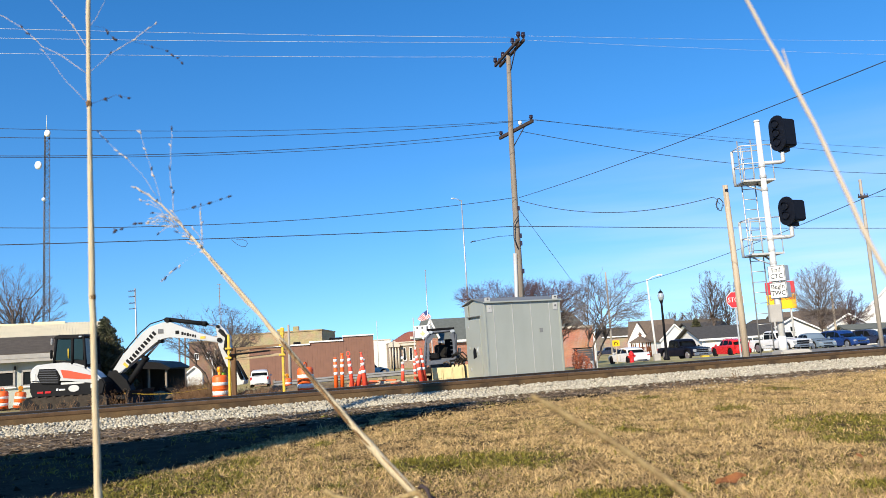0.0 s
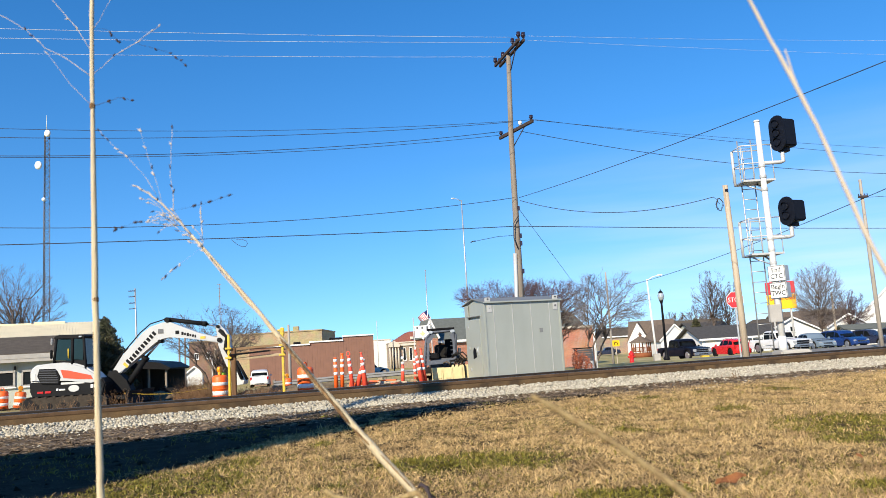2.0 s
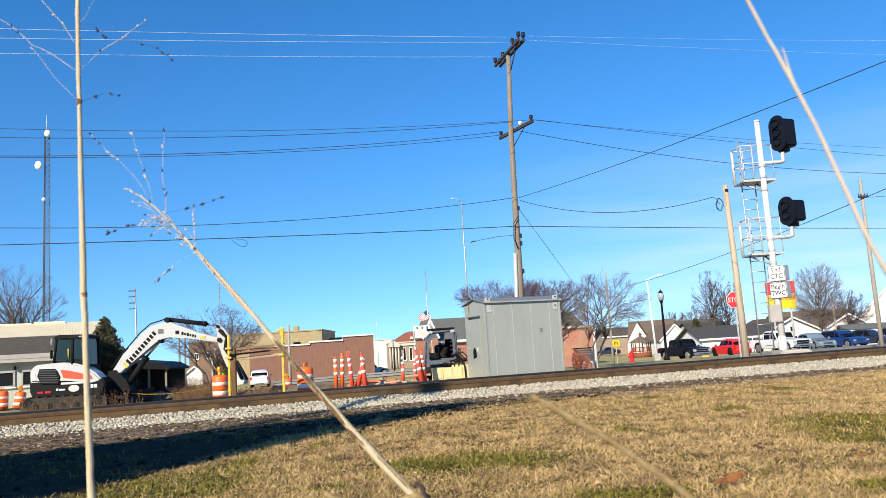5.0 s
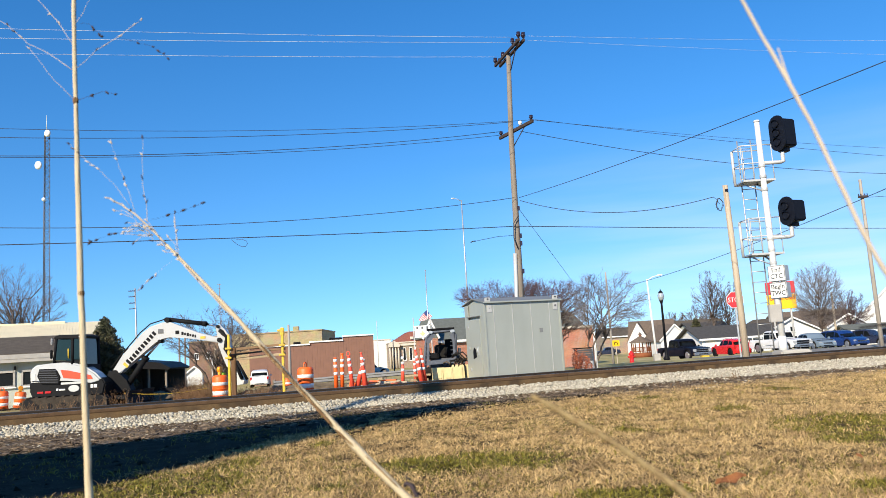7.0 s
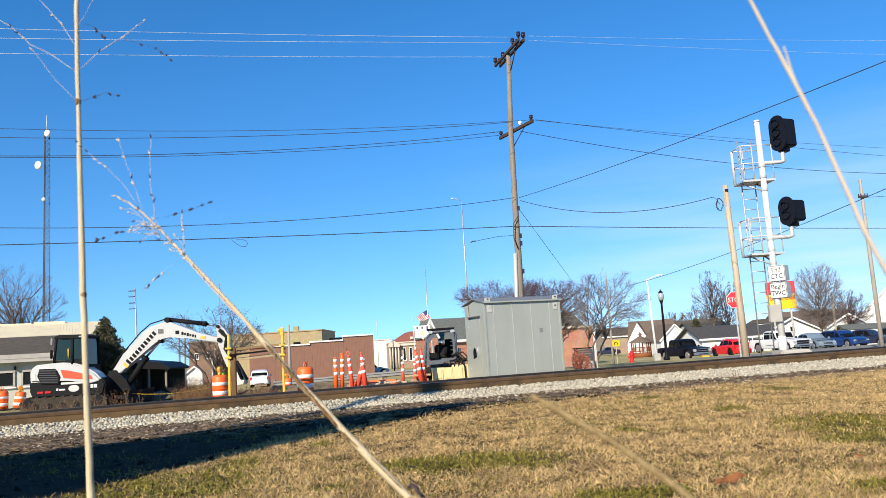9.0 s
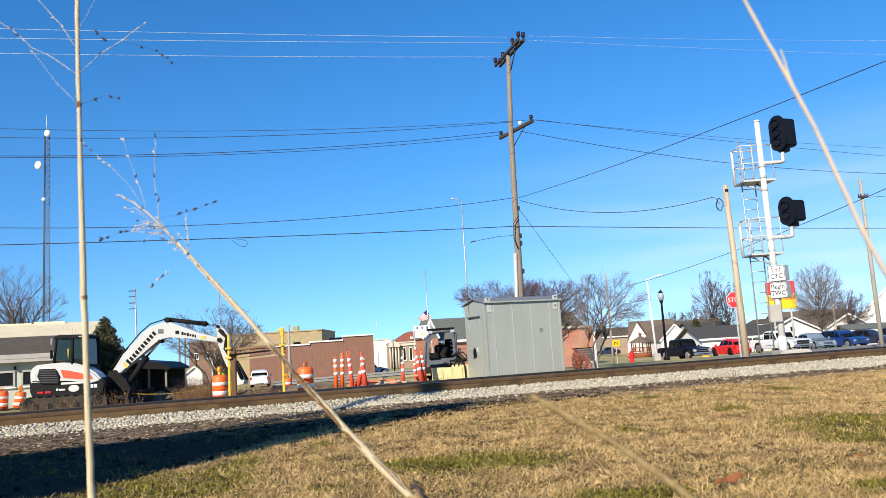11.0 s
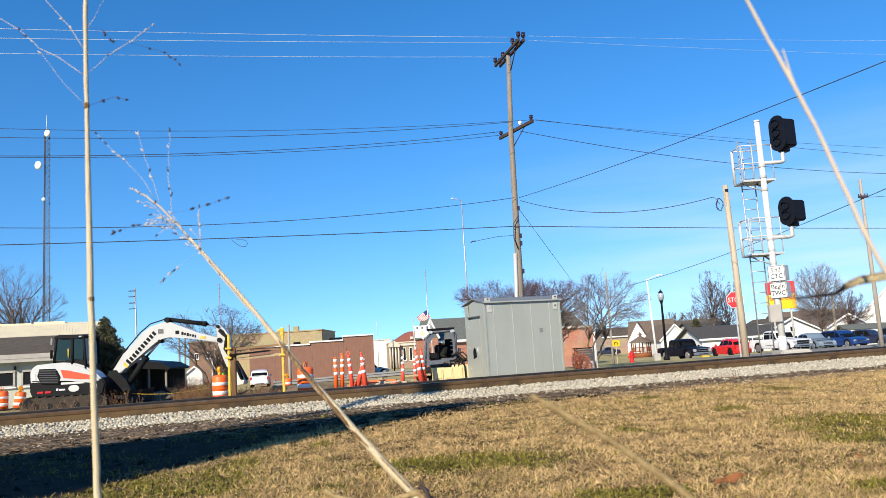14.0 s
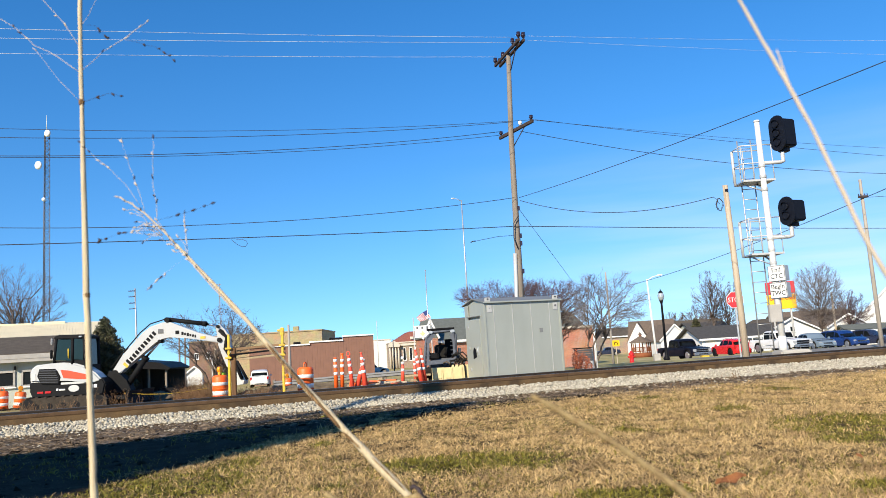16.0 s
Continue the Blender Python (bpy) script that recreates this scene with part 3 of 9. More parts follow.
# ---- the equipment shelter ----
def shelter():
    """Galvanised signal shelter with a low gable roof, lifting lugs and a door in its end."""
    L, D, H = 2.72, 1.75, 2.62
    z0 = -0.46
    t = thing("equipment_shelter", pose(1.22, 25.0, z0, 0, 0, 20.0), "grey galvanised steel equipment shelter standing behind the track", "shelter")
    bm = bmesh.new()
    prism(bm, [(0, 0), (D, 0), (D, H), (D / 2, H + 0.15), (0, H)], 0.02, L - 0.02, "yz")
    part("shell", bm, M_shed, t)
    # front panels with folded seams
    edges = [0.0, 0.31, 0.98, 1.65, 2.33, L]
    for a, b in zip(edges, edges[1:]):
        bm = bmesh.new()
        box(bm, (a + b) / 2, -0.012, H / 2, b - a - 0.012, 0.024, H - 0.02, None, 0.006)
        part("panel", bm, M_shed, t)
        if b < L:
            bm = bmesh.new()
            box(bm, b, -0.026, H / 2, 0.018, 0.02, H - 0.02, None, 0.004)
            part("seam", bm, M_silver, t)
    for x in (0.0, L):
        bm = bmesh.new()
        box(bm, x, -0.022, H / 2, 0.06, 0.05, H, None, 0.008)
        part("corner_trim", bm, M_shed, t)
    # the end with its door
    for a, b in ((0.02, 0.36), (1.40, D - 0.02)):
        bm = bmesh.new()
        box(bm, -0.012, (a + b) / 2, H / 2, 0.024, b - a, H - 0.02, None, 0.006)
        part("end_panel", bm, M_shed, t)
    bm = bmesh.new()
    box(bm, -0.02, 0.88, 1.06, 0.04, 1.0, 2.1, None, 0.012)
    door = part("door", bm, M_shed, t, "closed grey steel door")
    bm = bmesh.new()
    box(bm, -0.05, 0.62, 1.05, 0.05, 0.03, 0.28, None, 0.01)
    tube(bm, (-0.075, 0.62, 0.95), (-0.075, 0.62, 1.16), 0.012)
    part("handle", bm, M_galv, door, "bright latch handle")
    bm = bmesh.new()
    prism(bm, [(0.80, 0.86), (1.08, 0.80), (1.08, 1.06), (0.98, 1.18), (0.84, 1.10)], -0.055, -0.02, "yz")
    part("vent_hood", bm, M_black, door, "dark vent opening")
    bm = bmesh.new()
    box(bm, -0.045, 0.88, 2.2, 0.1, 1.1, 0.03, None, 0.008)
    part("drip_cap", bm, M_shed_roof, t)
    for zz in (0.45, 1.15, 1.85):
        bm = bmesh.new()
        box(bm, -0.05, 1.38, zz, 0.03, 0.06, 0.12, None, 0.006)
        part("hinge", bm, M_galv, t)
    # roof
    for sgn in (0, 1):
        bm = bmesh.new()
        a = (-0.10, H - 0.02) if not sgn else (D + 0.10, H - 0.02)
        b = (D / 2, H + 0.16)
        prism(bm, [a, (a[0], a[1] + 0.03), (b[0], b[1] + 0.03), b], -0.08, L + 0.06, "yz")
        part("roof_slope", bm, M_shed_roof, t, "dull grey sheet roof slope")
    bm = bmesh.new()
    prism(bm, [(-0.12, H - 0.035), (-0.10, H - 0.035), (-0.10, H + 0.012), (-0.12, H + 0.012)], -0.08, L + 0.06, "yz")
    part("drip_edge", bm, M_shed, t)
    for x, y in ((0.12, 0.0), (L - 0.14, 0.0), (0.12, D - 0.02), (L - 0.14, D - 0.02)):
        bm = bmesh.new()
        box(bm, x, y - 0.02, H + 0.07, 0.20, 0.05, 0.16, None, 0.02)
        lug = part("lifting_lug", bm, M_silver, t, "pale lifting lug on the eave")
        bm = bmesh.new()
        tube(bm, (x, y - 0.052, H + 0.09), (x, y - 0.042, H + 0.09), 0.03, seg=12)
        part("lug_hole", bm, M_black, lug)
    for x in (0.16, L - 0.16):
        bm = bmesh.new()
        box(bm, x, -0.035, H - 0.22, 0.17, 0.02, 0.24, None, 0.006)
        plate = part("corner_plate", bm, M_silver, t, "pale corner plate")
        bm = bmesh.new()
        tube(bm, (x, -0.052, H - 0.2), (x, -0.044, H - 0.2), 0.035 if x > 1 else 0.012, seg=12)
        part("rivet", bm, M_gunmetal, plate)
    bm = bmesh.new()
    box(bm, 1.98, -0.03, 1.62, 0.12, 0.008, 0.14)
    part("label_plate", bm, M_shed_roof, t, "small faded dark plate")
    bm = bmesh.new()
    box(bm, L / 2, D / 2, -0.08, L - 0.1, D - 0.1, 0.2)
    part("skid_base", bm, M_gunmetal, t)


shelter()


# ---- overhead line ----
def insulator(bm, x, y, z, h=0.24, r=0.07):
    lathe(bm, [(0.02, 0), (0.03, h * 0.12), (r * 0.62, h * 0.16), (r * 0.62, h * 0.34), (r, h * 0.40), (r, h * 0.62), (r * 0.82, h * 0.66), (r * 0.9, h * 0.94), (r * 0.5, h)], 12, Matrix.Translation((x, y, z)))


def main_pole():
    t = thing("utility_pole", pose(3.05, 30.0, gz(3, 30)), "tall weathered wooden utility pole with two crossarms", "utility pole")
    base = gz(3, 30)
    bm = bmesh.new()
    bent(bm, [(-0.24, 0, -0.3), (-0.12, 0, 3.9), (-0.08, 0, 7.0), (-0.03, 0, 9.9), (0.10, 0, 12.50 - base)], [0.150, 0.138, 0.118, 0.104, 0.088], 14)
    part("pole", bm, M_pole, t)
    bm = bmesh.new()
    bent(bm, [(-0.40, -0.13, 0.2), (-0.31, -0.13, 3.0), (-0.24, -0.13, 4.27 - base)], 0.078, 8)
    part("cable_guard", bm, M_silver, t, "pale conduit guard up the pole")
    # top double arm, its right end towards the camera
    a = radians(-74)
    for dy in (-0.11, 0.11):
        bm = bmesh.new()
        m = pose(0.13 + dy * 0.9, dy * 0.4, 12.50 - base, 0, 0, -74)
        box(bm, 0, 0, 0, 2.8, 0.09, 0.12, m, 0.01)
        part("crossarm", bm, M_crossarm, t)
    for k in (-1.35, -0.7, 0.7, 1.35):
        for dy in ((-0.11, 0.11) if k != -0.7 else (0.0,)):
            bm = bmesh.new()
            insulator(bm, 0.13 + dy * 0.9 + math.cos(a) * k, dy * 0.4 + math.sin(a) * k, 12.56 - base, 0.27, 0.085)
            part("insulator", bm, M_insul, t)
    for k in (-0.75, 0.75):
        bm = bmesh.new()
        tube(bm, (0.14, -0.1, 11.75 - base), (0.17 + math.cos(a) * k, math.sin(a) * k - 0.1, 12.56 - base), 0.025, seg=6)
        part("brace", bm, M_crossarm, t)
    # lower arm
    bm = bmesh.new()
    c, s = math.cos(radians(-63)), math.sin(radians(-63))
    box(bm, 0, 0, 0, 2.5, 0.10, 0.13, pose(0.16, -0.05, 9.27 - base, 0, 0, -63), 0.01)
    part("crossarm", bm, M_crossarm, t)
    for k in (-1.12, 0.35, 1.15):
        bm = bmesh.new()
        insulator(bm, 0.16 + c * k, -0.05 + s * k, 9.33 - base, 0.2, 0.08)
        part("insulator", bm, M_insul_w if k == 0.35 else M_insul, t)
    bm = bmesh.new()
    tube(bm, (0.04, -0.12, 8.6 - base), (0.46, -0.62, 9.22 - base), 0.018, seg=6)
    part("brace", bm, M_crossarm, t)
    for zz in (4.1, 5.2, 5.5, 6.6):
        bm = bmesh.new()
        box(bm, 0.02, -0.17, zz, 0.1, 0.08, 0.18, None, 0.01)
        part("bracket", bm, M_insul, t)
    bm = bmesh.new()
    bent(bm, [(0.0, -0.2, 6.3), (-0.22, -0.25, 6.0), (-0.25, -0.25, 5.4), (-0.12, -0.2, 5.0)], 0.02, 6)
    part("cable_loop", bm, M_wire, t)


main_pole()


def wire(a, b, sag, r=0.012, mat=None, label="thin dark overhead cable slung between poles", n=22):
    """A cable from a to b that hangs by sag in its middle."""
    a, b = Vector(a), Vector(b)
    bm = bmesh.new()
    pts = []
    for i in range(n + 1):
        f = i / n
        p = a.lerp(b, f)
        p.z -= 4 * sag * f * (1 - f)
        pts.append(p)
    bent(bm, pts, r, 4)
    return solo("overhead_cable", bm, mat or M_wire, label, "cable", "overhead cables")


for a, b, sag, r in (
    ((-14.43, 23.3, 11.81), (3.28, 28.95, 12.74), 0.05, 0.0062),
    ((-14.36, 23.2, 11.44), (3.48, 28.90, 12.50), 0.05, 0.0062),
    ((-14.35, 23.2, 10.93), (2.83, 31.00, 12.77), 0.05, 0.0062),
    ((3.36, 28.95, 12.80), (23.7, 37.0, 14.64), 0.05, 0.0035),
    ((3.52, 28.90, 12.60), (23.6, 37.0, 13.88), 0.05, 0.0035),
):
    wire(a, b, sag, r, M_wire_al, "bright bare aluminium conductor between pole tops")
for a, b, sag, r in (
    ((-14.37, 23.3, 8.51), (3.56, 28.80, 9.30), 0.24, 0.008),
    ((-14.36, 23.3, 8.21), (3.06, 29.8, 9.56), 0.25, 0.010),
    ((-14.35, 23.3, 7.61), (2.70, 30.95, 9.52), 0.30, 0.011),
    ((-14.35, 23.3, 7.57), (2.72, 30.9, 9.36), 0.30, 0.009),
    ((-14.31, 23.3, 5.33), (2.95, 29.8, 6.48), 0.37, 0.011),
    ((-14.30, 23.3, 4.77), (2.91, 29.8, 5.34), 0.06, 0.014),
    ((2.91, 29.8, 5.34), (22.41, 37.0, 5.18), 0.03, 0.014),
    ((3.60, 28.80, 9.32), (22.96, 37.0, 9.10), 0.12, 0.007),
    ((3.85, 28.80, 9.30), (22.90, 37.0, 8.67), 0.08, 0.009),
    ((3.37, 29.8, 9.16), (22.79, 37.0, 7.86), 0.40, 0.012),
    ((3.13, 29.8, 6.47), (8.94, 14.0, 5.73), 0.12, 0.010),
    ((3.16, 29.8, 6.35), (9.02, 25.0, 5.16), 0.50, 0.011),
    ((3.09, 29.8, 6.01), (7.00, 42.0, 3.93), 0.0, 0.010),
):
    wire(a, b, sag, r)
bm = bmesh.new()
bent(bm, [(-7.24, 26.05, 4.90), (-7.15, 26.05, 4.82), (-7.04, 26.05, 4.72), (-6.89, 26.05, 4.64), (-6.76, 26.05, 4.64), (-6.69, 26.05, 4.73), (-6.72, 26.05, 4.82), (-6.84, 26.05, 4.88), (-7.07, 26.05, 4.89)], 0.008, 5)
solo("cable_loop", bm, M_wire, "small slack loop of dark cable hanging on a line", "cable")
bm = bmesh.new()
bent(bm, [(1.24, 28.5, 4.67), (1.75, 28.95, 4.80), (2.12, 29.3, 4.90), (2.84, 29.8, 4.985)], 0.009, 5)
bent(bm, [(1.05, 28.4, 4.62), (1.14, 28.45, 4.66), (1.24, 28.5, 4.67)], 0.022, 6)
solo("cable_tail", bm, M_wire, "cut cable end reaching from the pole", "cable")
wire((14.65, 60.0, 4.84), (18.44, 30.0, 6.23), 0.3, 0.016)
wire((22.3, 40.0, 7.3), (40.0, 40.0, 7.7), 0.1, 0.012)


def stub_pole():
    b = gz(9.5, 25)
    t = thing("wooden_pole", pose(9.5, 25, b), "short bare tan wooden pole with a coil of cable", "utility pole")
    bm = bmesh.new()
    bent(bm, [(0.03, 0, -0.3), (0.0, 0, 2.5), (-0.05, 0, 5.53 - b)], [0.118, 0.102, 0.085], 14)
    part("pole", bm, M_pole_tan, t)
    bm = bmesh.new()
    pts = [(-0.30 - 0.10 * math.sin(k * 0.75) - 0.03 * (k % 3), -0.1, 5.1 - b - 0.22 * (1 - math.cos(k * 0.75))) for k in range(22)]
    bent(bm, pts, 0.009, 4)
    bent(bm, [(-0.48, 0, 5.16 - b), (-0.40, -0.05, 5.08 - b), (-0.33, -0.1, 4.9 - b)], 0.009, 4)
    part("cable_coil", bm, M_wire, t, "loose dark coil of cable")
    bm = bmesh.new()
    box(bm, -0.06, -0.12, 5.35 - b, 0.10, 0.06, 0.06, None, 0.01)
    part("bracket", bm, M_insul, t)


stub_pole()


# ---- the railway signal ----
M_head = material("blue-black signal paint", (0.0055, 0.007, 0.013), 0.55, 0, 0.25, 9, 0.2, 30)
M_head.node_tree.nodes["Principled BSDF"].inputs["Specular IOR Level"].default_value = 0.2


def signal():
    """Silver mast with two black signal heads, two railed platforms, a ladder and two white boards."""
    x0, y0 = 9.45, 22.0
    b = gz(x0, y0) + 0.12
    t = thing("railway_signal", pose(x0, y0, b), "silver railway signal mast with two black heads, platforms and ladder", "railway signal")
    bm = bmesh.new()
    tube(bm, (0, 0, 0), (0, 0, 6.78 - b), 0.100, 0.072, 16)
    tube(bm, (0, 0, 0.1), (0, 0, 0.55), 0.13, 0.105, 16)
    tube(bm, (0, 0, 6.78 - b), (0, 0, 6.83 - b), 0.086, 0.082, 16)
    part("mast", bm, material("white aluminium paint", (0.70, 0.70, 0.67), 0.55, 0.0, 0.08, 4, 0.1, 50), t, "bright aluminium-painted mast")
    bm = bmesh.new()
    box(bm, 0.0, 0, 0.06, 0.22, 0.22, 0.12, None, 0.02)
    part("base_case", bm, M_silver, t, "pale junction case at the mast's foot")
    bm = bmesh.new()
    box(bm, -0.16, -0.10, 1.20, 0.34, 0.16, 0.50, None, 0.015)
    part("relay_box", bm, M_concrete, t, "weathered grey relay box on the mast")
    bm = bmesh.new()
    box(bm, 0.22, 0, -0.06, 0.86, 0.7, 0.44, None, 0.05)
    part("footing", bm, M_concrete, t, "pale concrete footing")
    for zp, zr in ((5.04, 6.09), (2.88, 3.93)):
        bm = bmesh.new()
        box(bm, -0.12, 0.35, zp - b, 0.94, 0.72, 0.05, None, 0.008)
        part("platform", bm, M_galv, t, "grating platform with a pale toe board")
        bm = bmesh.new()
        box(bm, -0.12, -0.02, zp - b, 0.94, 0.02, 0.055)
        part("toe_board", bm, M_silver, t)
        for px in (-0.57, -0.25, 0.33):
            for py in (0.0, 0.68):
                bm = bmesh.new()
                wide = 0.045 if px == -0.57 and py == 0.68 else 0.015
                tube(bm, (px, py, zp - b), (px, py, zr - b), wide, seg=8)
                part("railing_post", bm, M_silver, t)
        for zz in (zr, zp + 0.52):
            bm = bmesh.new()
            for p, q in (((-0.57, 0, zz - b), (0.33, 0, zz - b)), ((-0.57, 0.68, zz - b), (0.33, 0.68, zz - b)), ((-0.57, 0, zz - b), (-0.57, 0.68, zz - b))):
                tube(bm, p, q, 0.017, seg=8)
            part("railing_bar", bm, M_silver, t)
        bm = bmesh.new()
        tube(bm, (0.0, -0.02, zp - 0.25 - b), (-0.02, 0.5, zp - 0.02 - b), 0.03, seg=8)
        tube(bm, (-0.1, 0.0, zp - 0.3 - b), (-0.55, 0.3, zp - 0.02 - b), 0.022, seg=8)
        part("platform_brace", bm, M_galv, t)
        for zc in (zp - 0.28, zp + 0.42, zp + 0.1):
            bm = bmesh.new()
            lathe(bm, [(0.092, -0.05), (0.098, -0.04), (0.098, 0.04), (0.092, 0.05)], 16, Matrix.Translation((0, 0, zc - b)))
            part("clamp", bm, M_silver, t)
    # ladder
    for dx in (-0.30, 0.10):
        bm = bmesh.new()
        tube(bm, (dx - 0.1, 0.62, 0.0), (dx - 0.1, 0.62, 6.4 - b), 0.02, seg=6)
        part("ladder_stile", bm, M_galv, t)
    for k in range(20):
        bm = bmesh.new()
        tube(bm, (-0.40, 0.62, 0.3 + k * 0.31), (0.0, 0.62, 0.3 + k * 0.31), 0.013, seg=6)
        part("ladder_rung", bm, M_galv, t)
    # heads
    for zc, lamps, hh in ((6.38, 3, 1.06), (4.07, 2, 0.84)):
        hx = 0.62
        bm = bmesh.new()
        bent(bm, [(0.05, -0.05, zc - hh / 2 - 0.32 - b), (hx - 0.08, -0.05, zc - hh / 2 - 0.32 - b), (hx, -0.05, zc - hh / 2 - 0.30 - b), (hx, -0.05, zc - hh / 2 - 0.1 - b), (hx, -0.05, zc - hh / 2 + 0.06 - b)], [0.058, 0.058, 0.062, 0.058, 0.058], 12)
        part("bracket_arm", bm, M_silver, t, "silver bracket arm")
        # the background board faces along the track to the right; the camera sees hood side and board edge-on
        m = pose(hx + 0.04, -0.05, zc - b, 0, 0, 22)
        bm = bmesh.new()
        r = 0.29
        outline = [(r * math.sin(a), hh / 2 - r + r * math.cos(a)) for a in np.linspace(-math.pi / 2, math.pi / 2, 13)]
        outline += [(r * math.sin(a) , -hh / 2 + r + r * math.cos(a)) for a in np.linspace(math.pi / 2, 3 * math.pi / 2, 13)]
        prism(bm, outline, -0.012, 0.012, "yz", m @ Matrix.Translation((-0.16, 0, 0)))
        board = part("background_board", bm, M_head, t, "black rounded background board")
        bm = bmesh.new()
        box(bm, 0.115, 0, 0.0, 0.53, 0.40, hh - 0.24, m, 0.04)
        part("lamp_case", bm, M_head, t, "black lamp case")
        # hooded lamps one above the other, dark with no light shown
        for q in range(lamps):
            zq = (q - (lamps - 1) / 2) * 0.27
            bm = bmesh.new()
            lathe(bm, [(0.100, 0.0), (0.112, 0.005), (0.112, 0.05), (0.10, 0.06)], 16, m @ pose(-0.172, 0, zq, 0, -90, 0))
            hood = part("lamp_ring", bm, M_head, board)
            bm = bmesh.new()
            rows = []
            for a in np.linspace(-0.35, math.pi + 0.35, 13):
                reach = 0.03 + 0.07 * max(0.0, math.sin(a))
                c, s = 0.112 * math.cos(a), 0.112 * math.sin(a)
                rows.append([bm.verts.new(m @ Vector((x, c, zq + s))) for x in (-0.18, -0.18 - reach)])
            for r0, r1 in zip(rows, rows[1:]):
                bm.faces.new((r0[0], r0[1], r1[1], r1[0])).smooth = True
            bmesh.ops.solidify(bm, geom=bm.faces, thickness=0.006)
            part("lamp_hood", bm, M_head, board, "black lamp hood")
            bm = bmesh.new()
            lathe(bm, [(0.09, 0.0), (0.07, 0.015), (0.02, 0.022)], 14, m @ pose(-0.20, 0, zq, 0, -90, 0))
            part("lens", bm, M_glass, board, "dark unlit lens")
        bm = bmesh.new()
        box(bm, 0.05, 0.02, -hh / 2 + 0.04, 0.30, 0.2, 0.12, m, 0.02)
        part("cable_box", bm, M_head, t)
        for dz in (-0.2, 0.18):
            bm = bmesh.new()
            box(bm, 0.34, 0.0, dz, 0.03, 0.1, 0.05, m, 0.008)
            part("latch", bm, M_head, t)
    # boards with lettering
    for zc, words in ((2.28, ("End", "CTC")), (1.80, ("Begin", "TWC"))):
        m = pose(0.0, -0.18, zc - b, 0, 0, -54)
        bm = bmesh.new()
        box(bm, -0.02, 0.125, 0, 0.49, 0.22, 0.43, m, 0.012)
        part("sign_case", bm, M_galv, t, "grey case behind a board")
        bm = bmesh.new()
        box(bm, -0.02, 0, 0, 0.51, 0.02, 0.455, m, 0.008)
        board = part("sign_board", bm, M_reflect, t, "white board with black lettering " + " ".join(words))
        bm = bmesh.new()
        for q in ((0.225, 0.0, 0.02, 0.455), (-0.265, 0.0, 0.02, 0.455)):
            box(bm, q[0], -0.012, 0, 0.012, 0.004, 0.44, m)
        for q in (0.215, -0.215):
            box(bm, -0.02, -0.012, q, 0.48, 0.004, 0.012, m)
        part("border", bm, M_black, board)
        for k, w in enumerate(words):
            c = bpy.data.curves.new("lettering", "FONT")
            c.body = w
            c.size = 0.19
            c.align_x = "CENTER"
            c.extrude = 0.002
            tmp = bpy.data.objects.new("lettering", c)
            me = bpy.data.meshes.new_from_object(tmp)
            bpy.data.objects.remove(tmp)
            me.transform(m @ pose(-0.02, -0.014, 0.045 - k * 0.185, 90, 0, 0))
            me.materials.clear()
            me.materials.append(M_black)
            ob = new("lettering", me)
            ob.parent = board
    bm = bmesh.new()
    box(bm, 0.28, 0.06, 2.04 - b, 0.10, 0.16, 0.93, pose(0, 0, 0, 0, 0, 6), 0.01)
    part("sign_bracket", bm, M_gunmetal, t, "dull metal back frame of the boards")


signal()

# a further pole on the right and guy
def plain_pole(x, y, h, r, mat, label, arms=(), lean=0.0, name="utility_pole"):
    b = gz(x, y)
    t = thing(name, pose(x, y, b), label, "utility pole")
    bm = bmesh.new()
    bent(bm, [(0, 0, -0.2), (lean * 0.5, 0, h * 0.5), (lean, 0, h)], [r * 1.15, r, r * 0.75], 10)
    part("pole", bm, mat, t)
    for z, w, *side in arms:
        dx = lean * z / h + (side[0] if side else 0.0)
        bm = bmesh.new()
        box(bm, dx, -r, z, w, 0.1, 0.12, None, 0.01)
        part("crossarm", bm, M_crossarm, t)
        for k in (-0.45, -0.2, 0.2, 0.45):
            bm = bmesh.new()
            insulator(bm, dx + k * w, -r, z + 0.06, 0.10, 0.03)
            part("insulator", bm, M_insul, t)
    return t


plain_pole(22.26, 40.0, 8.28 - gz(22.26, 40), 0.1, M_pole_lot, "weathered wooden utility pole at the lot's edge", ((8.28 - gz(22.26, 40) - 0.95, 0.5),))


# ---- dry stalks close to the camera ----
def away(x, depth, z, k):
    """A place seen from the camera, k times as far off."""
    return x * k, depth * k, EYE[2] + (z - EYE[2]) * k


FAR = 1.6      # the two seed-bearing stalks stand a little beyond the soft ones


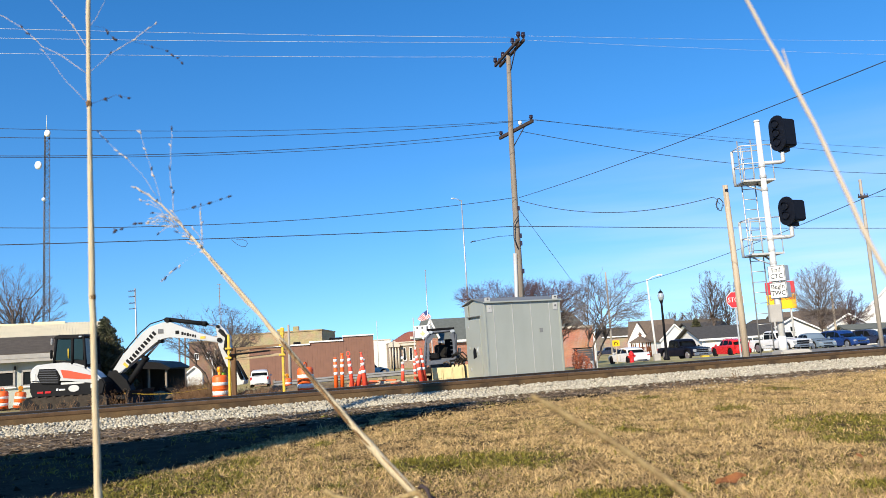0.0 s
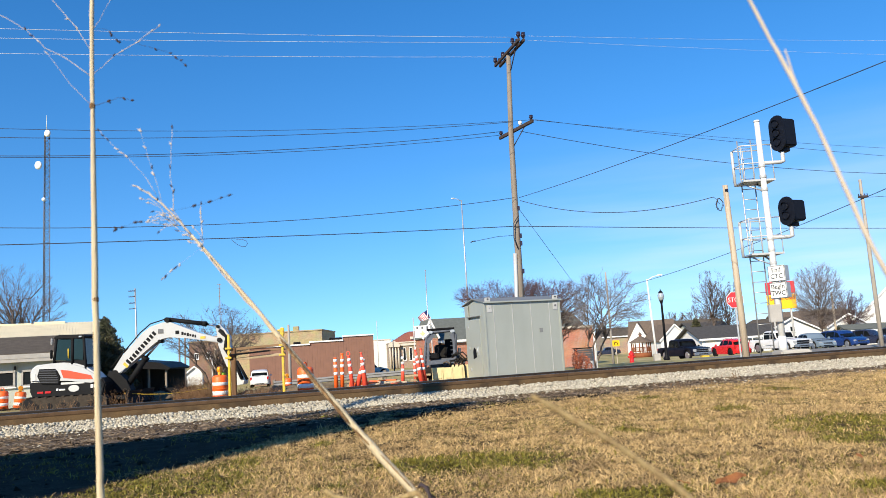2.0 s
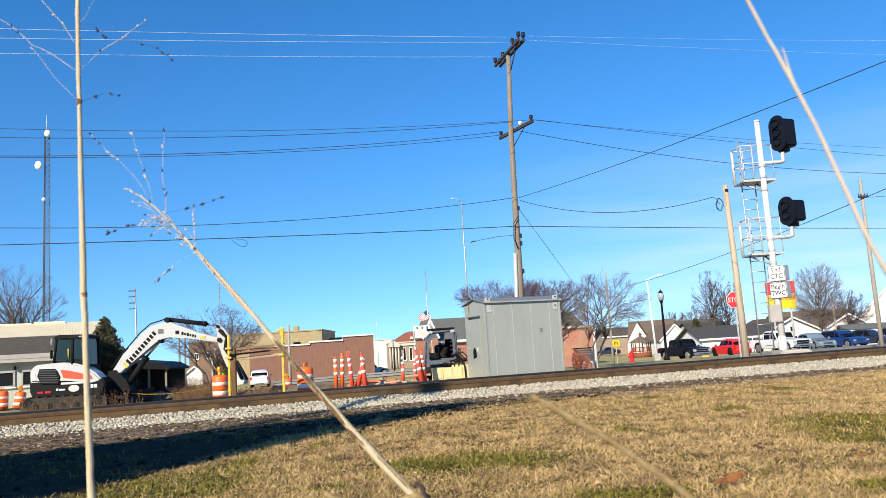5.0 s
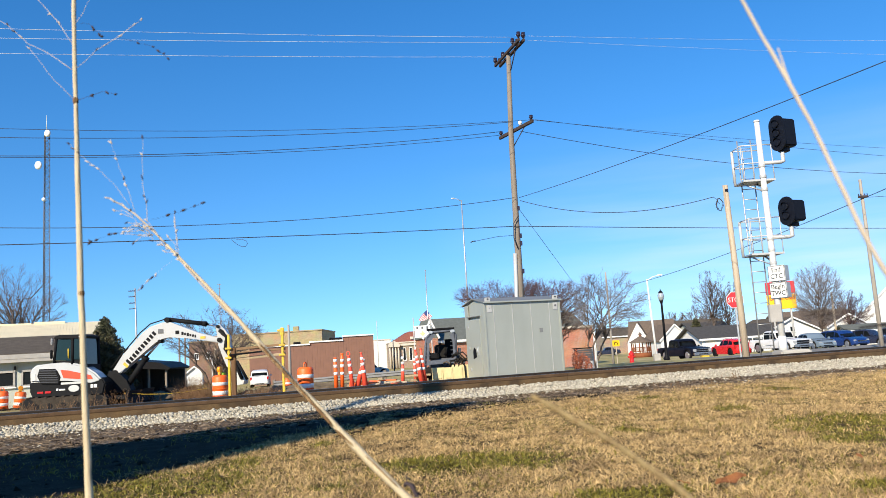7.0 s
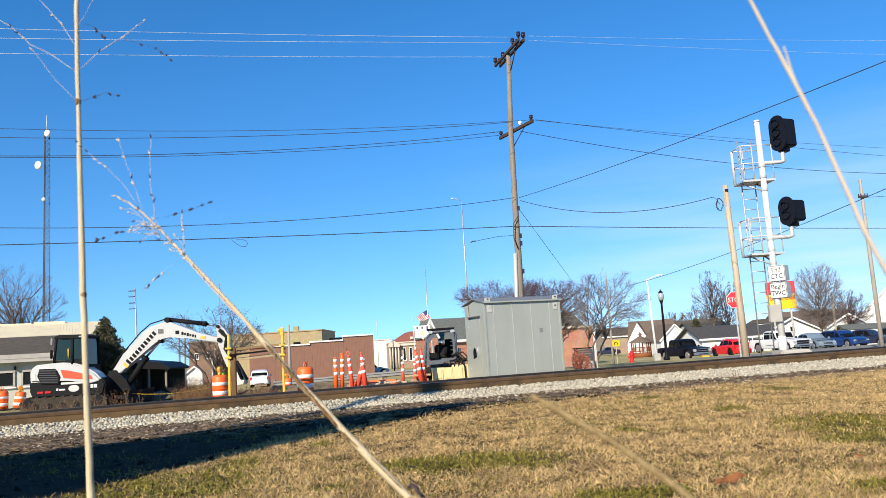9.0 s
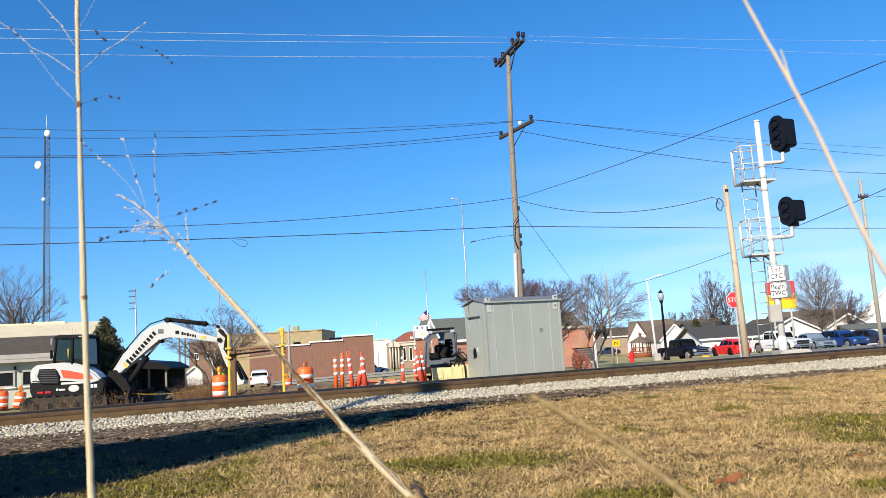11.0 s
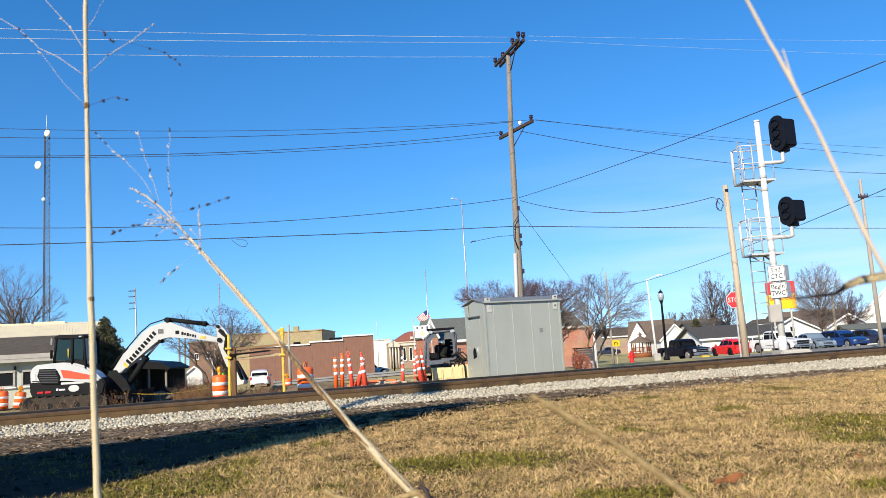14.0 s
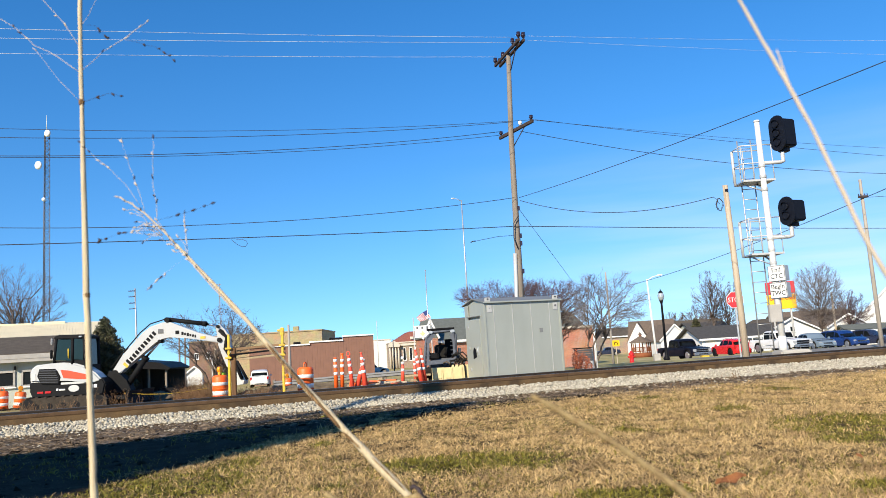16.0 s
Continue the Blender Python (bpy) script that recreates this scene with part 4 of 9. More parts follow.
def stalk(name, at, depth, lines, label, seeds=0, seed=1, nodes=(), k_size=1.0):
    """A dry stem with branchlets; lines are (thickness, points in the stem's own plane)."""
    rng = random.Random(seed)
    t = thing(name, pose(*away(at[0], depth, at[1], k_size)) @ Matrix.Scale(k_size, 4), label, "dry plant", "dry stalks near the camera")
    for k, (r0, r1, pts, mat) in enumerate(lines):
        streak = mat is M_streak
        thin = ((0.22 if mat is M_stalk_dark else 0.32) if r0 < 0.0009 else 0.65) if k and not streak else 1.0
        bm = bmesh.new()
        fine = []
        for i in range(len(pts) - 1):
            for f in (0.0, 0.33, 0.67):
                fine.append([pts[i][j] + (pts[i + 1][j] - pts[i][j]) * f for j in (0, 1)])
        fine.append(pts[-1])
        n = len(fine) - 1
        bow = rng.uniform(-0.003, 0.003) if k else 0.0
        wob = 0.00014 if k else 0.00012
        rad = [(r0 + (r1 - r0) * i / n) * thin * rng.uniform(0.86, 1.12) for i in range(n + 1)]
        if streak:
            rad[0] = rad[-1] = 0.0001
            line = [(q[0] - 0.0004, -0.0021, q[1] - 0.0003) for q in fine]
        else:
            line = [(q[0] + rng.gauss(0, wob), bow * math.sin(math.pi * i / n / 2), q[1] + rng.gauss(0, wob)) for i, q in enumerate(fine)]
            if k:
                line[0] = (fine[0][0], 0.0, fine[0][1])
                rad[-1] = 0.0001
        bent(bm, line, rad, 8 if not k else 5)
        ob = part("stem" if not k else ("streak" if streak else "branchlet"), bm, mat, t, "brown weathered streak" if streak else "")
        if k and seeds and not streak:
            dark = mat is M_stalk_dark
            for q_no in range(1 if len(pts) < 4 else seeds):
                i = n if q_no == 0 else rng.randrange(max(1, n // 3), n + 1)
                d = (Vector(line[i]) - Vector(line[i - 1])).normalized() + Vector((rng.gauss(0, 0.35), 0, rng.gauss(0, 0.35)))
                d.normalize()
                q = Vector(line[i]) + d * 0.0006
                bm = bmesh.new()
                s = rng.uniform(0.0007, 0.0012)
                w = rng.uniform(0.8, 1.25) * (1.6 if dark else 1.15)
                bent(bm, [q - d * s * 1.4, q - d * s * 0.5, q + d * s * 0.5, q + d * s * 1.6], [0.00012, 0.00042 * w, 0.00036 * w, 0.0001], 6)
                part("seed_husk", bm, rng.choice((M_stalk_dark, M_stalk_pale, M_stalk_pale) if mat is M_stalk_pale else (M_stalk_dark,)), ob)
    for z in nodes:
        bm = bmesh.new()
        i = min(range(len(lines[0][2])), key=lambda j: abs(lines[0][2][j][1] - z))
        p = lines[0][2][i]
        rn = 1.1 * (lines[0][0] + (lines[0][1] - lines[0][0]) * i / (len(lines[0][2]) - 1))
        lathe(bm, [(rn * 0.7, -0.0025), (rn, -0.001), (rn * 1.04, 0.0008), (rn * 0.7, 0.0022)], 10, Matrix.Translation((p[0], 0, p[1])))
        part("node", bm, M_streak, t)
    return t


stalk_upright = stalk("dry_stalk", (-0.2053, 0.6521), 0.45, [
    (0.0025, 0.0012, [(0.0035, -0.39), (0.0006, -0.0156), (0, 0), (-0.0006, 0.0221), (-0.0018, 0.0703), (-0.0030, 0.1119), (-0.0042, 0.1883), (-0.0048, 0.2300), (-0.0051, 0.2740), (-0.0047, 0.3172)], M_stalk),
    (0.0007, 0.0005, [(-0.0062, 0.2494), (-0.0208, 0.2612), (-0.0347, 0.2694), (-0.0471, 0.2822), (-0.0594, 0.2908), (-0.0647, 0.2941)], M_stalk_pale),
    (0.0007, 0.0005, [(-0.0062, 0.2661), (-0.0145, 0.2801), (-0.0226, 0.2906), (-0.0314, 0.3015)], M_stalk_pale),
    (0.0005, 0.0003, [(-0.0052, 0.2300), (-0.0173, 0.2440), (-0.0312, 0.2641)], M_stalk_pale),
    (0.0004, 0.0007, [(-0.0041, 0.2504), (0.0088, 0.2604), (0.0227, 0.2686), (0.0368, 0.2779)], M_stalk_pale),
    (0.0004, 0.0003, [(0.0227, 0.2678), (0.0332, 0.2650), (0.0418, 0.2619), (0.0511, 0.2540)], M_stalk_dark),
    (0.0006, 0.0004, [(-0.0045, 0.2300), (0.0052, 0.2318), (0.0121, 0.2339), (0.0197, 0.2316)], M_stalk_dark),
    (0.0005, 0.0003, [(-0.0041, 0.2794), (-0.0006, 0.2866), (0.0055, 0.2991)], M_stalk_pale),
    (0.0003, 0.0003, [(-0.0016, 0.2793), (0.0036, 0.2789), (0.0071, 0.2751), (0.0099, 0.2712)], M_stalk_dark),
], "tall upright pale dry grass stalk with seed branchlets", 5, 2, (0.1119, 0.23), FAR)
awns = []
awn_rng = random.Random(12)
for k in range(20):
    f = awn_rng.random()
    px, pz = -0.110 - 0.036 * f + awn_rng.gauss(0, 0.001), 0.138 + 0.036 * f + awn_rng.gauss(0, 0.001)
    ang = radians(awn_rng.gauss(140, 24))
    ln = awn_rng.uniform(0.004, 0.013)
    awns.append((0.0006, 0.0004, [(px, pz), (px + 0.6 * ln * math.cos(ang), pz + 0.6 * ln * math.sin(ang)), (px + ln * math.cos(ang + 0.25), pz + ln * math.sin(ang + 0.25))], M_stalk_pale))
stalk_leaning = stalk("dry_stalk", (-0.0226, 0.6453), 0.42, [
    (0.0027, 0.0006, [(0.266, -0.379), (0.0085, -0.0110), (0, -0.0006), (-0.0160, 0.0182), (-0.0345, 0.0412), (-0.0490, 0.0592), (-0.0640, 0.0790), (-0.0795, 0.0998), (-0.0960, 0.1211), (-0.1103, 0.1383), (-0.1164, 0.1457)], M_stalk),
    (0.0009, 0.0006, [(-0.0640, 0.0785), (-0.0752, 0.0938), (-0.0873, 0.1074), (-0.0968, 0.1199), (-0.1055, 0.1313), (-0.1112, 0.1388)], M_stalk_pale),
    (0.0006, 0.0008, [(-0.1103, 0.1393), (-0.1107, 0.1472), (-0.1118, 0.1553), (-0.1117, 0.1633)], M_stalk_pale),
    (0.0008, 0.0003, [(-0.1164, 0.1457), (-0.1213, 0.1524), (-0.1266, 0.1604), (-0.1264, 0.1706), (-0.1278, 0.1804), (-0.1270, 0.1934), (-0.1265, 0.2078)], M_stalk_pale),
    (0.0003, 0.0003, [(-0.1266, 0.1604), (-0.1155, 0.1622), (-0.1028, 0.1650), (-0.0958, 0.1671)], M_stalk_dark),
    (0.0011, 0.0006, [(-0.1164, 0.1457), (-0.1251, 0.1561), (-0.1328, 0.1646), (-0.1400, 0.1708), (-0.1476, 0.1758)], M_stalk_pale),
    (0.0006, 0.0006, [(-0.1226, 0.1528), (-0.1297, 0.1586), (-0.1376, 0.1610)], M_stalk_pale),
    (0.0006, 0.0005, [(-0.1251, 0.1520), (-0.1314, 0.1530), (-0.1408, 0.1549)], M_stalk_pale),
    (0.0004, 0.0002, [(-0.1328, 0.1652), (-0.1358, 0.1777), (-0.1398, 0.1893), (-0.1435, 0.2016), (-0.1447, 0.2076)], M_stalk_pale),
    (0.0004, 0.0002, [(-0.1356, 0.1696), (-0.1437, 0.1830), (-0.1515, 0.1923), (-0.1595, 0.1994), (-0.1674, 0.2084)], M_stalk_pale),
    (0.0003, 0.0002, [(-0.1295, 0.1541), (-0.1377, 0.1553), (-0.1471, 0.1549), (-0.1582, 0.1518)], M_stalk_dark),
    (0.00008, 0.0003, [(-0.1122, 0.1378), (-0.1208, 0.1314), (-0.1271, 0.1268), (-0.1318, 0.1227)], M_stalk_pale),
    (0.0009, 0.0010, [(-0.0689, 0.0869), (-0.0621, 0.0773), (-0.0504, 0.062), (-0.0432, 0.0523), (-0.0377, 0.0451), (-0.0323, 0.0379)], M_streak),
    (0.0007, 0.0006, [(-0.0317, 0.0366), (-0.0274, 0.0319), (-0.0225, 0.0266)], M_streak),
    (0.0003, 0.0004, [(-0.0172, 0.0216), (-0.0124, 0.0163), (-0.0067, 0.0096), (-0.0010, 0.0031)], M_streak),
    (0.0015, 0.0022, [(0.0016, 0.0030), (0.0030, 0.0044), (0.0056, 0.0026), (0.0078, -0.003), (0.02, -0.05)], M_stalk_dark),
    (0.0004, 0.0003, [(-0.0060, 0.0140), (-0.0018, 0.0132), (0.0023, 0.0090), (0.0049, 0.0046), (0.0085, -0.0019)], M_stalk_low),
] + awns, "leaning pale dry grass stalk with a feathery seed head", 6, 5, (), FAR)
stalk_arching = stalk("dry_stalk", (0.2093, 0.7382), 0.36, [
    (0.0014, 0.0008, [(0.12, -0.73), (0.0105, -0.0374), (0, 0), (-0.0080, 0.0192), (-0.0156, 0.0428), (-0.0272, 0.0796), (-0.0355, 0.1014), (-0.0445, 0.1236), (-0.0530, 0.1460), (-0.0587, 0.1621)], M_stalk_pale),
    (0.0010, 0.0006, [(-0.0304, 0.0869), (-0.0355, 0.1044), (-0.0374, 0.1130), (-0.0385, 0.1180)], M_stalk_pale),
], "slender arching pale dry grass stalk", 0, 3)
stalk("dry_stalk", (0.0850, 0.6610), 0.30, [
    (0.0014, 0.0010, [(0.5, -0.62), (0.0171, -0.0191), (0, 0), (-0.0099, 0.0083), (-0.0259, 0.0208), (-0.0403, 0.0301), (-0.0485, 0.0359), (-0.0547, 0.0391)], M_stalk_low),
], "low slanting tan dry grass stem", 0, 4)
stalk_curled = stalk("dry_grass", (-0.0214, 0.6453), 0.40, [
    (0.0014, 0.0016, [(-0.046, 0.0082), (-0.0413, 0.0046), (-0.0272, 0.0012), (-0.0100, 0.0012), (0.0010, 0.0040), (0.0035, 0.0014), (0.0060, -0.0045), (0.02, -0.06), (0.05, -0.375)], M_stalk_low),
], "curled dry leaf sheath at the foot of a stalk", 0, 6, (), FAR)


def leaf_blade():
    """A dry flat grass leaf that sways into view from the side; its tip is its origin."""
    t = thing("dry_grass", pose(0.2326, 0.4, 0.7153), "flat tan dry grass leaf swaying in the wind", "dry plant", "dry stalks near the camera")
    pts = [(0, 0, 0.0005), (0.011, 0.0012, 0.0008), (0.021, 0.002, 0.0012), (0.0265, 0.0055, 0.0024), (0.034, 0.0085, 0.0029), (0.05, 0.011, 0.0030), (0.08, 0.012, 0.0028), (0.13, -0.02, 0.0024), (0.17, -0.2, 0.002), (0.19, -0.71, 0.002)]
    for nm, lo, hi, mat in (("tip", 0, 4, M_stalk_dark), ("blade", 3, 10, M_blade)):
        bm = bmesh.new()
        rows = []
        for x, z, w in pts[lo:hi]:
            rows.append([bm.verts.new((x, dy * w * 0.5, z + dz * w)) for dy, dz in ((0.3, -0.8), (-0.2, 0.0), (0.5, 0.8))])
        for p, q in zip(rows, rows[1:]):
            for i in range(2):
                bm.faces.new((p[i], p[i + 1], q[i + 1], q[i])).smooth = True
        bmesh.ops.solidify(bm, geom=bm.faces, thickness=0.0003)
        part(nm, bm, mat, t)
    return t


leaf = leaf_blade()


# ---- the work site ----
def excavator():
    """White tracked excavator with black cab, red-orange stripe and an angled boom reaching along the track."""
    t = thing("excavator", pose(-12.8, 26.8, gz(-12.8, 26.8) + 0.14), "white compact excavator with black cab and folded digging arm", "excavator")
    # undercarriage
    for y in (-0.95, 0.95):
        bm = bmesh.new()
        o = []
        for cx, a0 in ((1.15, -90), (-1.15, 90)):
            for k in range(9):
                a = radians(a0 + k * 22.5)
                o.append((cx + 0.29 * math.cos(a), 0.16 + 0.29 * math.sin(a)))
        prism(bm, o, y - 0.22, y + 0.22, "xz")
        belt = part("track", bm, M_dusty, t, "dusty black rubber track")
        for k in range(22):
            bm = bmesh.new()
            f = k / 22 * (4.6 + 2 * math.pi * 0.29)
            if f < 2.3:
                p, ang = (1.15 - f, 0.455), 0
            elif f < 2.3 + math.pi * 0.29:
                a = math.pi / 2 + (f - 2.3) / 0.29
                p, ang = (-1.15 + 0.30 * math.cos(a), 0.16 + 0.30 * math.sin(a)), math.degrees(a) - 90
            elif f < 4.6 + math.pi * 0.29:
                p, ang = (-1.15 + (f - 2.3 - math.pi * 0.29), -0.12), 0
            else:
                a = -math.pi / 2 + (f - 4.6 - math.pi * 0.29) / 0.29
                p, ang = (1.15 + 0.30 * math.cos(a), 0.16 + 0.30 * math.sin(a)), math.degrees(a) - 90
            box(bm, 0, 0, 0, 0.09, 0.46, 0.06, pose(p[0], y, max(p[1], -0.105), 0, -ang, 0))
            part("cleat", bm, M_dusty, belt)
        for k in range(5):
            bm = bmesh.new()
            tube(bm, (-0.9 + k * 0.45, y - 0.225, 0.17), (-0.9 + k * 0.45, y + 0.225, 0.17), 0.1, seg=14)
            part("roller", bm, M_machine_black, belt)
        for k in (-1.15, 1.15):
            bm = bmesh.new()
            tube(bm, (k, y - 0.23, 0.28), (k, y + 0.23, 0.28), 0.17, seg=16)
            part("sprocket", bm, M_machine_black, belt)
    bm = bmesh.new()
    box(bm, 0, 0, 0.45, 1.6, 1.5, 0.3, None, 0.04)
    tube(bm, (0.1, 0, 0.5), (0.1, 0, 0.72), 0.55, seg=24)
    part("carriage", bm, M_machine_black, t)
    bm = bmesh.new()
    prism(bm, [(2.05, 0.06), (2.16, 0.10), (2.10, 0.30), (2.16, 0.52), (2.06, 0.50), (2.0, 0.28)], -1.1, 1.1, "xz")
    box(bm, 1.7, -0.5, 0.3, 0.75, 0.12, 0.14)
    box(bm, 1.7, 0.5, 0.3, 0.75, 0.12, 0.14)
    part("dozer_blade", bm, M_machine_black, t, "black dozer blade")
    # upper structure
    bm = bmesh.new()
    prism(bm, [(-1.20, 0.60), (-1.10, 0.46), (1.24, 0.42), (1.32, 0.80), (1.2, 1.0), (-0.10, 1.0), (-1.10, 0.98), (-1.22, 0.95)], -1.02, 1.02, "xz")
    bmesh.ops.bevel(bm, geom=bm.edges, offset=0.04, segments=2, affect="EDGES")
    part("chassis", bm, M_machine_black, t, "black lower body")
    bm = bmesh.new()
    prism(bm, [(-1.17, 0.96), (-1.19, 1.30), (-1.12, 1.44), (-0.98, 1.53), (-0.60, 1.56), (-0.05, 1.57), (0.36, 1.51), (0.62, 1.42), (0.99, 1.17), (1.17, 0.98), (1.20, 0.86), (0.86, 0.85), (0.10, 0.96), (-0.27, 0.98)], -1.06, -0.50, "xz")
    bmesh.ops.bevel(bm, geom=[e for e in bm.edges if abs(e.verts[0].co.y + 1.06) < 0.01 and abs(e.verts[1].co.y + 1.06) < 0.01], offset=0.06, segments=3, affect="EDGES")
    part("side_cowl", bm, M_white, t, "white rounded side cowl")
    bm = bmesh.new()
    prism(bm, [(-1.20, 0.95), (-1.21, 1.30), (-1.12, 1.46), (-0.82, 1.55), (-0.60, 1.0), (-1.1, 0.94)], -0.6, 1.05, "xz")
    bmesh.ops.bevel(bm, geom=bm.edges, offset=0.05, segments=3, affect="EDGES")
    part("counterweight", bm, M_white, t, "white rounded counterweight")
    bm = bmesh.new()
    prism(bm, [(-0.86, 1.40), (-0.33, 1.38), (-0.24, 1.28), (-0.15, 1.10), (-0.20, 0.86), (-0.80, 0.90), (-0.93, 1.16)], -1.085, -0.9, "xz")
    bmesh.ops.bevel(bm, geom=[e for e in bm.edges if abs(e.verts[0].co.y + 1.085) < 0.01 and abs(e.verts[1].co.y + 1.085) < 0.01], offset=0.02, segments=2, affect="EDGES")
    grille = part("grille", bm, M_machine_black, t, "black louvred intake grille")
    for k in range(6):
        bm = bmesh.new()
        box(bm, 0, 0, 0, 0.62 - 0.02 * abs(k - 2), 0.05, 0.022, pose(-0.55 + 0.012 * (3 - k), -1.09, 0.95 + k * 0.075, 35, 3, 0), 0.005)
        part("louvre", bm, M_gunmetal, grille)
    bm = bmesh.new()
    prism(bm, [(-1.14, 1.02), (-1.15, 1.24), (-0.98, 1.25), (-0.97, 1.03)], -1.075, -1.0, "xz")
    part("side_lamp", bm, M_silver, t, "pale corner lamp panel")
    bm = bmesh.new()
    prism(bm, [(-0.15, 1.335), (0.10, 1.30), (0.86, 1.10), (0.92, 0.97), (0.5, 0.99), (-0.05, 1.06)], -1.075, -1.0, "xz")
    part("stripe", bm, M_orange, t, "red-orange stripe")
    bm = bmesh.new()
    o = [(0.28 + 0.18 * math.cos(a), 0.70 + 0.11 * math.sin(a)) for a in np.linspace(0, 2 * math.pi, 20, endpoint=False)]
    prism(bm, o, -1.045, -1.0, "xz")
    part("badge", bm, M_silver, t, "pale oval badge")
    for y in (-0.75, 0.55):
        bm = bmesh.new()
        box(bm, -1.225, y, 0.78, 0.03, 0.3, 0.09, None, 0.01)
        part("rear_lamp", bm, M_red_lamp, t, "red rear lamp")
    for x in (-0.84, -0.58):
        bm = bmesh.new()
        box(bm, x, -1.03, 0.62, 0.2, 0.03, 0.07, None, 0.008)
        part("reflector", bm, M_red_lamp, t, "red side reflector")
    # side lettering shown as bars
    for x, w, z, h in ((0.88, 0.09, 0.74, 0.11), (1.0, 0.09, 0.74, 0.11), (-0.28, 0.06, 0.69, 0.07), (-0.12, 0.2, 0.68, 0.05), (0.24, 0.78, 0.88, 0.07)):
        bm = bmesh.new()
        box(bm, x, -1.03, z, w, 0.012, h)
        part("marking_bar", bm, M_reflect if w < 0.7 else M_silver, t)
    # cab
    cab = new("cab")
    cab.parent = t
    for (x0, z0), (x1, z1) in (((-0.42, 1.5), (-0.33, 2.42)), ((0.20, 1.4), (0.21, 2.42)), ((0.68, 1.0), (0.58, 2.38))):
        for y in (-0.98, 0.05):
            bm = bmesh.new()
            tube(bm, (x0, y, z0), (x1, y, z1), 0.045, seg=8)
            part("pillar", bm, M_machine_black, cab)
    bm = bmesh.new()
    prism(bm, [(-0.40, 2.36), (-0.38, 2.44), (-0.25, 2.50), (0.52, 2.47), (0.65, 2.40), (0.63, 2.34)], -1.04, 0.11, "xz")
    bmesh.ops.bevel(bm, geom=bm.edges, offset=0.02, segments=2, affect="EDGES")
    part("roof", bm, M_machine_black, cab, "black cab roof")
    bm = bmesh.new()
    box(bm, 0.12, -0.94, 1.30, 1.10, 0.06, 0.66, None, 0.02)
    box(bm, -0.40, -0.46, 1.32, 0.06, 1.0, 0.62, None, 0.02)
    box(bm, 0.66, -0.46, 1.22, 0.06, 1.0, 0.5, None, 0.02)
    part("door_panel", bm, M_machine_black, cab, "black lower cab panel")
    bm = bmesh.new()
    box(bm, 0.14, 0.06, 1.85, 1.0, 0.03, 1.1)
    part("far_side", bm, M_machine_black, cab, "dark far side of the cab")
    for x0, x1 in ((-0.32, 0.15), (0.26, 0.56)):
        bm = bmesh.new()
        prism(bm, [(x0 - (0.05 if x0 < 0 else 0), 1.66), (x1, 1.62), (x1, 2.32), (x0, 2.35)], -0.98, -0.968, "xz")
        part("side_window", bm, M_glass_cab, cab, "greenish side window")
    bm = bmesh.new()
    box(bm, -0.38, -0.46, 2.0, 0.012, 0.9, 0.74, pose(0, 0, 0, 0, 4, 0))
    part("rear_window", bm, M_glass_cab, cab)
    bm = bmesh.new()
    box(bm, 0.70, -0.46, 1.85, 0.012, 0.9, 0.9, pose(0, 0, 0, 0, -3, 0))
    part("front_window", bm, M_glass_cab, cab)
    bm = bmesh.new()
    tube(bm, (0.08, -0.995, 1.70), (0.07, -0.995, 2.02), 0.022, seg=8)
    part("grab_bar", bm, M_yellow, cab, "yellow grab bar")
    bm = bmesh.new()
    box(bm, -0.44, -1.06, 2.28, 0.05, 0.12, 0.22, None, 0.02)
    part("mirror", bm, M_silver, cab, "pale mirror")
    bm = bmesh.new()
    box(bm, -0.46, -1.06, 1.86, 0.07, 0.1, 0.3, None, 0.02)
    part("air_intake", bm, M_machine_black, cab)
    bm = bmesh.new()
    box(bm, 0.5, -1.05, 2.40, 0.10, 0.04, 0.05, None, 0.01)
    part("work_light", bm, M_lamp_clear, cab)
    # arm
    by = -0.16
    bm = bmesh.new()
    prism(bm, [(1.22, 1.12), (1.33, 1.29), (1.62, 1.72), (2.31, 2.45), (2.57, 2.62), (2.97, 2.74), (3.26, 2.73), (3.61, 2.58), (4.26, 2.30), (4.96, 2.08), (4.96, 1.92), (3.87, 2.14), (3.22, 2.24), (2.96, 2.20), (2.72, 2.08), (2.25, 1.68), (1.86, 1.38), (1.56, 1.12), (1.34, 1.04)], by - 0.17, by + 0.17, "xz")
    bmesh.ops.bevel(bm, geom=[e for e in bm.edges if abs(e.verts[0].co.y - e.verts[1].co.y) < 0.01], offset=0.025, segments=2, affect="EDGES")
    boom = part("boom", bm, M_white, t, "white bent boom with dark lettering")
    # contractor's lettering along the boom as bars, and the maker's mark as a plain shape
    for k in range(11):
        f = k / 10
        bm = bmesh.new()
        h = 0.20 if k == 0 else (0.21 if k == 1 else 0.15)
        box(bm, 0, 0, 0, 0.092, 0.01, h, pose(1.72 + 0.98 * f, by - 0.178, 1.36 + 1.02 * f, 0, -46, 0))
        part("letter_bar", bm, M_black if k else M_yellow, boom)
    for x, w, h in ((3.50, 0.13, 0.12), (3.68, 0.07, 0.11), (3.77, 0.06, 0.08), (3.86, 0.07, 0.11), (3.95, 0.06, 0.08), (4.04, 0.06, 0.08), (4.12, 0.05, 0.10)):
        bm = bmesh.new()
        box(bm, x, by - 0.178, 2.37 - (x - 3.5) * 0.27, w, 0.01, h, None)
        part("letter_bar", bm, M_machine_black, boom)
    bm = bmesh.new()
    box(bm, 4.38, by - 0.178, 2.14, 0.18, 0.01, 0.08)
    part("warning_label", bm, M_yellow, boom, "small yellow label")
    bm = bmesh.new()
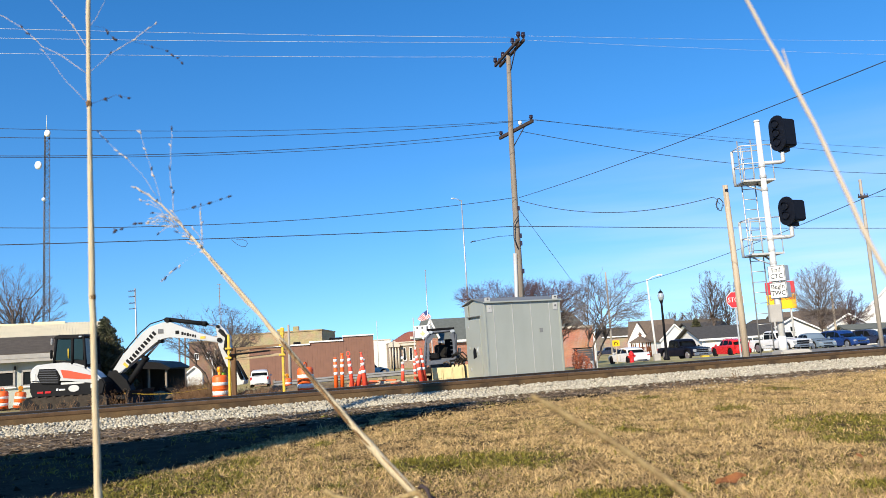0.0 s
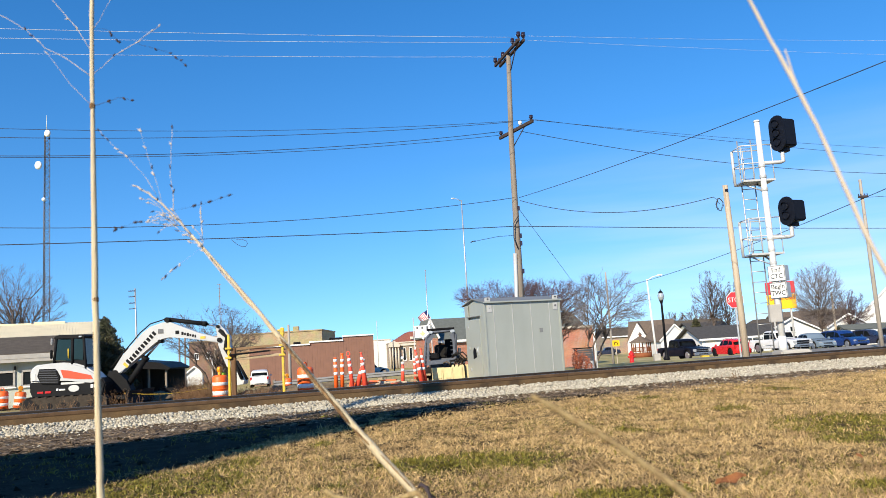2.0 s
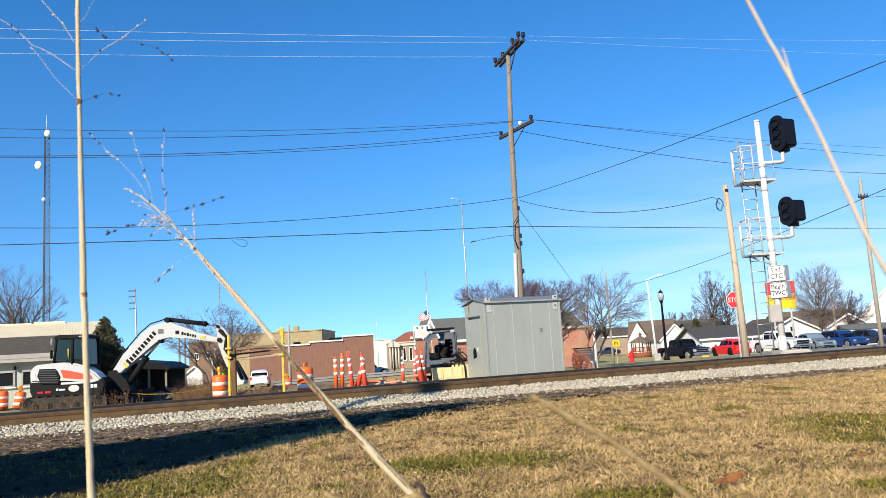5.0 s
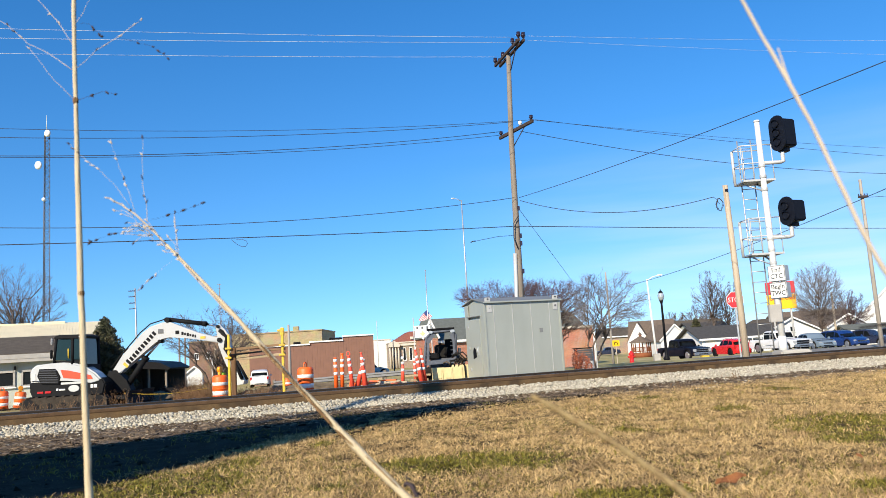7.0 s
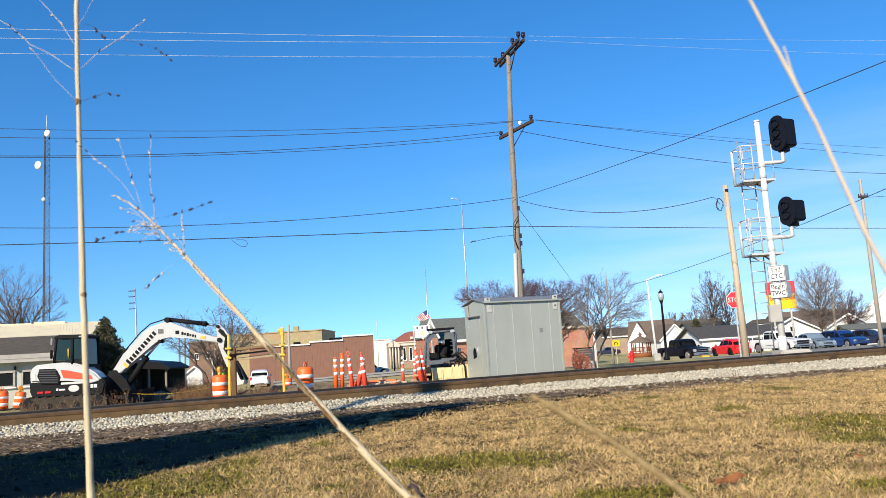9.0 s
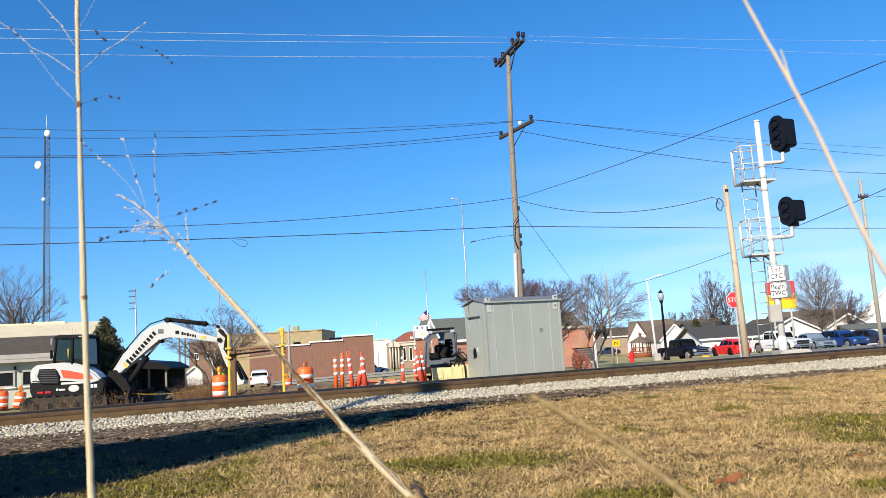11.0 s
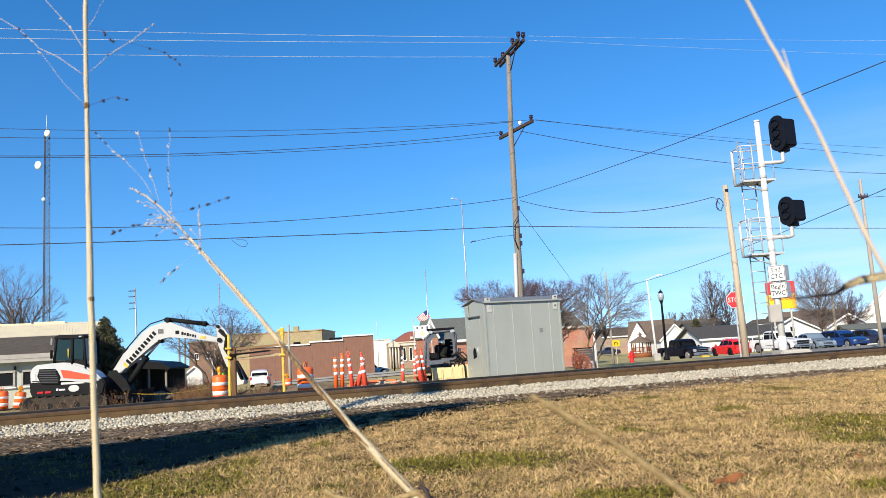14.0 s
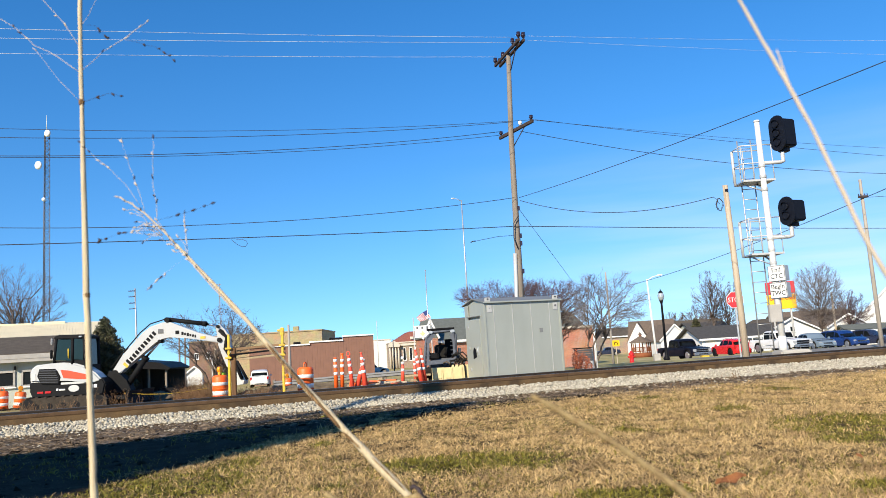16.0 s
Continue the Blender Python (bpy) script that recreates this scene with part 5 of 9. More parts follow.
    box(bm, 2.93, by - 0.178, 2.44, 0.18, 0.01, 0.15)
    part("hose_plate", bm, M_gunmetal, boom)
    bm = bmesh.new()
    prism(bm, [(4.80, 2.45), (4.86, 2.54), (4.94, 2.56), (5.13, 2.37), (5.30, 2.08), (5.27, 1.85), (5.34, 1.35), (5.36, 0.98), (5.22, 0.94), (5.04, 1.40), (4.88, 1.85), (4.88, 2.15)], by - 0.13, by + 0.13, "xz")
    bmesh.ops.bevel(bm, geom=[e for e in bm.edges if abs(e.verts[0].co.y - e.verts[1].co.y) < 0.01], offset=0.02, segments=2, affect="EDGES")
    stick = part("stick", bm, M_white, t, "white dipper stick")
    bm = bmesh.new()
    prism(bm, [(4.93, 2.28), (4.98, 2.40), (5.08, 2.34), (5.20, 2.12), (5.12, 2.10), (5.02, 2.18)], by - 0.145, by - 0.128, "xz")
    part("opening", bm, M_machine_black, stick, "dark cut-out in the side plate")
    bm = bmesh.new()
    bent(bm, [(4.95, by - 0.2, 2.35), (5.2, by - 0.22, 2.1), (5.14, by - 0.22, 1.7), (5.3, by - 0.22, 1.45), (5.5, by - 0.2, 1.5)], 0.055, 8)
    part("hose_bundle", bm, M_rubber, stick, "black hose bundle")
    bm = bmesh.new()
    prism(bm, [(5.40, 1.18), (5.48, 1.18), (5.80, 0.60), (5.76, 0.47), (5.46, 0.44), (5.42, 0.8)], by - 0.28, by + 0.28, "xz")
    bmesh.ops.bevel(bm, geom=bm.edges, offset=0.015, segments=2, affect="EDGES")
    part("bucket", bm, M_silver, t, "pale digging bucket")
    bm = bmesh.new()
    tube(bm, (5.40, by - 0.30, 1.45), (5.72, by - 0.30, 0.66), 0.06, seg=10)
    tube(bm, (5.55, by - 0.30, 1.28), (5.90, by - 0.30, 0.62), 0.05, seg=10)
    part("bucket_ram", bm, M_machine_black, t)
    for p, q, r, nm in (((1.73, by, 0.70), (2.36, by, 1.60), 0.10, "boom_ram"), ((3.18, by, 2.83), (4.46, by, 2.60), 0.075, "stick_ram")):
        bm = bmesh.new()
        tube(bm, p, q, r, seg=12)
        tube(bm, Vector(q) - (Vector(q) - Vector(p)).normalized() * 0.12, q, r * 1.25, seg=12)
        ram = part(nm, bm, M_machine_black, t, "black hydraulic ram")
        bm = bmesh.new()
        e = (2.80, by, 2.06) if nm == "boom_ram" else (4.88, by, 2.50)
        tube(bm, q, e, 0.04, seg=10)
        part("rod", bm, M_chrome, ram)
    for x, z, r in ((1.34, 1.10, 0.12), (2.88, 2.10, 0.06), (4.90, 2.48, 0.06), (4.94, 2.02, 0.08), (3.14, 2.82, 0.09), (5.22, 1.02, 0.07)):
        bm = bmesh.new()
        tube(bm, (x, by - 0.19, z), (x, by + 0.19, z), r, seg=14)
        part("pivot_pin", bm, M_machine_black, t)
    bm = bmesh.new()
    prism(bm, [(0.9, 0.55), (1.9, 0.50), (1.75, 0.85), (1.45, 1.14), (1.15, 1.2)], by - 0.2, by + 0.2, "xz")
    part("swing_post", bm, M_machine_black, t)
    bm = bmesh.new()
    bent(bm, [(1.2, by - 0.1, 1.30), (1.45, by - 0.1, 1.62), (2.2, by - 0.1, 2.44), (2.55, by - 0.1, 2.72), (3.1, by - 0.1, 2.86)], 0.022, 6)
    part("hose", bm, M_rubber, t)


excavator()


def drum(x, y, size, beacon, lean=0.0):
    """Orange and white channelizing drum on a black tyre-ring base."""
    b = gz(x, y)
    t = thing("traffic_drum", pose(x, y, b, 0, lean, random.uniform(0, 90)) @ Matrix.Scale(size, 4), "orange and white traffic drum" + (" with an amber beacon" if beacon else " on the dirt yard"), "traffic drum", "traffic drums")
    bm = bmesh.new()
    lathe(bm, [(0.40, 0.0), (0.42, 0.03), (0.42, 0.08), (0.31, 0.10)], 20)
    part("base", bm, M_rubber, t, "black rubber ring base")
    bm = bmesh.new()
    lathe(bm, [(0.29, 0.08), (0.29, 0.9), (0.25, 0.98), (0.10, 1.0)], 24)
    body = part("body", bm, M_cone, t)
    for z in (0.24, 0.60):
        bm = bmesh.new()
        lathe(bm, [(0.286, z), (0.294, z + 0.004), (0.294, z + 0.15), (0.286, z + 0.155)], 24)
        part("band", bm, M_reflect, body, "white reflective band")
    bm = bmesh.new()
    bent(bm, [(0.10 * math.cos(a), 0, 1.03 + 0.13 * math.sin(a)) for a in np.linspace(-0.4, 3.54, 12)], 0.022, 6)
    part("handle", bm, M_cone, t)
    for k in range(3):
        bm = bmesh.new()
        lathe(bm, [(0.288, 0.20 + 0.26 * k), (0.302, 0.21 + 0.26 * k), (0.302, 0.225 + 0.26 * k), (0.288, 0.235 + 0.26 * k)], 24)
        part("rib", bm, M_cone, body)
    if beacon:
        bm = bmesh.new()
        box(bm, -0.06, -0.04, 1.06, 0.18, 0.1, 0.12, None, 0.02)
        bx = part("beacon_case", bm, M_yellow, t)
        bm = bmesh.new()
        tube(bm, (-0.06, -0.09, 1.21), (-0.06, 0.04, 1.21), 0.11, seg=16)
        part("beacon_lens", bm, M_amber, bx, "amber beacon lens")
    return t


for x, y, size, bc, ln in ((-8.26, 27.8, 0.93, True, 0), (-5.04, 26.9, 0.95, False, 1.5), (-6.93, 33.0, 0.62, True, 0), (-20.25, 35.0, 0.88, False, 0), (-19.5, 35.0, 0.80, True, 7)):
    made = drum(x, y, size, bc, ln)
    if size == 0.93:
        bm = bmesh.new()
        box(bm, -0.07, -0.10, 1.02, 0.26, 0.10, 0.16, pose(0, 0, 0, 0, 8, 0), 0.04)
        part("warning_cloth", bm, M_lime, made, "lime warning cloth")


# odds and ends on the yard
M_plank = material("weathered plank", (0.36, 0.28, 0.18), 0.9, 0, 0.25, 4, 0.4, 40)
for k, (x, y, w, d, h, rz, mat, nm, lab) in enumerate((
    (-2.6, 27.0, 0.9, 0.16, 0.08, 12, M_cone, "orange_board", "flat orange plastic board lying in the dirt"),
    (-1.9, 28.2, 0.5, 0.3, 0.2, -20, M_cone, "orange_board", "orange plastic barrier foot lying in the dirt"),
    (-3.1, 26.4, 1.4, 0.14, 0.06, 5, M_plank, "plank", "weathered plank lying in the dirt"),
    (-0.9, 27.4, 1.1, 0.12, 0.07, -8, M_plank, "plank", "weathered plank lying in the dirt"),
    (-1.3, 26.2, 0.7, 0.2, 0.12, 30, M_plank, "plank", "short timber offcut lying in the dirt"),
)):
    bm = bmesh.new()
    box(bm, 0, 0, h / 2, w, d, h, None, 0.01)
    solo(nm, bm, mat, lab, "debris", m=pose(x, y, gz(x, y), 0, 0, rz))

def timber_stack(x, y, n, seed, label):
    """Offcuts and boards piled crosswise."""
    rng = random.Random(seed)
    t = thing("timber_stack", pose(x, y, gz(x, y)), label, "timber stack")
    z = 0.0
    for k in range(n):
        hgt = rng.uniform(0.06, 0.11)
        bm = bmesh.new()
        box(bm, rng.uniform(-0.08, 0.08), 0, z + hgt / 2, rng.uniform(0.5, 1.0) if k % 2 == 0 else 0.16, 0.16 if k % 2 == 0 else rng.uniform(0.5, 0.8), hgt, pose(0, 0, 0, 0, 0, rng.uniform(-14, 14)), 0.008)
        part("board", bm, M_cone if k == n - 2 else M_plank, t, "orange plastic board" if k == n - 2 else "")
        z += hgt
    return t


timber_stack(-2.35, 26.5, 4, 5, "pile of boards and orange barrier pieces on the dirt")
timber_stack(-1.15, 27.2, 5, 6, "low pile of weathered boards on the dirt")
timber_stack(-3.2, 26.8, 5, 8, "low pile of boards and orange pieces behind the markers")

# broken earth and roots dug out beside the barrier
def dirt_pile(x, y, w, d, h, seed):
    rng = random.Random(seed)
    bm = bmesh.new()
    n, m = 26, 12
    g = [[bm.verts.new(((i / n - 0.5) * w, (j / m - 0.5) * d, h * max(0.0, math.cos((i / n - 0.5) * 3.1)) ** 0.4 * max(0.0, math.cos((j / m - 0.5) * 3.1)) * rng.uniform(0.75, 1.1) - 0.02)) for j in range(m + 1)] for i in range(n + 1)]
    for i in range(n):
        for j in range(m):
            bm.faces.new((g[i][j], g[i + 1][j], g[i + 1][j + 1], g[i][j + 1]))
    solo("dirt_pile", bm, M_dirt, "low heap of dark broken earth", "dirt pile", m=pose(x, y, gz(x, y), 0, 0, 10))


dirt_pile(-5.4, 29.3, 6.4, 1.8, 0.44, 3)
dirt_pile(-11.4, 29.2, 3.8, 1.6, 0.50, 4)

# caution tape sagging from the excavator to the drums
bm = bmesh.new()
tape = [(-10.9, 25.9, 0.50), (-10.3, 26.1, 0.42), (-9.7, 26.4, 0.38), (-9.2, 26.8, 0.40), (-8.6, 27.4, 0.48)]
for a, c in zip(tape, tape[1:]):
    b = [bm.verts.new((q[0], q[1], gz(q[0], q[1]) + q[2] + dz)) for q, dz in ((a, 0), (c, 0), (c, 0.016), (a, 0.016))]
    bm.faces.new(b)
bmesh.ops.remove_doubles(bm, verts=bm.verts, dist=0.001)
bmesh.ops.solidify(bm, geom=bm.faces, thickness=0.004)
solo("caution_tape", bm, M_yellow, "yellow caution tape sagging across the yard", "tape")


def tube_marker(x, y, h=1.16, lean=0.0, cone=False, mat=None, loop=False):
    b = gz(x, y)
    t = thing("channelizer_cone" if cone else "tube_marker", pose(x, y, b, 0, lean, 0), "slim red-orange traffic marker with white bands on a black base", "traffic cone", "traffic markers")
    bm = bmesh.new()
    lathe(bm, [(0.2, 0), (0.2, 0.05), (0.1, 0.08)], 8)
    part("base", bm, M_rubber, t)
    bm = bmesh.new()
    r0, r1 = (0.095, 0.04) if cone else (0.065, 0.055)
    lathe(bm, [(r0, 0.06), (r1, h - 0.1), (r1 * 0.8, h - 0.08), (r1 * 0.8, h - 0.02), (r1 * 1.2, h)], 16)
    body = part("body", bm, mat or M_cone_red, t)
    if loop:
        bm = bmesh.new()
        bent(bm, [(0.055 * math.cos(a), 0, h + 0.05 + 0.08 * math.sin(a)) for a in np.linspace(-1.2, 4.34, 12)], 0.014, 6)
        part("loop_handle", bm, mat or M_cone_red, body)
    for z in (0.52, 0.75, 0.92):
        rr = r0 + (r1 - r0) * (z - 0.06) / (h - 0.16) + 0.003
        bm = bmesh.new()
        lathe(bm, [(rr, z), (rr, z + 0.09)], 16)
        part("band", bm, M_reflect, body, "white reflective band")


for x, y, h, ln, cn in ((-3.55, 24.0, 1.06, 0, False), (-3.39, 24.15, 1.18, 2, False), (-3.05, 24.1, 1.10, -5, False), (-2.96, 24.3, 1.02, 15, True), (-2.64, 24.0, 1.16, -5, True), (-0.96, 26.0, 1.22, -9, True), (-0.88, 26.2, 1.26, -4, True), (-1.62, 26.0, 0.78, 2, False), (-1.30, 28.5, 0.9, 0, False)):
    tube_marker(x, y, h, ln, cn, M_cone if x < -3.3 else None, x == -3.05)


def barrier():
    """Two yellow posts with three weathered timbers slung across."""
    b = gz(-6, 24.5)
    t = thing("timber_barrier", pose(-6.14, 24.5, b), "weathered timbers bolted across two yellow posts", "barrier")
    for x, h in ((-0.84, 1.62), (0.87, 1.58)):
        bm = bmesh.new()
        box(bm, x, 0, (h - b) / 2, 0.075, 0.075, h - b, None, 0.012)
        part("post", bm, M_yellow, t, "yellow painted post")
        if x < 0:
            bm = bmesh.new()
            box(bm, x + 0.13, 0.05, (1.18 - b) / 2, 0.15, 0.12, 1.18 - b, None, 0.015)
            part("backing_post", bm, material("brown timber post", (0.15, 0.085, 0.045), 0.9, 0, 0.3, 5, 0.5, 30, stretch=(6, 6, 0.5)), t, "brown timber post")
        else:
            bm = bmesh.new()
            box(bm, x, -0.01, h - b + 0.02, 0.13, 0.11, 0.26, None, 0.025)
            box(bm, x - 0.10, -0.01, h - b + 0.06, 0.12, 0.06, 0.07, None, 0.015)
            part("clamp_head", bm, M_yellow, t, "yellow screw clamp on the post's top")
        for z in (1.17 - b, 0.87 - b):
            bm = bmesh.new()
            box(bm, x, -0.08, z, 0.2, 0.05, 0.06, None, 0.01)
            part("bracket", bm, M_yellow, t)
    wood = material("weathered brown plank", (0.235, 0.15, 0.085), 0.9, 0, 0.3, 5, 0.5, 30, stretch=(0.5, 6, 6))
    for z, tilt, mat, h in ((1.16 - b, -2.0, wood, 0.075), (1.03 - b, -1.0, wood, 0.05), (0.85 - b, -3.0, M_plank, 0.085)):
        bm = bmesh.new()
        box(bm, 0, 0, 0, 1.82, 0.06, h, pose(0.03, 0.075, z, 0, tilt, 0), 0.01)
        part("plank", bm, mat, t)
    bm = bmesh.new()
    box(bm, -0.1, 0.0, 1.0 - b, 1.3, 0.3, 0.05, pose(0, 0, 0, 0, -3, 0), 0.02)
    part("tarp", bm, M_black, t, "dark folded tarp on the planks")


barrier()


M_cage = material("worn grey-blue cage paint", (0.105, 0.118, 0.145), 0.85, 0.0, 0.25, 6, 0.2, 50)


def loader():
    """Small ride-on machine with an open grey roll cage and a tan blade."""
    b = gz(-0.5, 28)
    t = thing("ride_on_loader", pose(-0.43, 28.0, b, 0, 0, 0), "small grey caged ride-on loader with a tan blade", "loader")
    for y in (-0.45, 0.55):
        bm = bmesh.new()
        bent(bm, [(-0.50, y, 0.15), (-0.47, y, 0.9), (-0.36, y, 1.68), (-0.16, y, 1.86), (0.56, y, 1.90), (0.68, y, 1.72), (0.66, y, 0.75)], 0.045, 8)
        part("cage_hoop", bm, M_cage, t, "grey roll cage hoop")
    bm = bmesh.new()
    box(bm, 0.16, 0.05, 1.96, 1.0, 1.15, 0.07, None, 0.02)
    part("canopy", bm, M_black, t, "black canopy")
    for x in (-0.2, 0.58):
        bm = bmesh.new()
        box(bm, x, -0.55, 1.86, 0.16, 0.08, 0.10, None, 0.02)
        part("work_light", bm, M_lamp_clear, t)
    for k in range(7):
        z = 0.75 + k * 0.15
        for x0, x1 in ((-0.48 + 0.012 * k, -0.28 + 0.012 * k), (0.48, 0.66)):
            bm = bmesh.new()
            tube(bm, (x0, -0.5, z), (x1, -0.5, z), 0.012, seg=5)
            part("guard_bar", bm, M_cage, t)
    bm = bmesh.new()
    prism(bm, [(-0.40, 0.7), (-0.34, 1.60), (-0.16, 1.80), (0.0, 1.80), (-0.26, 1.48), (-0.31, 0.7)], -0.52, -0.46, "xz")
    prism(bm, [(0.57, 0.75), (0.56, 1.5), (0.46, 1.78), (0.64, 1.78), (0.66, 0.75)], -0.52, -0.46, "xz")
    prism(bm, [(-0.36, 0.72), (-0.36, 0.86), (0.62, 0.90), (0.62, 0.74)], -0.54, -0.48, "xz")
    part("side_plate", bm, M_cage, t)
    bm = bmesh.new()
    box(bm, 0.12, 0.15, 0.62, 0.9, 0.9, 0.6, None, 0.06)
    part("engine_body", bm, M_gunmetal, t)
    bm = bmesh.new()
    box(bm, 0.42, 0.62, 1.25, 0.3, 0.04, 0.7, None, 0.01)
    part("rear_screen", bm, M_black, t, "dark rear screen")
    for x in (-0.30, 0.0, 0.30):
        bm = bmesh.new()
        tube(bm, (x, -0.1, 0.95), (x + 0.05, -0.25, 1.3), 0.018, seg=6)
        part("lever", bm, M_black, t)
    bm = bmesh.new()
    box(bm, -0.16, -0.3, 1.02, 0.4, 0.3, 0.22, None, 0.04)
    part("console", bm, M_black, t)
    bm = bmesh.new()
    box(bm, 0.1, 0.0, 0.98, 0.42, 0.4, 0.12, None, 0.04)
    box(bm, 0.1, 0.2, 1.2, 0.42, 0.1, 0.42, None, 0.04)
    part("seat", bm, M_rubber, t, "black seat")
    bm = bmesh.new()
    prism(bm, [(-0.22, 0.04), (-0.22, 0.62), (0.46, 0.60), (0.50, 0.68), (1.16, 0.66), (1.14, 0.10)], -0.95, -0.85, "xz")
    part("blade", bm, M_tan_paint, t, "tan front blade")
    for x in (-0.18, 0.14, 0.48, 0.82, 1.10):
        bm = bmesh.new()
        box(bm, x, -0.96, 0.34, 0.05, 0.05, 0.5, None, 0.01)
        part("blade_rib", bm, M_tan_paint, t)
    rng = random.Random(77)
    for k in range(9):
        bm = bmesh.new()
        x, z = rng.uniform(-0.15, 0.95), rng.uniform(0.66, 0.8)
        bent(bm, [(x, -0.8, z), (x + rng.uniform(-0.2, 0.2), -0.7, z + 0.12), (x + rng.uniform(-0.3, 0.3), -0.55, z + 0.05)], rng.uniform(0.015, 0.03), 6)
        part("fitting", bm, rng.choice((M_black, M_gunmetal, M_steel_rust)), t)
    for x0, x1, top in ((0.55, 1.18, 0.98), (0.70, 1.24, 0.86), (0.40, 0.95, 0.90)):
        bm = bmesh.new()
        bent(bm, [(x0, -0.9, 0.55), (x0 + 0.06, -1.02, 0.78), ((x0 + x1) / 2, -1.05, top), (x1 - 0.03, -1.04, 0.66), (x1, -1.02, 0.18)], 0.022, 6)
        part("hose", bm, M_rubber, t)
    for x, wd in ((-0.02, 0.30), (0.36, 0.22)):
        bm = bmesh.new()
        box(bm, x, -0.965, 0.40, wd, 0.04, 0.34, None, 0.015)
        part("blade_panel", bm, M_tan_paint, t)
    for q in (0.75, 0.9, 0.66):
        bm = bmesh.new()
        bent(bm, [(0.5, -0.5, 0.95), (q, -0.62, 1.1), (q + 0.22, -0.7, 0.85), (q + 0.1, -0.84, 0.4)], 0.024, 6)
        part("hose", bm, M_rubber, t)
    for y in (-0.55, 0.6):
        for x in (-0.3, 0.5):
            bm = bmesh.new()
            lathe(bm, [(0.2, -0.12), (0.3, -0.1), (0.32, 0.0), (0.3, 0.1), (0.2, 0.12)], 18, pose(x, y, 0.32, 90, 0, 0))
            part("wheel", bm, M_rubber, t)
    bm = bmesh.new()
    tube(bm, (0.72, -0.3, 0.7), (0.8, -0.3, 1.25), 0.06, seg=10)
    part("exhaust", bm, M_gunmetal, t)


loader()


def guardrail():
    t = thing("guardrail", pose(0, 0, 0), "galvanised steel guardrail on short posts beyond the yard", "guardrail")
    a, c = Vector((-7.7, 33.75, -0.31)), Vector((-1.3, 34.4, -0.17))
    for k in range(5):
        p = a.lerp(c, k / 4)
        bm = bmesh.new()
        box(bm, p.x, p.y + 0.08, (p.z + gz(p.x, p.y)) / 2, 0.12, 0.1, p.z - gz(p.x, p.y) + 0.36, None, 0.01)
        part("post", bm, M_pole, t)
    d = c - a
    bm = bmesh.new()
    m = Matrix.Translation(a) @ d.to_track_quat("X", "Z").to_matrix().to_4x4()
    prism(bm, [(0.0, -0.11), (-0.05, -0.08), (-0.05, -0.04), (0.0, -0.01), (0.0, 0.01), (-0.05, 0.04), (-0.05, 0.08), (0.0, 0.11), (0.01, 0.105), (-0.04, 0.08), (-0.04, 0.04), (0.01, 0.0), (-0.04, -0.04), (-0.04, -0.08), (0.01, -0.105)], 0, d.length, "yz", m)
    part("beam", bm, M_weathered_zinc, t, "corrugated steel beam")


guardrail()

# loose lumber and tubes lying by the markers
for k, (x, y, z, ln, rz, ry, mat) in enumerate(((-2.3, 25.0, 0.0, 1.3, 5, -4, M_pole_tan), (-1.9, 25.3, 0.02, 1.0, -12, 3, M_pole_tan), (-2.6, 25.2, 0.05, 0.5, 30, 12, M_cone), (-3.0, 25.6, 0.05, 0.6, -20, 8, M_cone))):
    bm = bmesh.new()
    if mat is M_pole_tan:
        box(bm, 0, 0, 0, ln, 0.14, 0.05, None, 0.006)
        solo("plank", bm, mat, "loose pale timber plank on the dirt yard", "plank", "loose planks", m=pose(x, y, gz(x, y) + 0.17 + z, 0, ry, rz))
    else:
        lathe(bm, [(0.2, -ln / 2), (0.2, -ln / 2 + 0.06), (0.12, -ln / 2 + 0.08), (0.04, ln / 2)], 14)
        solo("traffic_cone", bm, mat, "fallen orange traffic cone on the dirt", "traffic cone", "traffic markers", m=pose(x, y, gz(x, y) + 0.17, 0, 84, rz))


# ---- vehicles ----
M_tyre = M_rubber
M_alloy = material("alloy wheel", (0.45, 0.45, 0.46), 0.35, 0.8, 0.1, 8)


def ramp(x, table):
    """The height at x along a table of (x, height) pairs in rising order."""
    return float(np.interp(x, [p[0] for p in table], [p[1] for p in table]))


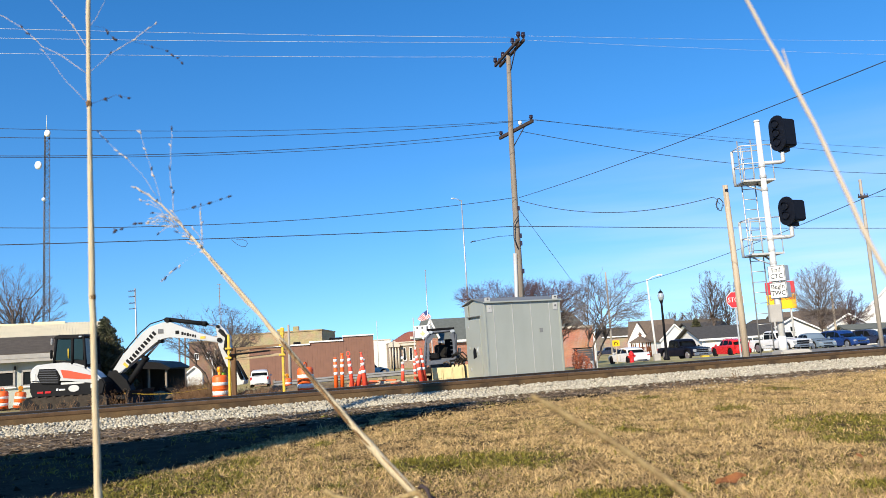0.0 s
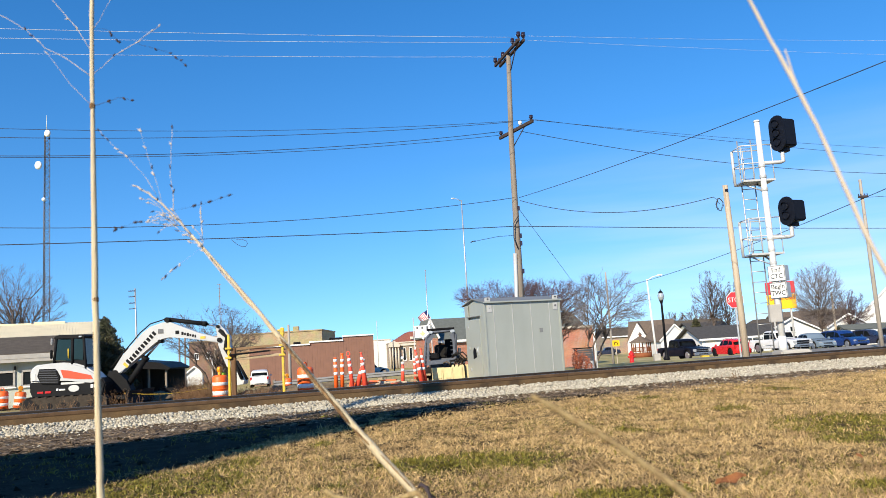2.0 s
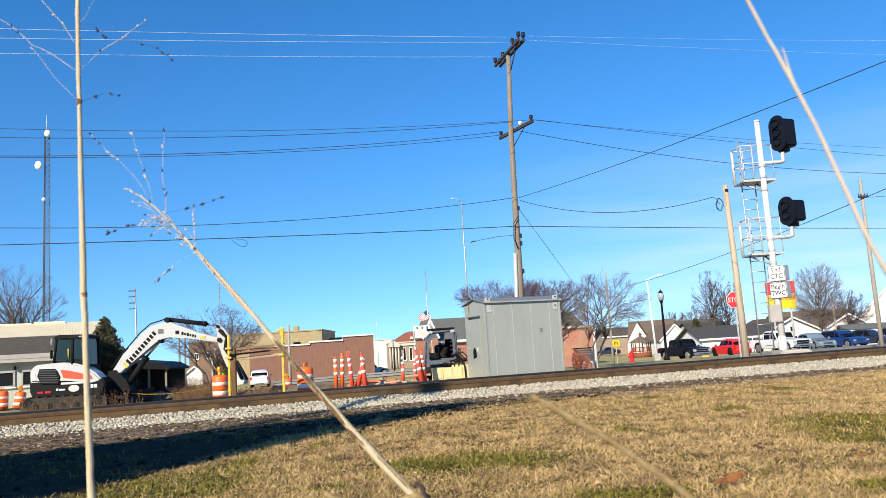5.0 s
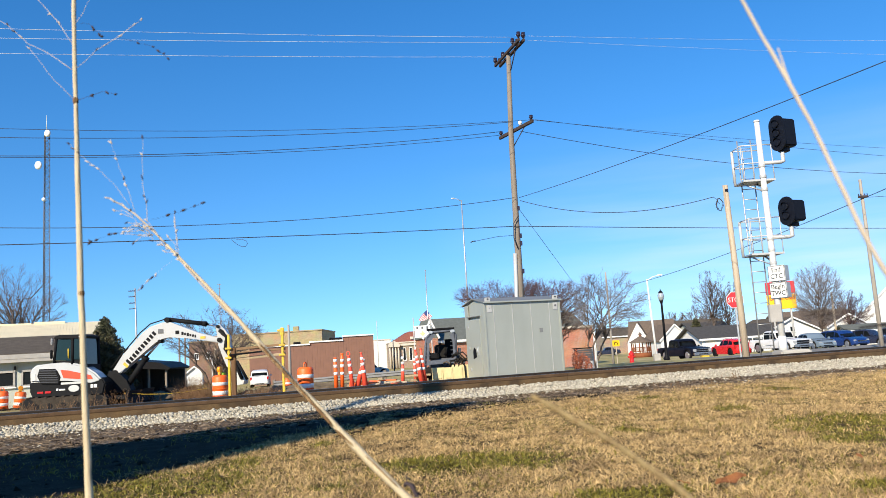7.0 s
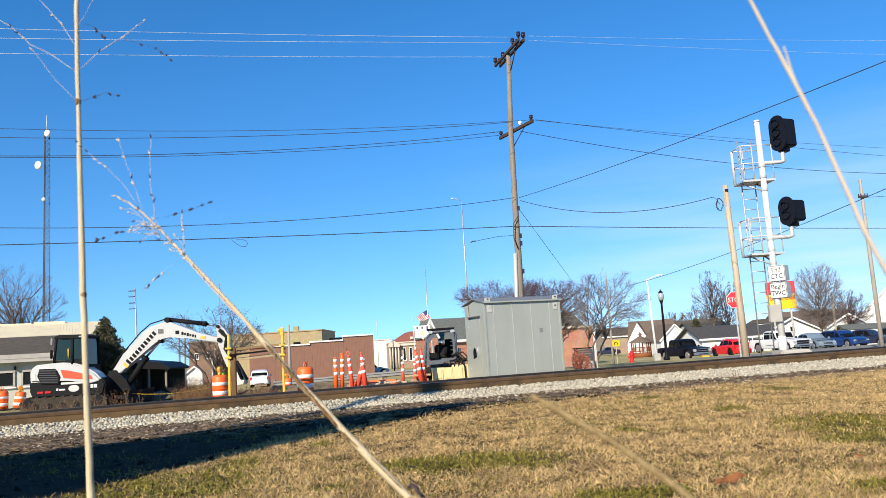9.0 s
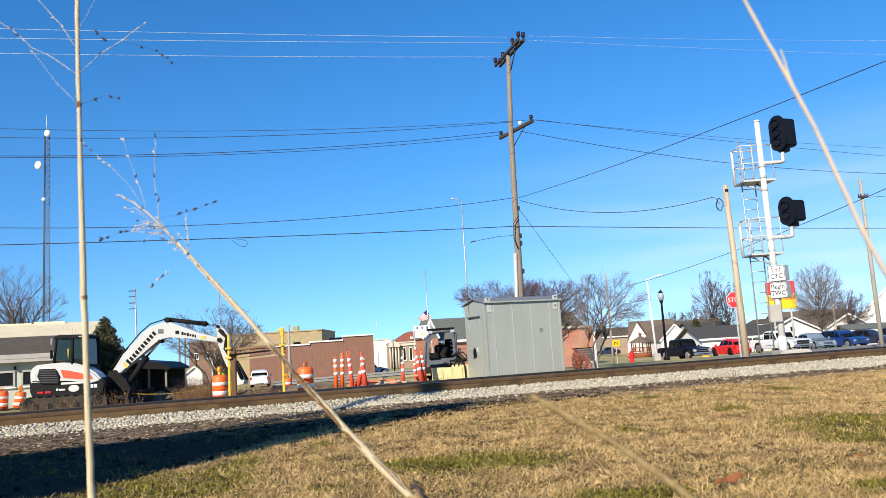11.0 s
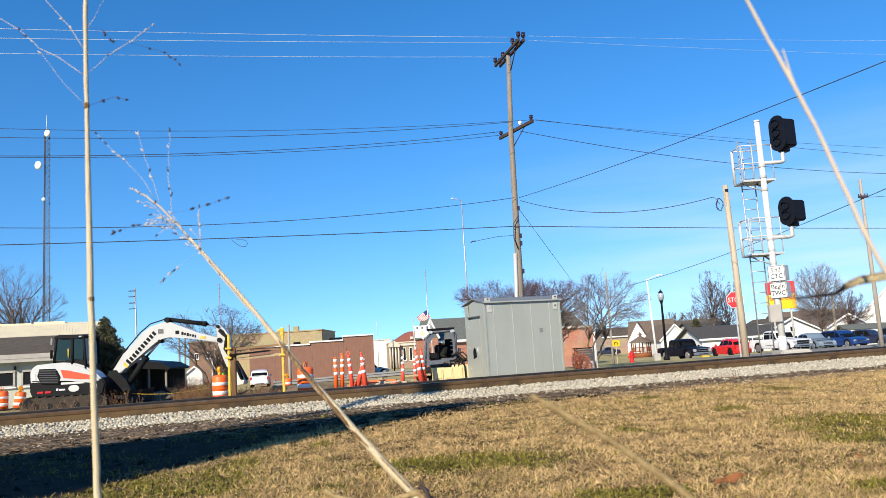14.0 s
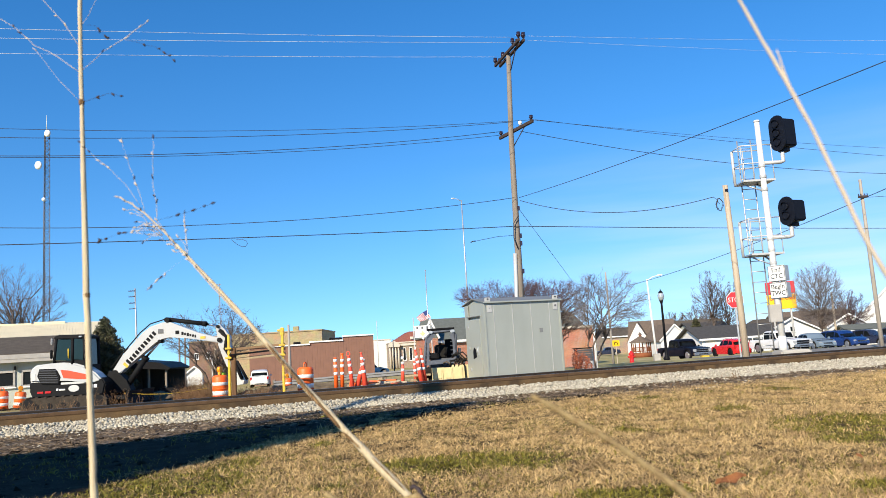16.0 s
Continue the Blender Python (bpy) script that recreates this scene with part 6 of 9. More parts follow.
def car(name, m, label, paint, kind="sedan", L=4.7, W=1.82, H=1.46, wheel=0.33, rim=None):
    """A car in parts; its nose points along +x, its origin lies on the ground under its middle. The body is drawn out along its
    length from a belt line, a roof line and a lower edge that rises over the wheels."""
    t = thing(name, m, label, "car" if kind != "pickup" else "pickup truck", "vehicles about the car park")
    h, w = L / 2, W / 2
    g = 0.40 if kind == "pickup" else 0.26
    xf_, xr = h - (0.92 if kind == "pickup" else 0.85), -h + (1.25 if kind == "pickup" else 0.88)
    if kind == "pickup":
        belt = [(-h, 1.08), (-h + 0.06, 1.15), (0.9, 1.15), (1.2, 1.17), (h - 0.45, 1.10), (h - 0.10, 1.02), (h, 0.80)]
        cab0, cab1 = -1.02, 1.22
        roof = [(cab0 - 0.02, 0.0), (cab0 + 0.10, H - 0.08), (cab0 + 0.35, H), (0.25, H), (0.55, H - 0.07), (cab1, 0.0)]
    elif kind == "sedan":
        belt = [(-h, 0.78), (-h + 0.10, 0.96), (-h + 0.6, 1.0), (0.9, 0.93), (1.15, 0.93), (h - 0.5, 0.82), (h - 0.12, 0.70), (h, 0.52)]
        cab0, cab1 = -h + 0.45, 1.22
        roof = [(cab0, 0.0), (-h + 1.25, H - 0.10), (-0.55, H), (0.0, H - 0.01), (0.32, H - 0.08), (cab1, 0.0)]
    elif kind == "van":
        belt = [(-h, 0.85), (-h + 0.08, 1.05), (1.2, 1.0), (1.5, 1.0), (h - 0.4, 0.86), (h - 0.1, 0.74), (h, 0.55)]
        cab0, cab1 = -h + 0.06, 1.62
        roof = [(cab0, 0.0), (-h + 0.42, H - 0.10), (-h + 0.9, H), (-0.2, H), (0.35, H - 0.09), (cab1, 0.0)]
    else:
        belt = [(-h, 0.80), (-h + 0.08, 1.06), (-h + 0.5, 1.10), (1.0, 1.02), (1.2, 1.02), (h - 0.45, 0.94), (h - 0.1, 0.82), (h, 0.55)]
        cab0, cab1 = -h + 0.10, 1.20
        roof = [(cab0, 0.0), (-h + 0.55, H - 0.12), (-h + 1.1, H - 0.02), (-0.3, H), (0.2, H - 0.07), (cab1, 0.0)]
    arch = wheel * 1.20

    def z_belt(x):
        return ramp(x, belt)

    def z_roof(x):
        return max(z_belt(x) + 0.025, ramp(x, roof))

    def z_low(x):
        z = g + 0.10 * max(0.0, 1 - min(x + h, h - x) / 0.35)
        for xw in (xf_, xr):
            if abs(x - xw) < arch:
                z = max(z, wheel + math.sqrt(arch ** 2 - (x - xw) ** 2))
        return z

    def half(x):
        d = min(x + h, h - x)
        return w * (1 - (0.05 if kind == "pickup" else 0.17) * max(0.0, 1 - d / 0.6) ** 2)

    def half_roof(x):
        up = min(1.0, max(0.0, (z_roof(x) - z_belt(x)) / (H - 1.0)))
        return half(x) * (0.93 - (0.10 if kind == "pickup" else 0.17) * up)

    def section(x):
        a, zb, zr, zl, wr = half(x), z_belt(x), z_roof(x), z_low(x), half_roof(x)
        zl = min(zl, zb - 0.08)
        mid = (zl + zb) / 2
        side = [(a * 0.97, zl), (a, min(mid, zl + 0.16)), (a, mid + 0.06), (a * 0.985, zb - 0.07), (a * 0.95, zb), (wr + 0.02, zr - min(0.09, (zr - zb) * 0.4)), (wr - 0.07, zr - 0.012), (wr * 0.45, zr + 0.012)]
        return [(-y, z) for y, z in side] + [(y, z) for y, z in side[::-1]]

    xs = sorted({round(-h + L * i / 40, 3) for i in range(41)} | {round(xw + arch * f, 3) for xw in (xf_, xr) for f in (-1.01, -0.99, -0.92, -0.8, -0.6, -0.35, 0, 0.35, 0.6, 0.8, 0.92, 0.99, 1.01)} | {cab0, cab1})
    bm = bmesh.new()
    rings = [[bm.verts.new((x, y, z)) for y, z in section(x)] for x in xs]
    for a, b in zip(rings, rings[1:]):
        for i in range(len(a) - 1):
            bm.faces.new((a[i], a[i + 1], b[i + 1], b[i]))
    bm.faces.new(rings[0][::-1])
    bm.faces.new(rings[-1])
    body = part("body", bm, paint, t)
    body.data.polygons.foreach_set("use_smooth", [True] * len(body.data.polygons))
    body.data.set_sharp_from_angle(angle=radians(42))
    bm = bmesh.new()
    box(bm, 0, 0, g + 0.16, L * 0.90, W * 0.80, 0.30)
    box(bm, 0, 0, 0.62, L * 0.82, W * 0.78, 0.5)
    part("underbody", bm, M_rubber, t, "dark underside and wheel wells")
    for x in (xf_, xr):
        for sy in (-1, 1):
            bm = bmesh.new()
            lathe(bm, [(wheel * 0.66, -0.11), (wheel * 0.93, -0.11), (wheel, -0.07), (wheel, 0.07), (wheel * 0.93, 0.11), (wheel * 0.66, 0.11)], 24, pose(x, sy * (w - 0.13), wheel, 90, 0, 0))
            wh = part("wheel", bm, M_tyre, t)
            bm = bmesh.new()
            yo = sy * (w - 0.022)
            for k in range(6):
                a = 2 * math.pi * k / 6 + 0.3
                box(bm, 0, 0, wheel * 0.36, wheel * 0.24, 0.03, wheel * 0.62, pose(x, yo, wheel, 0, math.degrees(a), 0))
            tube(bm, (x, yo - 0.015, wheel), (x, yo + 0.015, wheel), wheel * 0.24, seg=12)
            lathe(bm, [(wheel * 0.60, -0.02), (wheel * 0.70, -0.03), (wheel * 0.70, 0.03), (wheel * 0.60, 0.02)], 24, pose(x, yo, wheel, 90, 0, 0))
            part("rim", bm, rim or M_alloy, wh)
    # glazing follows the cabin's sides
    posts = {"sedan": [-h + 0.95, -0.25, 0.95], "suv": [-h + 0.42, -h + 1.15, -0.20, 0.92], "van": [-h + 0.25, -h + 1.25, -0.05, 1.30], "pickup": [cab0 + 0.16, 0.02, 0.98]}[kind]
    for sy in (-1, 1):
        for x0, x1 in zip(posts, posts[1:]):
            bm = bmesh.new()
            lo, hi = [], []
            for i in range(9):
                x = x0 + 0.04 + (x1 - x0 - 0.08) * i / 8
                zb, zr, wr = z_belt(x), z_roof(x), half_roof(x)
                top = zr - min(0.12, (zr - zb) * 0.45)
                bot = min(zb + 0.03, top - 0.01)
                f0, f1 = 0.02, 0.96
                ya, yb = half(x) * 0.95, wr + 0.02
                lo.append(bm.verts.new((x, sy * (ya + (yb - ya) * f0 + 0.012), bot)))
                hi.append(bm.verts.new((x, sy * (ya + (yb - ya) * f1 + 0.012), top)))
            for i in range(8):
                bm.faces.new((lo[i], lo[i + 1], hi[i + 1], hi[i]))
            bmesh.ops.solidify(bm, geom=bm.faces, thickness=0.006)
            part("side_window", bm, M_glass, t, "dark side window")
        bm = bmesh.new()
        box(bm, cab1 - 0.38, sy * (w + 0.08), z_belt(cab1 - 0.38) + 0.10, 0.12, 0.20, 0.15, None, 0.03)
        part("mirror", bm, paint if kind != "pickup" else M_black, t)
        for x in posts[1:-1]:
            bm = bmesh.new()
            box(bm, x + 0.10, sy * (w + 0.005), z_belt(x) - 0.13, 0.16, 0.03, 0.03, None, 0.01)
            part("door_handle", bm, paint, t)
            bm = bmesh.new()
            box(bm, x, sy * (w - 0.002), (g + z_belt(x)) / 2, 0.014, 0.012, z_belt(x) - g - 0.22)
            part("door_gap", bm, M_black, t)
    rear = (cab0 + 0.08, cab0 + 0.40) if kind != "sedan" else (cab0 + 0.08, cab0 + 0.72)
    for x0, x1, nm in ((0.60 if kind != "van" else 0.55, cab1 - 0.08, "windscreen"), (*rear, "rear_window")):
        if kind == "pickup" and nm == "rear_window":
            continue
        bm = bmesh.new()
        rows = []
        for i in range(7):
            x = x0 + (x1 - x0) * i / 6
            wr, zr = half_roof(x), z_roof(x)
            out = 0.02 if nm == "windscreen" else -0.02
            rows.append([bm.verts.new((x + out, f * (wr - 0.08), zr + 0.022 - 0.02 * f * f)) for f in (-1, -0.5, 0, 0.5, 1)])
        for r0, r1 in zip(rows, rows[1:]):
            for i in range(4):
                bm.faces.new((r0[i], r0[i + 1], r1[i + 1], r1[i])).smooth = True
        bmesh.ops.solidify(bm, geom=bm.faces, thickness=0.006)
        part(nm, bm, M_glass, t, "dark glazing")
    # lamps, grille, bumpers, plate
    zf, zt = z_belt(h - 0.12), z_belt(-h + 0.08)
    for sy in (-1, 1):
        bm = bmesh.new()
        if kind == "pickup":
            box(bm, h - 0.05, sy * w * 0.78, zf - 0.16, 0.18, w * 0.30, 0.24, None, 0.03)
        else:
            box(bm, h - 0.17, sy * w * 0.70, zf - 0.05, 0.26, w * 0.34, 0.13, pose(0, 0, 0), 0.04)
        part("headlight", bm, M_lamp_clear, t, "clear headlight")
        bm = bmesh.new()
        if kind == "sedan":
            box(bm, -h + 0.07, sy * w * 0.70, zt - 0.14, 0.14, w * 0.34, 0.14, None, 0.02)
        else:
            box(bm, -h + 0.08, sy * w * 0.86, zt - 0.16, 0.16, w * 0.18, 0.30, None, 0.02)
        part("tail_light", bm, M_red_lamp, t, "red tail light")
    bm = bmesh.new()
    if kind == "pickup":
        box(bm, h - 0.01, 0, zf - 0.20, 0.10, w * 1.22, 0.36, None, 0.03)
    else:
        box(bm, h - 0.05, 0, zf - 0.14, 0.12, w * 0.95, 0.14, None, 0.02)
    gr = part("grille", bm, M_black, t, "dark grille")
    bm = bmesh.new()
    for dz in ((0.0,) if kind != "pickup" else (-0.17, 0.0, 0.17)):
        box(bm, h + (0.045 if kind == "pickup" else 0.015), 0, (zf - 0.20 if kind == "pickup" else zf - 0.14) + dz, 0.02, w * (1.22 if kind == "pickup" else 0.95), 0.035 if kind == "pickup" else 0.03)
    part("grille_bar", bm, M_chrome, gr)
    for x, nm in ((h - 0.03, "front_bumper"), (-h + 0.03, "rear_bumper")):
        bm = bmesh.new()
        if kind == "pickup":
            box(bm, x + math.copysign(0.06, x), 0, g + 0.16, 0.20, W * 0.94, 0.26, None, 0.05)
        else:
            box(bm, x - math.copysign(0.06, x), 0, g + 0.16, 0.24, W * 0.80, 0.24, None, 0.08)
        bump = part(nm, bm, M_chrome if kind == "pickup" else paint, t)
        bm = bmesh.new()
        box(bm, x + math.copysign(0.155 if kind == "pickup" else 0.052, x), 0, g + 0.13, 0.02, W * 0.5, 0.08, None, 0.01)
        part("air_intake", bm, M_black, bump)
    bm = bmesh.new()
    box(bm, -h - (0.09 if kind == "pickup" else 0.02), 0, g + 0.42, 0.012, 0.32, 0.15)
    part("plate_bar", bm, M_reflect, t, "blank plate")
    if kind == "pickup":
        bm = bmesh.new()
        box(bm, (-h + cab0) / 2, 0, 1.195, h + cab0 - 0.14, W * 0.82, 0.012)
        part("bed_floor", bm, M_black, t, "dark open bed")
    if kind in ("van", "suv"):
        for sy in (-1, 1):
            bm = bmesh.new()
            bent(bm, [(-h + 0.8, sy * w * 0.66, H + 0.0), (-h + 0.95, sy * w * 0.66, H + 0.06), (-0.2, sy * w * 0.66, H + 0.06), (0.05, sy * w * 0.66, H - 0.02)], 0.018, 6)
            part("roof_bar", bm, M_black, t)
    return t


def paint(name, c, rough=0.28, coat=0.3):
    return material(name, c, rough, 0.0, 0.04, 2, coat=coat)


P_black = paint("black car paint", (0.006, 0.007, 0.014), 0.4, 0.0)
P_black.node_tree.nodes["Principled BSDF"].inputs["Specular IOR Level"].default_value = 0.15
P_red = paint("red car paint", (0.62, 0.02, 0.02))
P_white = paint("white car paint", (0.66, 0.66, 0.66))
P_silver = material("silver-blue car paint", (0.20, 0.26, 0.32), 0.35, 0.25, 0.05, 2, coat=0.2)
P_blue = paint("blue car paint", (0.010, 0.035, 0.15))
P_dark = paint("dark blue car paint", (0.02, 0.025, 0.05))


def park(x, y, head):
    return pose(x, y, gz(x, y) + 0.012, 0, 0, head)


car("pickup_truck", park(21.7, 72.0, -73), "black crew-cab pickup truck parked in the lot", P_black, "pickup", 5.8, 2.0, 1.92, 0.45)
car("red_suv", park(26.6, 73.5, 101), "bright red compact suv parked in the lot", P_red, "suv", 4.5, 1.86, 1.66, 0.39, M_black)
car("pickup_truck", park(28.95, 68.0, -76), "white extended-cab pickup truck parked in the lot", P_white, "pickup", 6.0, 1.98, 1.90, 0.43)
car("sedan", park(32.6, 69.5, -85), "silver-blue sedan parked in the lot", P_silver, "sedan", 4.6, 1.8, 1.50, 0.36)
car("minivan", park(37.7, 74.3, -77), "blue minivan parked in the lot", P_blue, "van", 4.9, 1.95, 1.68, 0.38)
car("dark_suv", park(44.0, 81.0, -60), "dark blue suv parked at the lot's end", P_dark, "suv", 4.7, 1.88, 1.72, 0.36)
car("dark_suv", park(48.5, 83.0, -60), "dark grey suv parked at the lot's end", P_dark, "suv", 4.7, 1.88, 1.80, 0.36)
car("white_suv", park(-19.6, 80.0, 101), "white suv parked beside the brown building", P_white, "suv", 4.7, 1.9, 1.75, 0.36)
car("dark_sedan", park(28.2, 139.0, 178), "dark sedan parked far across the lawn", P_dark, "sedan", 4.6, 1.8, 1.5)
car("white_van", park(-10.9, 106.0, 10), "white van parked in front of the white building", P_white, "van", 5.0, 1.9, 1.9, 0.36)
white_car = car("white_sedan", park(15.2, 68.0, 175), "white sedan driving away along the street", P_white, "sedan", 5.0, 1.9, 1.49, 0.36, M_black)


# ---- buildings ----
def brick_mat(name, c, mortar=(0.42, 0.39, 0.35)):
    m = bpy.data.materials.new(name)
    m.use_nodes = True
    n, l = m.node_tree.nodes, m.node_tree.links
    b = n["Principled BSDF"]
    tc = n.new("ShaderNodeTexCoord")
    mp = n.new("ShaderNodeMapping")
    mp.inputs["Rotation"].default_value = (radians(90), 0, 0)
    br = n.new("ShaderNodeTexBrick")
    br.inputs["Scale"].default_value = 1.0
    br.inputs["Brick Width"].default_value = 0.22
    br.inputs["Row Height"].default_value = 0.075
    br.inputs["Mortar Size"].default_value = 0.008
    v = Vector(c)
    br.inputs["Color1"].default_value = (*(v * 0.8), 1)
    br.inputs["Color2"].default_value = (*(v * 1.2), 1)
    br.inputs["Mortar"].default_value = (*mortar, 1)
    ns = n.new("ShaderNodeTexNoise")
    ns.inputs["Scale"].default_value = 0.8
    ns.inputs["Detail"].default_value = 5
    mx = n.new("ShaderNodeMix")
    mx.data_type = "RGBA"
    mx.blend_type = "MULTIPLY"
    mx.inputs[0].default_value = 0.5
    l.new(tc.outputs["Object"], mp.inputs[0])
    l.new(mp.outputs[0], br.inputs["Vector"])
    l.new(tc.outputs["Object"], ns.inputs["Vector"])
    l.new(br.outputs["Color"], mx.inputs[6])
    l.new(ns.outputs["Color"], mx.inputs[7])
    l.new(mx.outputs[2], b.inputs["Base Color"])
    b.inputs["Roughness"].default_value = 0.9
    return m


M_brick = brick_mat("orange-red brick", (0.46, 0.17, 0.085))
M_tan_brick = brick_mat("tan brick", (0.45, 0.35, 0.20), (0.44, 0.36, 0.23))
M_buff = brick_mat("buff brick", (0.40, 0.28, 0.19), (0.42, 0.38, 0.32))
M_brown_siding = material("brown metal siding", (0.20, 0.098, 0.066), 0.6, 0.0, 0.12, 1.5, 0.1, 30)
M_white_siding = material("white clapboard", (0.68, 0.68, 0.67), 0.7, 0, 0.06, 2, 0.1, 30)
M_white_wall = material("white painted wall", (0.68, 0.67, 0.64), 0.8, 0, 0.06, 1, 0.1, 30)
M_greenish = material("pale grey-green siding", (0.44, 0.46, 0.40), 0.8, 0, 0.08, 2, 0.1, 30)
M_cream_roof = material("cream standing-seam roof", (0.76, 0.66, 0.44), 0.6, 0.0, 0.08, 1, 0.05, 30)
M_shingle_dark = material("dark grey shingles", (0.075, 0.072, 0.07), 0.95, 0, 0.25, 3, 0.4, 25)
M_shingle_brown = material("brown shingles", (0.15, 0.115, 0.09), 0.95, 0, 0.25, 3, 0.4, 25)
M_shingle_grey = material("grey-brown shingles", (0.105, 0.088, 0.070), 0.95, 0, 0.25, 3, 0.4, 25)
M_shingle_green = material("grey-green shingles", (0.135, 0.145, 0.13), 0.95, 0, 0.2, 3, 0.4, 25)
M_tile_red = material("red tile roof", (0.25, 0.085, 0.062), 0.8, 0, 0.2, 3, 0.3, 25)
M_stone = material("pale limestone trim", (0.56, 0.50, 0.42), 0.85, 0, 0.1, 2, 0.1, 30)
M_frame = material("white window frame", (0.75, 0.75, 0.74), 0.5, 0, 0.05, 4)
M_dark_door = material("dark doorway", (0.03, 0.03, 0.032), 0.6, 0, 0.2, 4)


def window(parent, x, z, w, h, y=0.0, frame_w=0.08, cols=1):
    """A framed window in a wall that faces the camera; x, z is its middle."""
    bm = bmesh.new()
    for cx, cz, sx, sz in ((x, z + h / 2, w + frame_w, frame_w), (x, z - h / 2, w + frame_w, frame_w), (x - w / 2, z, frame_w, h), (x + w / 2, z, frame_w, h)):
        box(bm, cx, y - 0.03, cz, sx, 0.08, sz)
    for k in range(1, cols):
        box(bm, x - w / 2 + w * k / cols, y - 0.03, z, frame_w * 0.6, 0.07, h)
    win = part("window", bm, M_frame, parent)
    bm = bmesh.new()
    box(bm, x, y - 0.012, z, w - 0.02, 0.02, h - 0.02)
    part("pane", bm, M_glass, win, "dark window pane")
    bm = bmesh.new()
    box(bm, x, y - 0.06, z - h / 2 - 0.06, w + 0.2, 0.14, 0.06)
    part("sill", bm, M_frame, win)


def door_in(parent, x, z0, w, h, mat, y=0.0):
    bm = bmesh.new()
    box(bm, x, y - 0.02, z0 + h / 2, w, 0.06, h, None, 0.01)
    part("door", bm, mat, parent)


def building(name, x, y, yaw, w, d, h, wall, label, roof="flat", rise=0.0, roof_mat=None, ridge="x", over=0.4, coping=None, windows=(), doors=(), category="building", base=None):
    """A building whose front runs from its origin along +x; its roof is flat with a parapet, or a gable."""
    b = gz(x, y) if base is None else base
    t = thing(name, pose(x, y, b - 0.1, 0, 0, yaw), label, category)
    h = h + 0.1
    bm = bmesh.new()
    if roof == "gable" and ridge == "y":
        prism(bm, [(0, 0), (w, 0), (w, h), (w / 2, h + rise), (0, h)], 0, d, "xz")
    elif roof == "gable":
        prism(bm, [(0, 0), (d, 0), (d, h), (d / 2, h + rise), (0, h)], 0, w, "yz")
    else:
        box(bm, w / 2, d / 2, h / 2, w, d, h)
    part("wall", bm, wall, t)
    rm = roof_mat or M_shingle_dark
    if roof == "gable":
        k = over
        for sgn in (0, 1):
            bm = bmesh.new()
            if ridge == "y":
                s = rise / (w / 2)
                e = (-k, h - k * s) if not sgn else (w + k, h - k * s)
                c = (w / 2, h + rise)
                prism(bm, [(e[0], e[1] + 0.02), (e[0], e[1] + 0.2), (c[0], c[1] + 0.2), (c[0], c[1] + 0.02)], -k, d + k, "xz")
            else:
                s = rise / (d / 2)
                e = (-k, h - k * s) if not sgn else (d + k, h - k * s)
                c = (d / 2, h + rise)
                prism(bm, [(e[0], e[1] + 0.02), (e[0], e[1] + 0.2), (c[0], c[1] + 0.2), (c[0], c[1] + 0.02)], -k, w + k, "yz")
            part("roof_slope", bm, rm, t, "shingled roof slope")
        bm = bmesh.new()
        if ridge == "x":
            box(bm, w / 2, -k, h - k * rise / (d / 2) + 0.06, w + 2 * k, 0.05, 0.22)
            part("fascia", bm, M_frame, t)
        else:
            for sgn in (-1, 1):
                ang = math.atan2(rise, w / 2)
                ln = (w / 2 + k) / math.cos(ang)
                box(bm, 0, 0, 0, ln, 0.06, 0.2, pose(w / 2 + sgn * (w / 4 + k / 2), -k - 0.02, h + rise / 2 - k / 2 * rise / (w / 2) + 0.1, 0, sgn * math.degrees(ang), 0))
            part("bargeboard", bm, M_frame, t)
    else:
        bm = bmesh.new()
        box(bm, w / 2, 0.06, h + 0.08, w + 0.1, 0.4, 0.18)
        box(bm, 0.1, d / 2, h + 0.08, 0.4, d, 0.18)
        box(bm, w - 0.1, d / 2, h + 0.08, 0.4, d, 0.18)
        part("coping", bm, coping or M_stone, t, "parapet coping")
        bm = bmesh.new()
        box(bm, w / 2, d / 2, h - 0.02, w - 0.1, d - 0.1, 0.1)
        part("flat_roof", bm, M_asphalt, t)
    for wx, wz, ww, wh, cols in windows:
        window(t, wx, wz + 0.1, ww, wh, 0.0, 0.09, cols)
    for dx, dw, dh, mat in doors:
        door_in(t, dx, 0.1, dw, dh, mat)
    return t


# low grey-green office with a dark roof behind the excavator
office = building("low_office", -29.5, 35.0, 22, 11.5, 8, 2.55, M_greenish, "low grey-green office with dark shallow roof and strip windows", "gable", 0.9, M_shingle_grey, "x", 0.5,
                  windows=[(8.2, 1.42, 0.8, 0.72, 1), (9.35, 1.42, 0.8, 0.72, 1), (10.4, 1.42, 0.85, 0.72, 1), (7.0, 1.42, 0.8, 0.72, 1)])
bm = bmesh.new()
box(bm, 5.75, -0.25, 2.42, 11.9, 0.5, 0.2)
part("soffit", bm, M_concrete, office)
for c in office.children:
    if c.name.startswith(("fascia", "window")):
        c.data.materials[0] = M_concrete
for x in (8.65, 10.2):
    bm = bmesh.new()
    box(bm, x, -0.15, 2.05, 0.08, 0.3, 0.2, None, 0.02)
    part("wall_lamp", bm, M_black, office)

